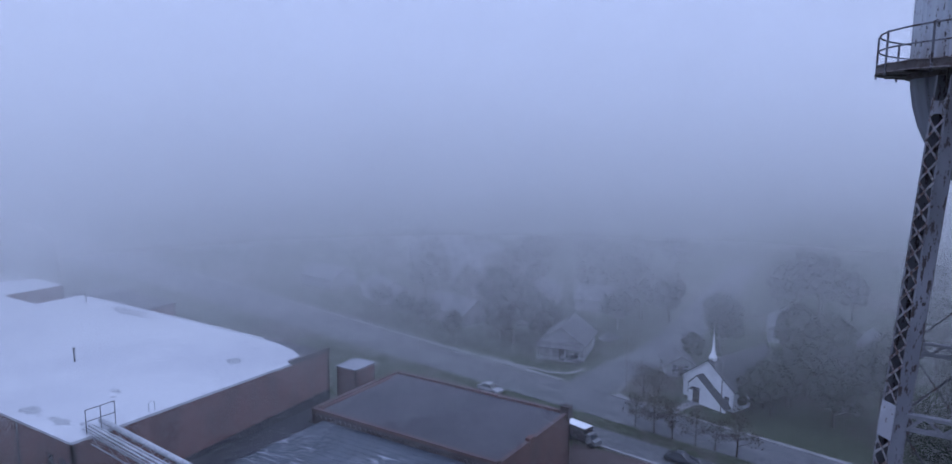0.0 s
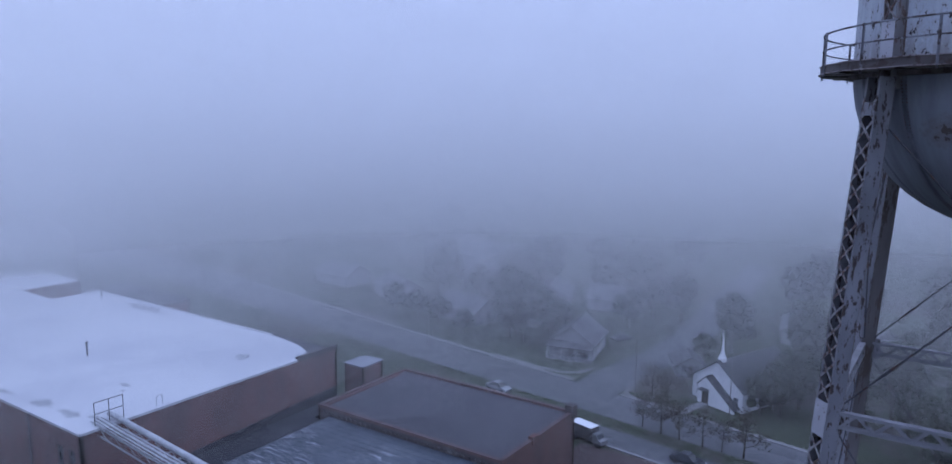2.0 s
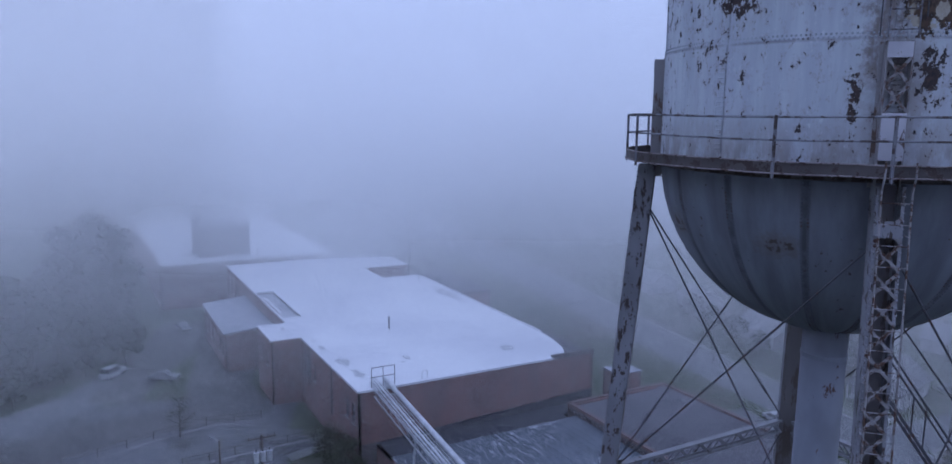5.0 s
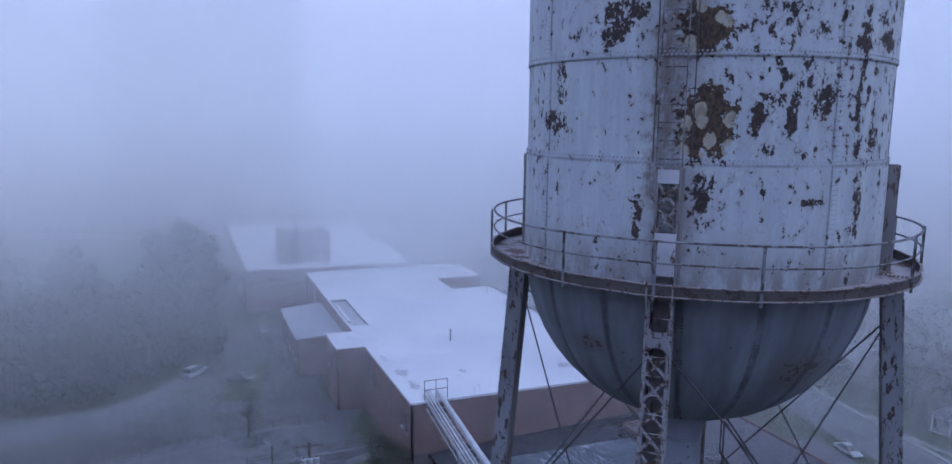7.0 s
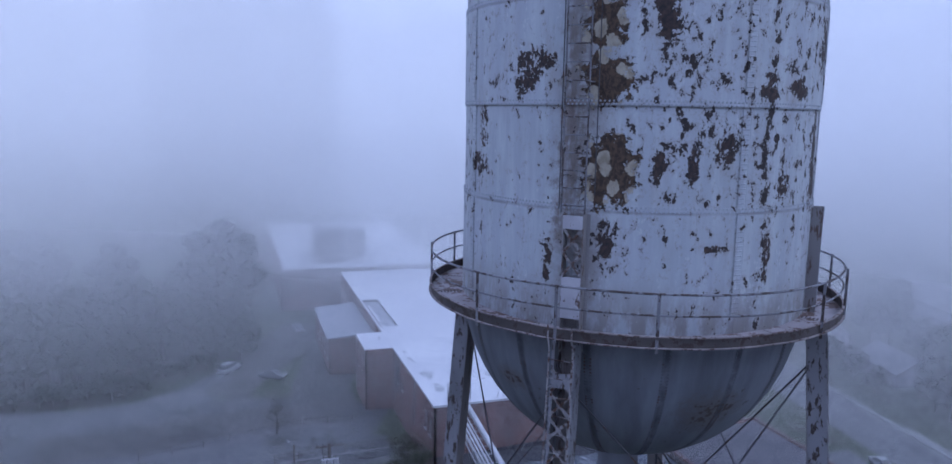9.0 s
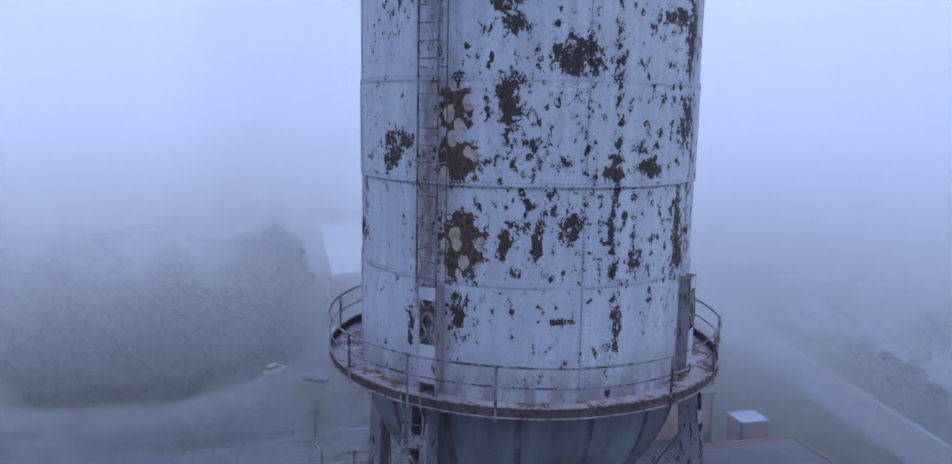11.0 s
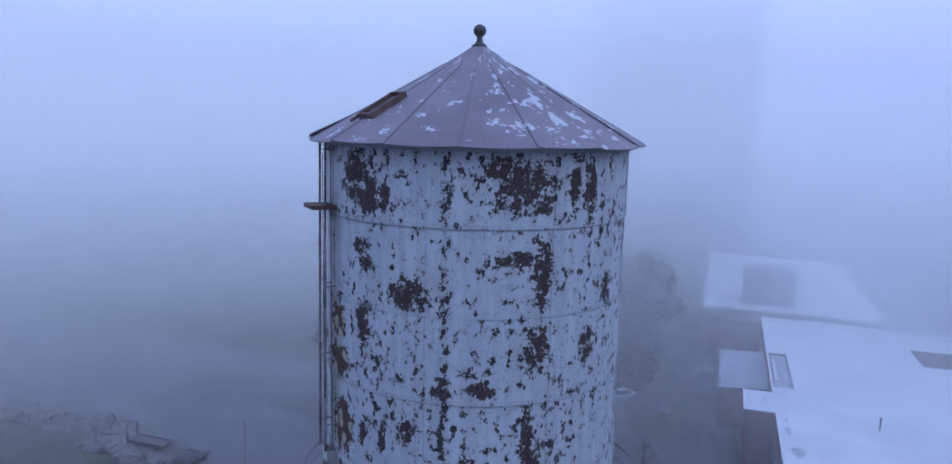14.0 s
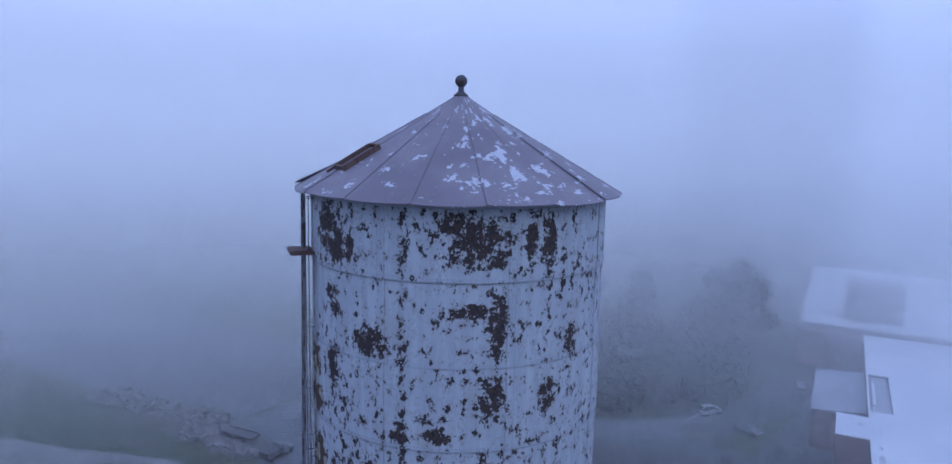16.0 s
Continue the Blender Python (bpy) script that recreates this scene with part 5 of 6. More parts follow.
for k, (x, y, h) in enumerate(((-97.0, 29.0, 1.7), (-126.5, 47.5, 1.5))):
    vent = thing("vent_pipe", (x, y, ROOF), "thin dark vent pipe on the white roof", "vent pipe", "roof vents")
    bm = bm_new()
    tube(bm, [(x, y, ROOF), (x, y, ROOF + h)], 0.11, 8)
    part("pipe", bm, DARK_STEEL, vent)
    bm = bm_new()
    tube(bm, [(x, y, ROOF + h), (x, y, ROOF + h + 0.25)], 0.18, 8)
    part("cowl", bm, DARK_STEEL, vent)


# ---------------------------------------------------------------- church, houses
def gable_house(name, label, w, d, eave, ridge, wall, roof_mat, porch=False, group="", category="house"):
    """A gabled house at the origin, ridge along y, front towards -y."""
    ob = thing(name, (0, 0, 0), label, category, group)
    faces = {"front": ((-w / 2, -d / 2), (w / 2, -d / 2)), "right": ((w / 2, -d / 2), (w / 2, d / 2)), "rear": ((w / 2, d / 2), (-w / 2, d / 2)), "left": ((-w / 2, d / 2), (-w / 2, -d / 2))}
    for key, (a, b) in faces.items():
        length = math.dist(a, b)
        if key == "front":
            holes = [(0.9, 1.0, 0.9, 2.3), (length - 1.9, 1.0, 0.9, 2.3), (length / 2 - 0.5, 1.0, 0.15, 2.2)]
        else:
            holes = [(1.4 + 3.0 * i, 1.0, 0.9, 2.3) for i in range(int((length - 2) / 3.0))]
        bm = bm_new()
        wall_with_openings(bm, a, b, -0.6, eave, 0.22, holes)
        if key in ("front", "rear"):
            s = -1 if key == "front" else 1
            y0, y1 = s * d / 2, s * (d / 2 - 0.22)
            tri = [(-w / 2, eave), (w / 2, eave), (0, ridge)]
            lo = [bm.verts.new((x, y0, z)) for x, z in tri]
            hi = [bm.verts.new((x, y1, z)) for x, z in tri]
            bm.faces.new(lo), bm.faces.new(hi)
            for i in range(3):
                bm.faces.new((lo[i], lo[(i + 1) % 3], hi[(i + 1) % 3], hi[i]))
        o = part("wall", bm, wall, ob)
        if key == "front":
            glaze(o, a, b, holes[:2], COPING, 2, 1, 0.08)
            bm = bm_new()
            box(bm, -0.5, 0.5, -d / 2 + 0.06, -d / 2 + 0.12, 0.15, 2.2)
            part("door", bm, BARK, o)
        else:
            glaze(o, a, b, holes, COPING, 2, 1, 0.08)
    for s in (-1, 1):
        bm = bm_new()
        ex, over = w / 2 + 0.45, 0.5
        ez = eave - 0.45 * (ridge - eave) / (w / 2)
        hexa(bm, [(s * ex, -d / 2 - over, ez), (s * ex, d / 2 + over, ez), (0, d / 2 + over, ridge), (0, -d / 2 - over, ridge),
                  (s * ex, -d / 2 - over, ez + 0.18), (s * ex, d / 2 + over, ez + 0.18), (0, d / 2 + over, ridge + 0.18), (0, -d / 2 - over, ridge + 0.18)])
        part("roof", bm, roof_mat, ob)
    if porch:
        bm = bm_new()
        box(bm, -w / 2, w / 2, -d / 2 - 2.4, -d / 2 - 0.01, -0.6, 0.1)
        part("porch_floor", bm, CONCRETE, ob)
        bm = bm_new()
        hexa(bm, [(-w / 2 - 0.2, -d / 2 - 2.7, 2.55), (w / 2 + 0.2, -d / 2 - 2.7, 2.55), (w / 2 + 0.2, -d / 2, 3.0), (-w / 2 - 0.2, -d / 2, 3.0),
                  (-w / 2 - 0.2, -d / 2 - 2.7, 2.7), (w / 2 + 0.2, -d / 2 - 2.7, 2.7), (w / 2 + 0.2, -d / 2, 3.15), (-w / 2 - 0.2, -d / 2, 3.15)])
        part("porch_roof", bm, roof_mat, ob)
        for i in range(4):
            bm = bm_new()
            x = -w / 2 + 0.2 + (w - 0.4) * i / 3
            beam(bm, (x, -d / 2 - 2.3, 0.1), (x, -d / 2 - 2.3, 2.6), 0.16, 0.16)
            part("porch_post", bm, COPING, ob)
    return ob


church = gable_house("church", "small white clapboard church with a slender steeple", 10.2, 15, 3.7, 7.45, SIDING, SHINGLE_DARK, category="church")
# a squat base astride the ridge, a flared skirt and a needle
bm = bm_new()
box(bm, -0.5, 0.5, -7.1, -6.1, 6.9, 7.9)
steeple = part("steeple", bm, SIDING, church, "white steeple with a thin needle spire")
bm = bm_new()
rings = [[bm.verts.new((q * math.cos(k * math.pi / 4 + 0.39), -6.6 + q * math.sin(k * math.pi / 4 + 0.39), z)) for k in range(8)] for q, z in ((0.78, 7.88), (0.5, 8.25), (0.3, 8.9), (0.2, 9.8), (0.03, 12.2))]
for p, q in zip(rings, rings[1:]):
    for k in range(8):
        bm.faces.new((p[k], p[(k + 1) % 8], q[(k + 1) % 8], q[k]))
bm.faces.new(rings[-1]), bm.faces.new(rings[0][::-1])
part("spire", bm, SIDING, steeple)
# the entrance porch: a short slope on one side, a long one down to the ground on the other
PORCH_L, PORCH_P, PORCH_R, PORCH_F = (-2.9, 3.0), (-1.1, 4.75), (4.7, 0.55), -9.0
for (xa, za), (xb, zb) in ((PORCH_L, PORCH_P), (PORCH_P, PORCH_R)):
    bm = bm_new()
    hexa(bm, [(xa, PORCH_F - 0.2, za), (xb, PORCH_F - 0.2, zb), (xb, -7.5, zb), (xa, -7.5, za), (xa, PORCH_F - 0.2, za + 0.16), (xb, PORCH_F - 0.2, zb + 0.16), (xb, -7.5, zb + 0.16), (xa, -7.5, za + 0.16)])
    part("porch_roof", bm, SHINGLE_DARK, church, "dark shingled porch roof")
bm = bm_new()
for run in ([(-0.5, -0.5), (4.6, -0.5), (4.6, 0.55), (-0.5, 4.28)], [(-1.95, 2.35), (-0.5, 2.35), (-0.5, 4.28), (-1.1, 4.72), (-1.95, 3.9)], [(-2.8, -0.5), (-1.95, -0.5), (-1.95, 3.9), (-2.8, 3.0)]):
    lo = [bm.verts.new((x, PORCH_F, z)) for x, z in run]
    hi = [bm.verts.new((x, PORCH_F + 0.2, z)) for x, z in run]
    bm.faces.new(lo), bm.faces.new(hi[::-1])
    for i in range(len(run)):
        bm.faces.new((lo[i], hi[i], hi[(i + 1) % len(run)], lo[(i + 1) % len(run)]))
wall_with_openings(bm, (-2.8, -7.5), (-2.8, PORCH_F + 0.2), -0.5, 3.0, 0.2, [(0.3, 0.75, 0.9, 2.4)])
part("porch", bm, SIDING, church)
bm = bm_new()
box(bm, -1.95, -0.5, PORCH_F + 0.1, PORCH_F + 0.16, 0.0, 2.35)
part("porch_door", bm, BARK, church, "dark entrance door")
bm = bm_new()
box(bm, -2.1, -0.35, PORCH_F - 0.9, PORCH_F, -0.4, 0.1)
part("step", bm, CONCRETE, church)
bm = bm_new()
hexa(bm, [(-2.15, PORCH_F - 0.7, 2.35), (-0.3, PORCH_F - 0.7, 2.35), (-0.3, PORCH_F, 2.6), (-2.15, PORCH_F, 2.6), (-2.15, PORCH_F - 0.7, 2.43), (-0.3, PORCH_F - 0.7, 2.43), (-0.3, PORCH_F, 2.68), (-2.15, PORCH_F, 2.68)])
part("door_hood", bm, SHINGLE_DARK, church)
church.matrix_basis = pose(-31.4, 107.2, 0, 0, 0, -22)

white_house = gable_house("house", "pale clapboard house with a front porch", 9, 11, 3.0, 6.2, SIDING_DULL, SHINGLE, True, "houses along the road")
white_house.matrix_basis = pose(-66.5, 113.5, 0, 0, 0, 12)
pale_house = gable_house("house", "pale house with a grey shingle roof", 9, 13, 2.9, 5.6, SIDING_DULL, SHINGLE_PALE, False, "houses along the road")
pale_house.matrix_basis = pose(-99, 121, 0, 0, 0, 78)
for x, y, turn in ((-126, 127, 60), (-90, 146, 20), (-74, 150, 100), (-112, 150, 70), (-30, 150, 10), (-150, 131, 85)):
    copy_thing(pale_house, pose(x, y, 0, 0, 0, turn))
for x, y, turn in ((-84, 131, 30), (-12, 137, 15)):
    copy_thing(white_house, pose(x, y, 0, 0, 0, turn))
hall = gable_house("hall", "large pale-roofed building far off in the fog", 22, 34, 5, 8.2, SIDING_DULL, SHINGLE_PALE, False, category="building")
hall.matrix_basis = pose(-134, 178, 0, 0, 0, 72)
garage = gable_house("garage", "small pale garage beside the church", 5, 6, 2.4, 3.9, SIDING_DULL, SHINGLE, False, category="garage")
garage.matrix_basis = pose(-43.5, 113, 0, 0, 0, 30)


# ---------------------------------------------------------------- vehicles
def loft(bm, sections):
    """Skins closed sections of the same count of points and caps the ends."""
    rows = [[bm.verts.new(p) for p in s] for s in sections]
    k = len(rows[0])
    for a, b in zip(rows, rows[1:]):
        for i in range(k):
            bm.faces.new((a[i], a[(i + 1) % k], b[(i + 1) % k], b[i]))
    bm.faces.new(rows[0][::-1])
    bm.faces.new(rows[-1])


def wheels(parent, xs, half, r):
    for x in xs:
        for s in (-1, 1):
            bm = bm_new()
            tube(bm, [(x, s * half - 0.11, r), (x, s * half + 0.11, r)], r, 14)
            w = part("wheel", bm, TYRE, parent)
            bm = bm_new()
            tube(bm, [(x, s * (half + 0.10), r), (x, s * (half + 0.125), r)], r * 0.6, 10)
            part("rim", bm, DARK_STEEL, w)


def car(label, paint, length=4.7, height=1.45, wagon=False, group="parked cars"):
    ob = thing("car", (0, 0, 0), label, "car", group)
    h, hw = length / 2, 0.9
    bm = bm_new()
    belt = height * 0.62
    prof = [(-h, 0.45, belt - 0.12), (-h + 0.12, 0.28, belt - 0.03), (-h + 0.9, 0.22, belt), (0, 0.2, belt + 0.02), (h - 1.1, 0.22, belt - 0.02), (h - 0.15, 0.28, belt - 0.14), (h, 0.42, belt - 0.24)]
    loft(bm, [[(x, -hw * 0.96, lo), (x, -hw, (lo + hi) / 2), (x, -hw * 0.93, hi), (x, hw * 0.93, hi), (x, hw, (lo + hi) / 2), (x, hw * 0.96, lo)] for x, lo, hi in prof])
    bmesh.ops.bevel(bm, geom=bm.edges[:], offset=0.04, segments=1, affect="EDGES")
    part("body", bm, paint, ob, smooth=False)
    rear = -h + (0.35 if wagon else 0.75)
    bm = bm_new()
    cab = [(rear, belt - 0.02, belt), (rear + (0.25 if wagon else 0.75), belt - 0.02, height), (h - 2.1, belt - 0.02, height), (h - 1.25, belt - 0.02, belt)]
    loft(bm, [[(x, -hw * 0.9, lo), (x, -hw * (0.9 if hi < height else 0.72), hi), (x, hw * (0.9 if hi < height else 0.72), hi), (x, hw * 0.9, lo)] for x, lo, hi in cab])
    part("cabin", bm, WINDOW, ob, "dark glass cabin")
    bm = bm_new()
    box(bm, cab[1][0] - 0.03, cab[2][0] + 0.05, -hw * 0.73, hw * 0.73, height - 0.02, height + 0.03)
    part("roof", bm, paint, ob)
    for f in (0.0, 0.5, 1.0):
        x = cab[1][0] + (cab[2][0] - cab[1][0]) * f
        for s in (-1, 1):
            bm = bm_new()
            beam(bm, (x, s * hw * 0.905, belt), (x, s * hw * 0.735, height), 0.09, 0.03, (1, 0, 0))
            part("pillar", bm, paint, ob)
    for s in (-1, 1):
        bm = bm_new()
        box(bm, h - 0.1, h + 0.02, s * 0.62 - 0.16, s * 0.62 + 0.16, belt - 0.36, belt - 0.2)
        part("headlight", bm, COPING, ob)
        bm = bm_new()
        box(bm, -h - 0.02, -h + 0.08, s * 0.66 - 0.13, s * 0.66 + 0.13, belt - 0.36, belt - 0.18)
        part("tail_light", bm, HATCH, ob)
    wheels(ob, (-h + 0.85, h - 0.9), hw - 0.12, 0.33)
    return ob


pick = car("dull grey saloon car parked on the cracked lot", TRUCK_GREY)
pick.matrix_basis = pose(-116.0, -2.6, land(0, -2.6) + 0.03, 0, 0, 60)
suv = car("silver estate car parked on the cracked lot", CAR_SILVER, 4.8, 1.8, True)
suv.matrix_basis = pose(-120.3, -9.9, land(0, -9.9), 0, 0, 142)
copy_thing(pick, pose(-145.8, 4.2, land(0, 4.2) + 0.02, 0, 0, 10))["label"] = "dull grey saloon car parked below the lean-to"
sedan = car("white saloon car on the road below the mill", CAR_SILVER)
sedan.matrix_basis = pose(-67.3, 84.4, 0.03, 0, 0, -9)
sedan["label"] = "silver saloon car standing on the road"
for x, y, turn in ((-61.9, 124.8, 60), (-62.5, 107.2, 10)):
    copy_thing(pick, pose(x, y, 0, 0, 0, turn))["label"] = "dull grey saloon car parked beside a house"


def box_truck():
    ob = thing("box_truck", (0, 0, 0), "box truck with sides coloured dark for shade and a white roof, beside the verge", "truck")
    bm = bm_new()
    # shaded sides are put into the colour; only the roof stays white
    box(bm, -3.6, 1.3, -1.15, 1.15, 0.95, 3.2)
    bmesh.ops.bevel(bm, geom=bm.edges[:], offset=0.05, segments=1, affect="EDGES")
    part("cargo_box", bm, DARK_STEEL, ob)
    bm = bm_new()
    box(bm, -3.58, 1.28, -1.13, 1.13, 3.2, 3.24)
    part("cargo_roof", bm, CAR_WHITE, ob, "white roof sheet above the shade-coloured sides")
    bm = bm_new()
    loft(bm, [[(x, -1.0, 0.55), (x, -1.0, z), (x, 1.0, z), (x, 1.0, 0.55)] for x, z in ((1.45, 2.3), (2.3, 2.3), (2.75, 1.5), (3.5, 1.3))])
    part("cab", bm, TRUCK_GREY, ob)
    bm = bm_new()
    hexa(bm, [(2.32, -0.9, 1.5), (2.78, -0.9, 1.5), (2.78, 0.9, 1.5), (2.32, 0.9, 1.5), (2.2, -0.9, 2.25), (2.36, -0.9, 2.25), (2.36, 0.9, 2.25), (2.2, 0.9, 2.25)])
    part("windscreen", bm, WINDOW, ob)
    bm = bm_new()
    box(bm, -3.5, 3.2, -0.5, 0.5, 0.5, 0.95)
    part("chassis", bm, DARK_STEEL, ob)
    wheels(ob, (-2.4, 2.6), 0.95, 0.45)
    return ob


truck = box_truck()
truck.matrix_basis = pose(-45.1, 74.4, 0.04, 0, 0, -14) @ Matrix.Scale(0.8, 4)
dark_car = car("dark saloon car parked on the service road", WINDOW)
dark_car.matrix_basis = pose(-30.9, 76.0, 0.03, 0, 0, -7)


# ---------------------------------------------------------------- trees
def tree(name, label, height, spread, leaf_mat, count, seed, leaf=0.5, group="trees", core=0.92):
    """A trunk with limbs and a crown of many small leaf clumps with gaps."""
    rnd = random.Random(seed)
    ob = thing(name, (0, 0, 0), label, "tree", group)
    bm = bm_new()
    top = Vector((rnd.uniform(-0.4, 0.4), rnd.uniform(-0.4, 0.4), height * 0.72))
    base_r = height * 0.022

    def limb(p, q, r0, r1):
        n = 7
        d = (q - p).normalized()
        s = d.orthogonal().normalized()
        u = d.cross(s)
        a = [bm.verts.new(p + (s * math.cos(k * 2 * math.pi / n) + u * math.sin(k * 2 * math.pi / n)) * r0) for k in range(n)]
        b = [bm.verts.new(q + (s * math.cos(k * 2 * math.pi / n) + u * math.sin(k * 2 * math.pi / n)) * r1) for k in range(n)]
        for k in range(n):
            bm.faces.new((a[k], a[(k + 1) % n], b[(k + 1) % n], b[k]))

    limb(Vector((0, 0, -0.4)), top, base_r, base_r * 0.35)
    tips = []
    for i in range(11):
        f = 0.3 + 0.68 * i / 11
        p = top * f
        ang = i * 2.4 + rnd.uniform(-0.4, 0.4)
        reach = spread * (1.05 - 0.55 * f) * rnd.uniform(0.7, 1.1)
        q = p + Vector((math.cos(ang) * reach, math.sin(ang) * reach, height * rnd.uniform(0.08, 0.24)))
        limb(p, q, base_r * (0.55 - 0.3 * f), base_r * 0.1)
        tips.append((q, spread * rnd.uniform(0.32, 0.5)))
        m = p.lerp(q, 0.6)
        side = Vector((rnd.uniform(-1, 1), rnd.uniform(-1, 1), rnd.uniform(0.1, 0.8))) * spread * 0.35
        limb(m, m + side, base_r * 0.18, base_r * 0.06)
        tips.append((m + side, spread * rnd.uniform(0.25, 0.4)))
    tips.append((top + Vector((0, 0, height * 0.16)), spread * 0.4))
    part("trunk", bm, BARK, ob)
    vs, fs = [], []
    for _ in range(count):
        c, r = rnd.choice(tips)
        v = Vector((rnd.gauss(0, 1), rnd.gauss(0, 1), rnd.gauss(0, 0.75)))
        v = v.normalized() * r * rnd.uniform(0.25, 1.0) ** 0.6
        p = c + v
        a = Vector((rnd.uniform(-1, 1), rnd.uniform(-1, 1), rnd.uniform(-0.6, 0.6))).normalized() * leaf * rnd.uniform(0.5, 1.2)
        b = a.orthogonal().normalized() * leaf * rnd.uniform(0.4, 0.9)
        i = len(vs)
        vs += [p - a, p - b * 0.6, p + a, p + b]
        fs.append((i, i + 1, i + 2, i + 3))
    if core:
        # the dense heart of each clump, lumpy and dark
        lump = bmesh.new()
        bmesh.ops.create_icosphere(lump, subdivisions=1, radius=1.0)
        shell = [v.co.copy() for v in lump.verts]
        faces = [tuple(v.index for v in f.verts) for f in lump.faces]
        lump.free()
        for c, r in tips:
            i = len(vs)
            vs += [c + v * r * core * rnd.uniform(0.85, 1.12) for v in shell]
            fs += [tuple(i + k for k in f) for f in faces]
    me = bpy.data.meshes.new("crown")
    me.from_pydata([tuple(v) for v in vs], [], fs)
    me.materials.append(leaf_mat)
    crown = new("crown", me)
    crown.parent = ob
    return ob


oak = tree("tree", "broad dark green tree standing in fog", 16, 5.5, LEAF, 2600, 1, 0.5, "woodland trees")
oak2 = tree("tree", "tall dark green tree at the wood's edge", 19, 5.0, LEAF, 2600, 2, 0.5, "woodland trees")
oak3 = tree("tree", "round dark green tree among the houses", 12, 4.6, LEAF, 2400, 3, 0.42, "woodland trees")
small = tree("street_tree", "small street tree with thin brownish leaves", 6.0, 2.2, LEAF_DRY, 620, 5, 0.17, "street trees", 0.0)
big_oak = tree("tree", "very broad old tree looming in the fog", 22, 9.5, LEAF, 6000, 7, 0.6, "woodland trees", 0.86)
big_oak.matrix_basis = pose(-161, -10.5, land(-161, -10.5) - 0.1)
# a thin young tree on the lot, and the bushy ones in the corner under the pipe bridge
sapling = tree("tree", "thin young tree growing through the cracked lot", 6.2, 2.3, LEAF_DULL, 1100, 21, 0.11, "lot trees", 0.0)
sapling.matrix_basis = pose(-91.6, -3.3, land(0, -3.3) - 0.1)
bushy = tree("tree", "bushy dull green tree under the pipe bridge", 6.4, 2.9, LEAF_DULL, 3600, 22, 0.14, "lot trees", 0.0)
for i, (x, y, s) in enumerate(((-76.0, 12.6, 0.9), (-73.2, 13.4, 0.75))):
    m = pose(x, y, land(0, y) - 0.1, 0, 0, 80 * i) @ Matrix.Scale(s, 4)
    ob = bushy if i == 0 else copy_thing(bushy, m)
    ob.matrix_basis = m
rnd = random.Random(12)
SPOTS = []
# the wood behind the lot, between the lot and the fog
for i in range(64):
    y = -70 + 62 * (i % 32) / 31 + rnd.uniform(-2, 2)
    x = -115 - 12 * (i // 32) - 0.24 * (y + 10) - rnd.uniform(0, 8) - (10 if y > -22 else 0)
    SPOTS.append((x, y, rnd.uniform(0.62, 1.0), rnd.choice((0, 1, 2))))
for x, y, s in ((-150, -19, 0.8), (-146, -30, 0.85), (-158, -34, 0.9), (-152, -44, 0.9), (-148, -58, 0.9), (-160, -52, 0.95), (-140, -48, 0.8), (-138, -64, 0.85)):
    SPOTS.append((x, y, s, 1))
# undergrowth along the wood's edge
for i in range(26):
    y = -72 + 58 * i / 25 + rnd.uniform(-1, 1)
    SPOTS.append((-110.5 - 0.24 * (y + 10) - rnd.uniform(0, 3) - (9 if y > -22 else 0), y, rnd.uniform(0.28, 0.42), 2))
# beyond the road
for i in range(60):
    x = -165 + 235 * rnd.random()
    y = 118 + (20 if x < -70 else 4) + rnd.uniform(0, 62) - 0.12 * (x + 45)
    if -62 < x < -42 and y < 175 or abs(x + 31.8) < 11 and y < 124 or abs(x + 134) < 22 and abs(y - 178) < 22:
        continue
    SPOTS.append((x, y, rnd.uniform(0.6, 1.0), rnd.choice((0, 1, 2))))
for x, y, s, k in ((-78, 111, 0.95, 0), (-83, 116, 0.9, 0), (-73.5, 117, 0.75, 2), (-118, 134, 0.8, 0), (-106, 136, 0.8, 2), (-101, 112, 0.55, 2), (-94, 131, 0.8, 0), (-56, 146, 0.8, 0), (-40, 130, 0.8, 0), (-64, 134, 0.8, 2), (-82, 112, 0.85, 2), (-87, 119, 0.9, 0), (-77, 121, 0.8, 2), (-108, 112.5, 0.6, 2), (-118, 116, 0.6, 2), (-27.0, 99.3, 0.58, 2), (-25.8, 103, 0.7, 2), (-24.2, 100.6, 0.75, 2), (-22.5, 106, 0.9, 2), (-20.5, 113, 0.8, 2), (-15, 101, 0.8, 2), (-9, 106, 0.9, 0), (-18, 117, 0.9, 0), (-4, 97, 0.8, 2), (-24, 121, 0.9, 0), (2, 103, 0.9, 0), (8, 96, 0.8, 2), (-43, 121, 0.5, 2), (-1, 90, 0.7, 2), (14, 104, 0.9, 0), (-92, 108.6, 0.5, 2),
                   (-118, 139, 0.7, 0)):
    SPOTS.append((x, y, s, k))
SPOTS = [(x - 16 if y < -46 else x, y, s, k) for x, y, s, k in SPOTS]
first = [oak, oak2, oak3]
used = [False] * 3
for x, y, s, k in SPOTS:
    m = pose(x, y, land(x, y) - 0.1, 0, 0, rnd.uniform(0, 360))
    ob = first[k] if not used[k] else copy_thing(first[k], m)
    ob.matrix_basis = m @ Matrix.Scale(s, 4)
    used[k] = True
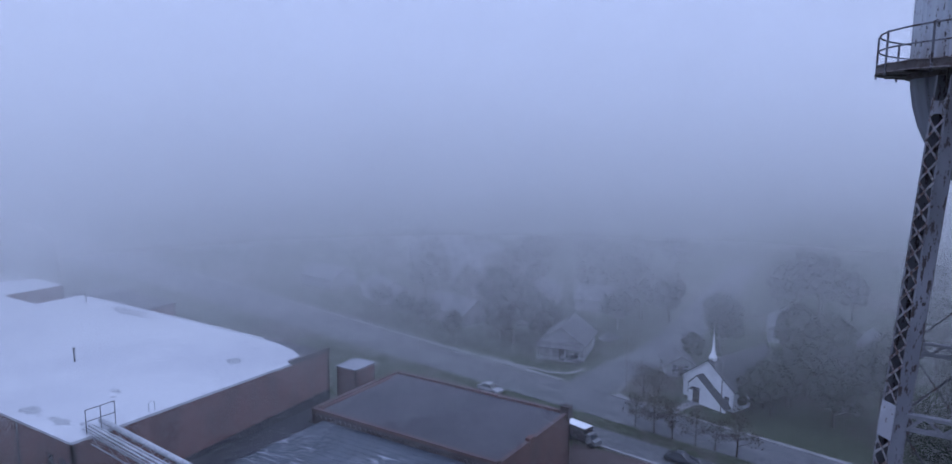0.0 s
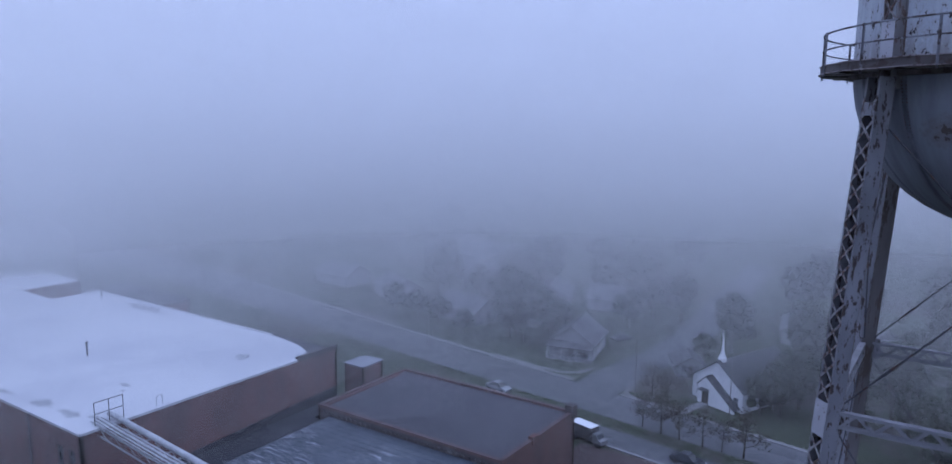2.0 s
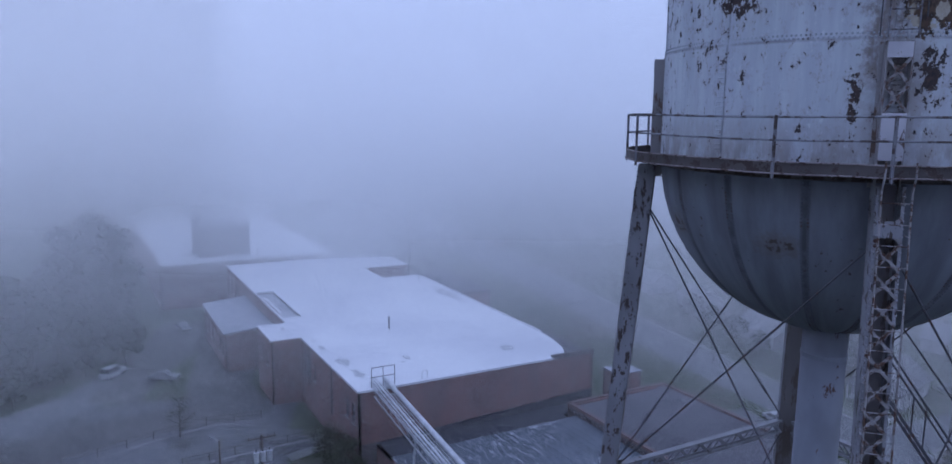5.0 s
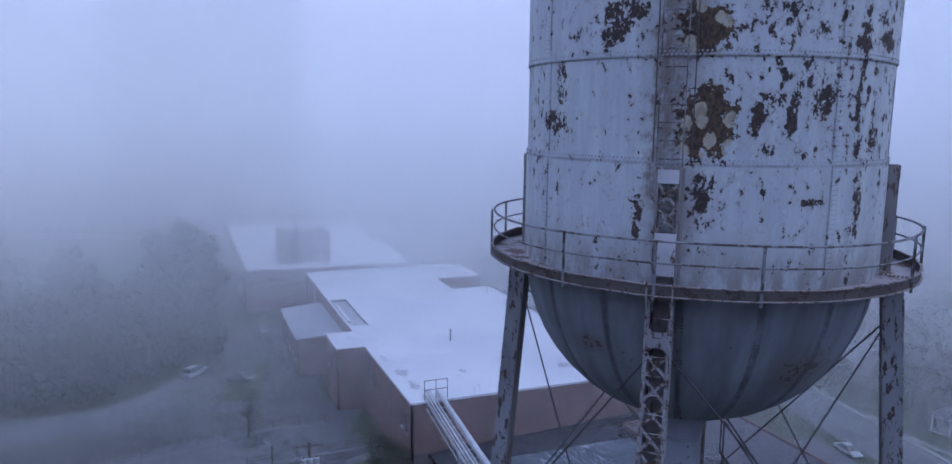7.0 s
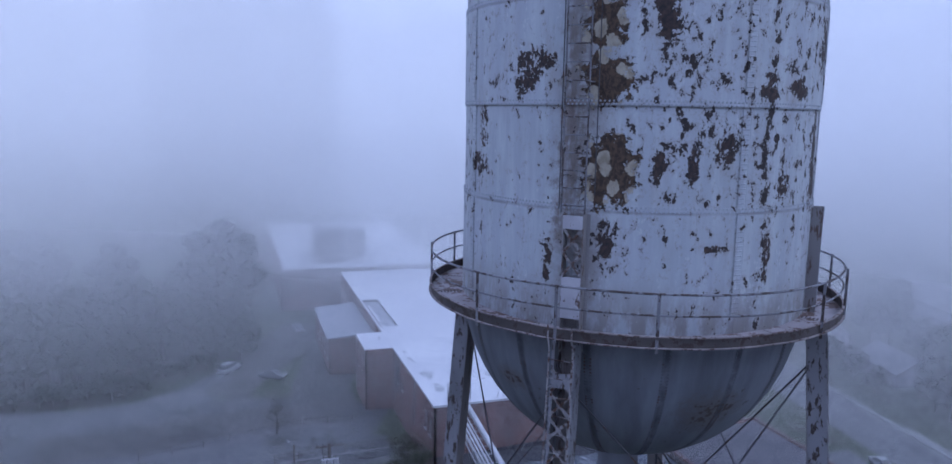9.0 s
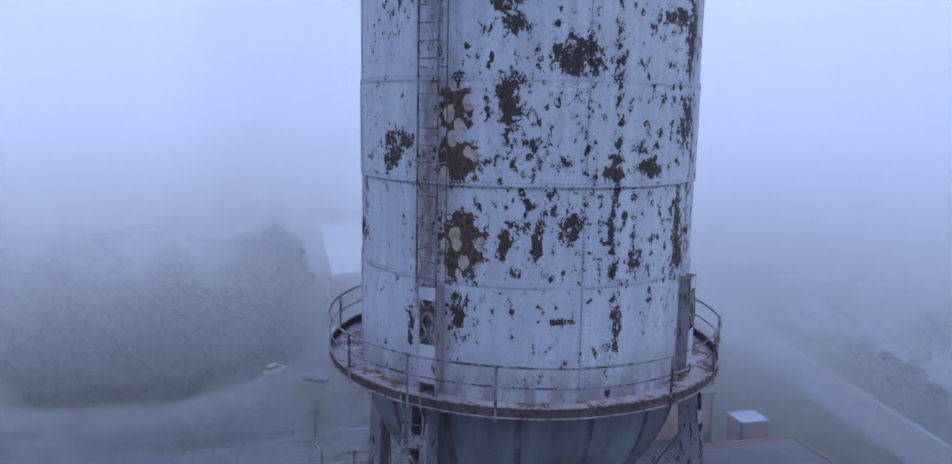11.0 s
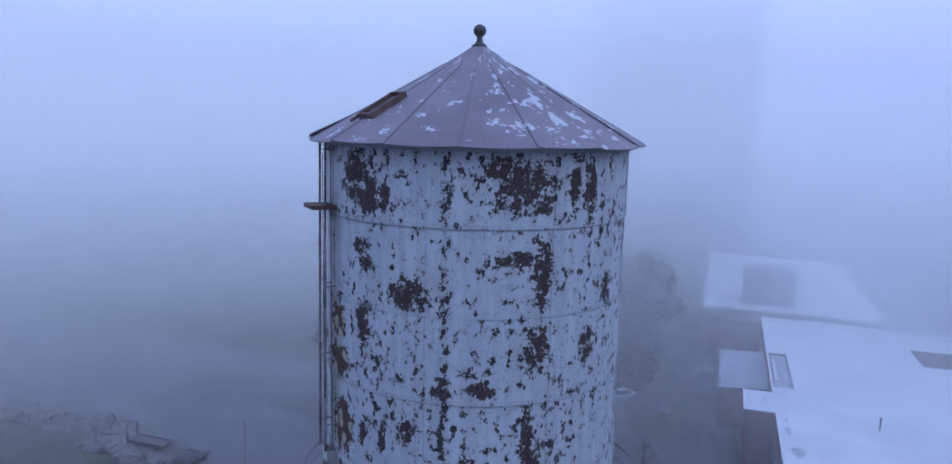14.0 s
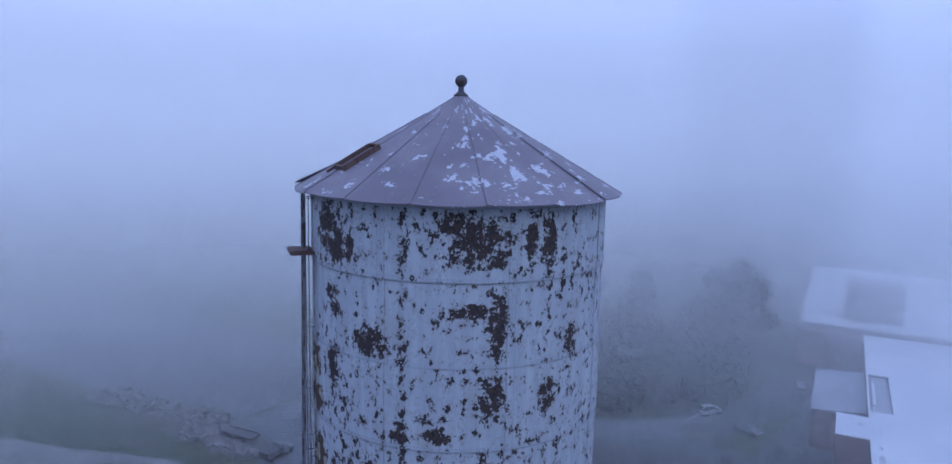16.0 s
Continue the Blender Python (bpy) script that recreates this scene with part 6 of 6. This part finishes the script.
for i, (x, y) in enumerate(((-40.8, 84.2), (-37.5, 83.4), (-34.5, 83.0), (-30.9, 82.5), (-28.1, 82.4), (-25.0, 82.0), (-44.0, 96.5), (-41.0, 96.0))):
    m = pose(x, y, 0, 0, 0, 67 * i) @ Matrix.Scale(0.95 + 0.09 * (i * 3 % 4), 4)
    ob = small if i == 0 else copy_thing(small, m)
    ob.matrix_basis = m


# ---------------------------------------------------------------- poles, fences, rubble
def utility_pole(label, height, transformers):
    ob = thing("utility_pole", (0, 0, 0), label, "utility pole", "utility poles")
    bm = bm_new()
    tube(bm, [(0, 0, -0.3), (0, 0, height * 0.5), (0.03, 0, height)], 0.15, 8)
    part("pole", bm, WOOD_POLE, ob)
    bm = bm_new()
    beam(bm, (0, -1.35, height - 0.35), (0, 1.35, height - 0.35), 0.12, 0.12)
    arm = part("crossarm", bm, WOOD_POLE, ob)
    for y in (-1.2, -0.6, 0.6, 1.2):
        bm = bm_new()
        tube(bm, [(0, y, height - 0.3), (0, y, height - 0.02)], 0.05, 6)
        part("insulator", bm, DARK_STEEL, arm)
    for y in transformers:
        bm = bm_new()
        tube(bm, [(0.42, y, height - 2.5), (0.42, y, height - 1.5)], 0.26, 12)
        can = part("transformer", bm, GALV, ob)
        bm = bm_new()
        tube(bm, [(0.42, y, height - 1.5), (0.42, y, height - 1.2)], 0.07, 6)
        part("bushing", bm, DARK_STEEL, can)
    if transformers:
        bm = bm_new()
        beam(bm, (0.15, -0.8, height - 1.7), (0.15, 0.8, height - 1.7), 0.1, 0.1)
        part("rack", bm, GALV, ob)
    return ob


big_pole = utility_pole("wooden utility pole carrying three pale transformers", 19.2 - land(0, 0), (-0.62, 0, 0.62))
big_pole.matrix_basis = pose(-57.2, 0.1, land(0, 0), 0, 0, 0)


def lamp_pole(label, height):
    ob = thing("street_lamp", (0, 0, 0), label, "street lamp", "street lamps")
    bm = bm_new()
    tube(bm, [(0, 0, -0.2), (0, 0, height)], 0.11, 8)
    part("pole", bm, WOOD_POLE, ob)
    bm = bm_new()
    tube(bm, [(0, 0, height - 0.25), (0.7, 0, height - 0.05), (1.3, 0, height - 0.1)], 0.04, 6)
    part("arm", bm, GALV, ob)
    bm = bm_new()
    box(bm, 1.1, 1.75, -0.14, 0.14, height - 0.22, height - 0.06)
    part("lantern", bm, TRUCK_GREY, ob)
    return ob


lamp = lamp_pole("grey street lamp beside the lot", 12.0)
lamp.matrix_basis = pose(-61.0, -3.1, land(0, -3.1), 0, 0, 200)
for x, y, z, turn, s in ((-60.5, -51.5, 8.5, 60, 0.82), (-91.6, 95.8, 0, -90, 0.62), (-47.6, 97.8, 0, -60, 0.8), (-31.0, 96.4, 0, -80, 0.75)):
    m = pose(x, y, z, 0, 0, turn) @ Matrix.Scale(s, 4)
    copy_thing(lamp, m).matrix_basis = m

def fence(label, points, gap, high):
    """Posts with two thin rails that follow the ground."""
    p0 = points[0]
    ob = thing("fence", (*p0, land(*p0)), label, "fence", "lot fences")
    pts = []
    for a, b in zip(points, points[1:]):
        n = max(1, int(math.dist(a, b) / gap))
        pts += [(a[0] + (b[0] - a[0]) * i / n, a[1] + (b[1] - a[1]) * i / n) for i in range(n)]
    pts.append(points[-1])
    for x, y in pts:
        bm = bm_new()
        tube(bm, [(x, y, land(x, y) - 0.2), (x, y, land(x, y) + high)], 0.05, 6)
        part("post", bm, WOOD_POLE, ob)
    for h in (high - 0.08, 0.55 * high):
        bm = bm_new()
        tube(bm, [(x, y, land(x, y) + h) for x, y in pts], 0.03, 5)
        part("rail", bm, WOOD_POLE, ob)
    return ob


fence("weathered post and rail fence along the cracked lot", [(-85.5, -21.0), (-88.8, -13.2), (-91.8, -6.5), (-94.2, 0.5), (-94.0, 8.0)], 3.2, 1.3)
fence("weathered post and rail fence below the mill wall", [(-82.2, -4.2), (-83.9, 5.5), (-84.8, 13.0)], 3.2, 1.2)
lane("pavement_kerb", CONCRETE, [(-85.0, -21.3), (-88.2, -13.3), (-91.2, -6.5), (-93.6, 0.5), (-93.3, 8.0)], 0.3, 0.14)
lane("pavement_wall", CONCRETE, [(-81.6, -4.2), (-83.3, 5.5), (-84.2, 13.6)], 0.3, 0.14)
# loose planks leaning beside the wall
for i in range(4):
    pl = thing("plank", (-80.4 + 0.5 * i, 10.5, land(0, 10.5)), "long pale timber leaning on a bank", "timber", "loose timbers")
    bm = bm_new()
    beam(bm, (-80.4 + 0.5 * i, 8.2, land(0, 8.2) + 0.06), (-79.6 + 0.5 * i, 13.2, land(0, 13) + 1.4), 0.16, 0.10)
    part("board", bm, CONCRETE, pl)


def rubble_heap(label, cx, cy, rx, ry, count, seed):
    rnd = random.Random(seed)
    vs, fs = [], []
    for _ in range(count):
        a, q = rnd.uniform(0, 2 * math.pi), rnd.random() ** 0.5
        x, y = cx + math.cos(a) * q * rx, cy + math.sin(a) * q * ry
        s = rnd.uniform(0.15, 0.75)
        z = land(x, y) + (1 - q) * rnd.uniform(0.2, 1.2)
        m = Matrix.Translation((x, y, z)) @ Euler((rnd.uniform(-0.5, 0.5), rnd.uniform(-0.5, 0.5), rnd.uniform(0, 6))).to_matrix().to_4x4()
        w, d, h = s * rnd.uniform(0.8, 2.2), s * rnd.uniform(0.6, 1.3), s * rnd.uniform(0.15, 0.6)
        i = len(vs)
        for c in ((-w, -d, -h), (w, -d * 0.8, -h), (w * 0.9, d, -h), (-w, d * 0.9, -h), (-w * 0.8, -d * 0.8, h), (w * 0.7, -d * 0.8, h), (w * 0.8, d * 0.7, h * 0.9), (-w * 0.7, d * 0.8, h * 0.8)):
            vs.append(tuple(m @ Vector(c)))
        fs += [tuple(i + k for k in f) for f in ((3, 2, 1, 0), (4, 5, 6, 7), (0, 1, 5, 4), (1, 2, 6, 5), (2, 3, 7, 6), (3, 0, 4, 7))]
    me = bpy.data.meshes.new("rubble")
    me.from_pydata(vs, [], fs)
    me.materials.append(RUBBLE)
    return tagged(new("rubble", me), label, "rubble", "rubble heaps", "stuff")


for k, (x, y, rx, ry, c) in enumerate(((-66.5, -101, 3.2, 6, 160), (-66.5, -91, 3.2, 6, 180), (-67.5, -81.5, 2.6, 5, 150), (-61.5, -76, 1.8, 5, 110), (-61, -69, 1.6, 4, 90))):
    rubble_heap("grey heap of broken slabs beside the gravel track", x, y, rx, ry, c, 20 + k)
lane("pavement_rubble", RUBBLE, [(-66, -108), (-66.5, -95), (-66, -82), (-64.5, -72), (-63, -62)], 4.0, 0.05)

# the flat trailer with a headboard hoop, and the small truck beside the heaps
trailer = thing("trailer", (0, 0, 0), "rusty flat trailer with a tall hoop at one end", "trailer")
bm = bm_new()
box(bm, -3.4, 3.4, -1.2, 1.2, 0.7, 0.95)
part("bed", bm, DARK_STEEL, trailer)
bm = bm_new()
tube(bm, [(-3.3, -1.1, 0.95), (-3.3, -1.1, 3.2), (-3.3, -0.9, 3.45), (-3.3, 0.9, 3.45), (-3.3, 1.1, 3.2), (-3.3, 1.1, 0.95)], 0.14, 6)
part("hoop", bm, DARK_STEEL, trailer)
for s in (-1, 1):
    bm = bm_new()
    box(bm, -3.3, 3.4, s * 1.2 - 0.05, s * 1.2 + 0.05, 0.95, 1.15)
    part("side_board", bm, DARK_STEEL, trailer)
wheels(trailer, (-1.8, 1.8), 0.95, 0.4)
trailer.matrix_basis = pose(-64.6, -71.0, land(0, -71.0), 0, 0, 90) @ Matrix.Scale(0.92, 4)


def utility_truck():
    ob = thing("utility_truck", (0, 0, 0), "dark utility truck with a dull grey rack and cab", "truck")
    bm = bm_new()
    box(bm, -2.9, 0.5, -1.05, 1.05, 0.7, 1.7)
    bmesh.ops.bevel(bm, geom=bm.edges[:], offset=0.05, segments=1, affect="EDGES")
    part("service_body", bm, DARK_STEEL, ob)
    for s in (-1, 1):
        for i in range(3):
            bm = bm_new()
            box(bm, -2.7 + 1.05 * i, -1.85 + 1.05 * i, s * 1.05 - 0.01, s * 1.05 + 0.02, 0.85, 1.55)
            part("locker", bm, TRUCK_GREY if i == 1 else DARK_STEEL, ob)
    bm = bm_new()
    loft(bm, [[(x, -0.98, 0.5), (x, -0.98, z * 0.6 + 0.4), (x, -0.82, z), (x, 0.82, z), (x, 0.98, z * 0.6 + 0.4), (x, 0.98, 0.5)] for x, z in ((0.6, 1.95), (1.5, 1.95), (2.0, 1.3), (2.9, 1.15))])
    part("cab", bm, TRUCK_GREY, ob)
    bm = bm_new()
    hexa(bm, [(1.52, -0.8, 1.3), (2.02, -0.8, 1.3), (2.02, 0.8, 1.3), (1.52, 0.8, 1.3), (1.4, -0.78, 1.9), (1.56, -0.78, 1.9), (1.56, 0.78, 1.9), (1.4, 0.78, 1.9)])
    part("windscreen", bm, WINDOW, ob)
    bm = bm_new()
    tube(bm, [(-2.6, -0.9, 1.7), (-2.6, -0.9, 2.3), (0.4, -0.9, 2.3), (0.4, -0.9, 1.7)], 0.05, 6)
    tube(bm, [(-2.6, 0.9, 1.7), (-2.6, 0.9, 2.3), (0.4, 0.9, 2.3), (0.4, 0.9, 1.7)], 0.05, 6)
    part("ladder_rack", bm, DARK_STEEL, ob)
    wheels(ob, (-1.9, 1.9), 0.9, 0.4)
    return ob


ut = utility_truck()
ut.matrix_basis = pose(-63.4, -62.6, land(0, -62.6), 0, 0, 176) @ Matrix.Scale(0.9, 4)


# ---------------------------------------------------------------- the fog
def bulge(z):
    """How far a bank's foot spreads and its crown leans back."""
    return 18.0 * max(0.0, 1 - z / 50) ** 2 + 0.0016 * max(0.0, z - 50) ** 2


def clearing(deg, r):
    """The outer banks thin out over the wood and over the trees beyond the road."""
    def open_sky(a0, a1, soft=13.0):
        return np.clip(np.maximum((a0 - deg) / soft, (deg - a1) / soft), 0.0, 1.0)

    w = np.ones_like(deg)
    if r > 80:
        w = np.minimum(w, 0.5 + 0.5 * open_sky(62.0, 101.0))
    if r > 100:
        w = np.minimum(w, open_sky(180.0, 250.0))
    return w * w * (3 - 2 * w)


def fog_bank(r, cover, lean, pitch, full, top):
    """A bank of fog round the tower: threads of droplets too fine to be told apart, at a lean of their own."""
    lean = radians(lean)
    n = int(2 * math.pi * math.cos(lean) / pitch)
    seg = max(3, int(math.ceil(top * abs(math.tan(lean)) / (0.09 * r))))
    knots = sorted(set([0.0, 10.0, full, 0.45 * top, 50.0, 0.75 * top, top] + [top * i / seg for i in range(seg + 1)]))
    wide = [np.interp(z, [0, 0.45 * top, 0.75 * top, top], [1.0, 1.0, 0.45, 0.0]) for z in knots]
    half = cover * pitch * r / math.cos(lean) / 2
    a = np.arange(n) * (2 * math.pi / n)
    rows = []
    for z, k in zip(knots, wide):
        for side in (-1, 1):
            out = r + bulge(z)
            mid = a + z * math.tan(lean) / r
            ground = np.interp(out * np.sin(mid), [-75, -10, 15, 60], [10, 6, 5, 0])
            gap = clearing(np.degrees(mid) % 360.0, r)
            gap = gap + (1 - gap) * min(1.0, max(0.0, (z - 24.0) / 24.0))
            t = mid + half * k * side * gap * np.clip((z - ground) / full, 0.0, 1.0) / r
            rows.append(np.stack([out * np.cos(t), out * np.sin(t), np.full(n, z)], 1))
    co = np.stack(rows, 1)
    m = co.shape[1]
    f = []
    for i in range(len(knots) - 1):
        f += [(2 * i, 2 * i + 1, 2 * i + 3), (2 * i, 2 * i + 3, 2 * i + 2)]
    f = (np.arange(n)[:, None, None] * m + np.array(f)[None]).reshape(-1, 3)
    me = bpy.data.meshes.new("fog")
    me.vertices.add(n * m)
    me.vertices.foreach_set("co", co.reshape(-1).astype(np.float32))
    me.loops.add(f.size)
    me.loops.foreach_set("vertex_index", f.reshape(-1).astype(np.int32))
    me.polygons.add(len(f))
    me.polygons.foreach_set("loop_start", np.arange(0, f.size, 3, dtype=np.int32))
    me.update(calc_edges=True)
    me.materials.append(MIST)
    return tagged(new("fog", me), "pale morning fog drifting over the town", "fog", "fog banks", "stuff")


for r, cover, lean in ((42, 0.05, 10), (53, 0.06, -46), (64, 0.07, 34), (75, 0.095, -18), (86, 0.125, 49), (96, 0.15, -33), (120, 0.20, 22), (142, 0.26, -5)):
    fog_bank(r, cover, lean, 0.0006, 24.0, 64.0 + 0.1 * r)


def far_fog(name, least, more, start, high, rise, turn=None, pale=0.88):
    """Fog too far off to shift: a thin veil, thicker in some drifts than in others, gone at its top."""
    n = Nodes(name)
    x, y, z = n.xyz(n.place)[0:3]
    drift = n.noise(n.scaled(n.place, (1, 1, 2.2)), 0.012, 3, 0.5)
    over = n.math("SUBTRACT", z, n.math("MULTIPLY", n.step(y, 60.0, -75.0), 10.5))
    thick = n.math("MULTIPLY", n.step(over, 0.3, rise), n.step(z, high, start))
    thick = n.math("MULTIPLY", thick, n.math("ADD", least, n.math("MULTIPLY", drift, more)))
    if turn is not None:
        # fades in and out round the tower
        deg = n.math("MODULO", n.math("ADD", n.math("MULTIPLY", n.math("ARCTAN2", y, x), 180 / math.pi), 360.0), 360.0)
        thick = n.math("MULTIPLY", thick, n.math("MULTIPLY", n.step(deg, turn[0], turn[1]), n.step(deg, turn[3], turn[2])))
    clear = n.t.nodes.new("ShaderNodeBsdfTransparent")
    join = n.t.nodes.new("ShaderNodeMixShader")
    out = n.t.nodes["Material Output"]
    n.put(join.inputs[0], thick)
    n.t.links.new(clear.outputs[0], join.inputs[1])
    n.t.links.new(n.bsdf.outputs[0], join.inputs[2])
    n.t.links.new(join.outputs[0], out.inputs[0])
    return n.done((pale, pale, pale), 1.0, spec=0.0)


for r, least, rise in ((168, 0.46, 34.0), (210, 0.54, 34.0), (275, 0.62, 34.0), (370, 0.70, 34.0)):
    bm = bm_new()
    rows = [[bm.verts.new(polar(r + bulge(z), 3.75 * i, z)) for i in range(96)] for z in list(range(-3, 172, 7)) + [172]]
    for p, q in zip(rows, rows[1:]):
        for i in range(96):
            bm.faces.new((p[i], p[(i + 1) % 96], q[(i + 1) % 96], q[i]))
    tagged(part("fog", bm, far_fog("far_fog", least, 0.22, 30.0, 170.0, rise), smooth=True), "pale fog bank hiding the distance", "fog", "fog banks", "stuff")
# the fog that lies before and within the wood, and before the far wing
WOOD, WING = (176.0, 200.0, 252.0, 268.0), (148.0, 166.0, 179.0, 189.0)
for r, least, rise, high, turn in ((103, 0.10, 30.0, 62.0, WOOD), (126, 0.20, 22.0, 56.0, WOOD), (150, 0.24, 30.0, 60.0, WOOD), (158, 0.34, 15.0, 42.0, WING)):
    bm = bm_new()
    n = int((turn[3] - turn[0]) / 2) + 2
    rows = [[bm.verts.new(polar(r + 0.4 * bulge(z), turn[0] - 1 + 2.0 * i, z)) for i in range(n)] for z in range(-3, 116, 7)]
    for p, q in zip(rows, rows[1:]):
        for i in range(n - 1):
            bm.faces.new((p[i], p[i + 1], q[i + 1], q[i]))
    tagged(part("fog", bm, far_fog("low_fog", least, 0.10, 22.0, high, rise, turn, 0.84), smooth=True), "grey fog hanging before the wood" if turn is not WING else "pale fog hanging before the far wing", "fog", "fog banks", "stuff")
bm = bm_new()
rows = [[bm.verts.new(polar(520, 3.75 * i, z)) for i in range(96)] for z in (-3, 292)]
for i in range(96):
    bm.faces.new((rows[0][i], rows[0][(i + 1) % 96], rows[1][(i + 1) % 96], rows[1][i]))
tagged(part("backdrop_fog", bm, far_fog("backdrop_fog", 1.0, 0.0, 50.0, 290.0, 16.0)), kind="structure")
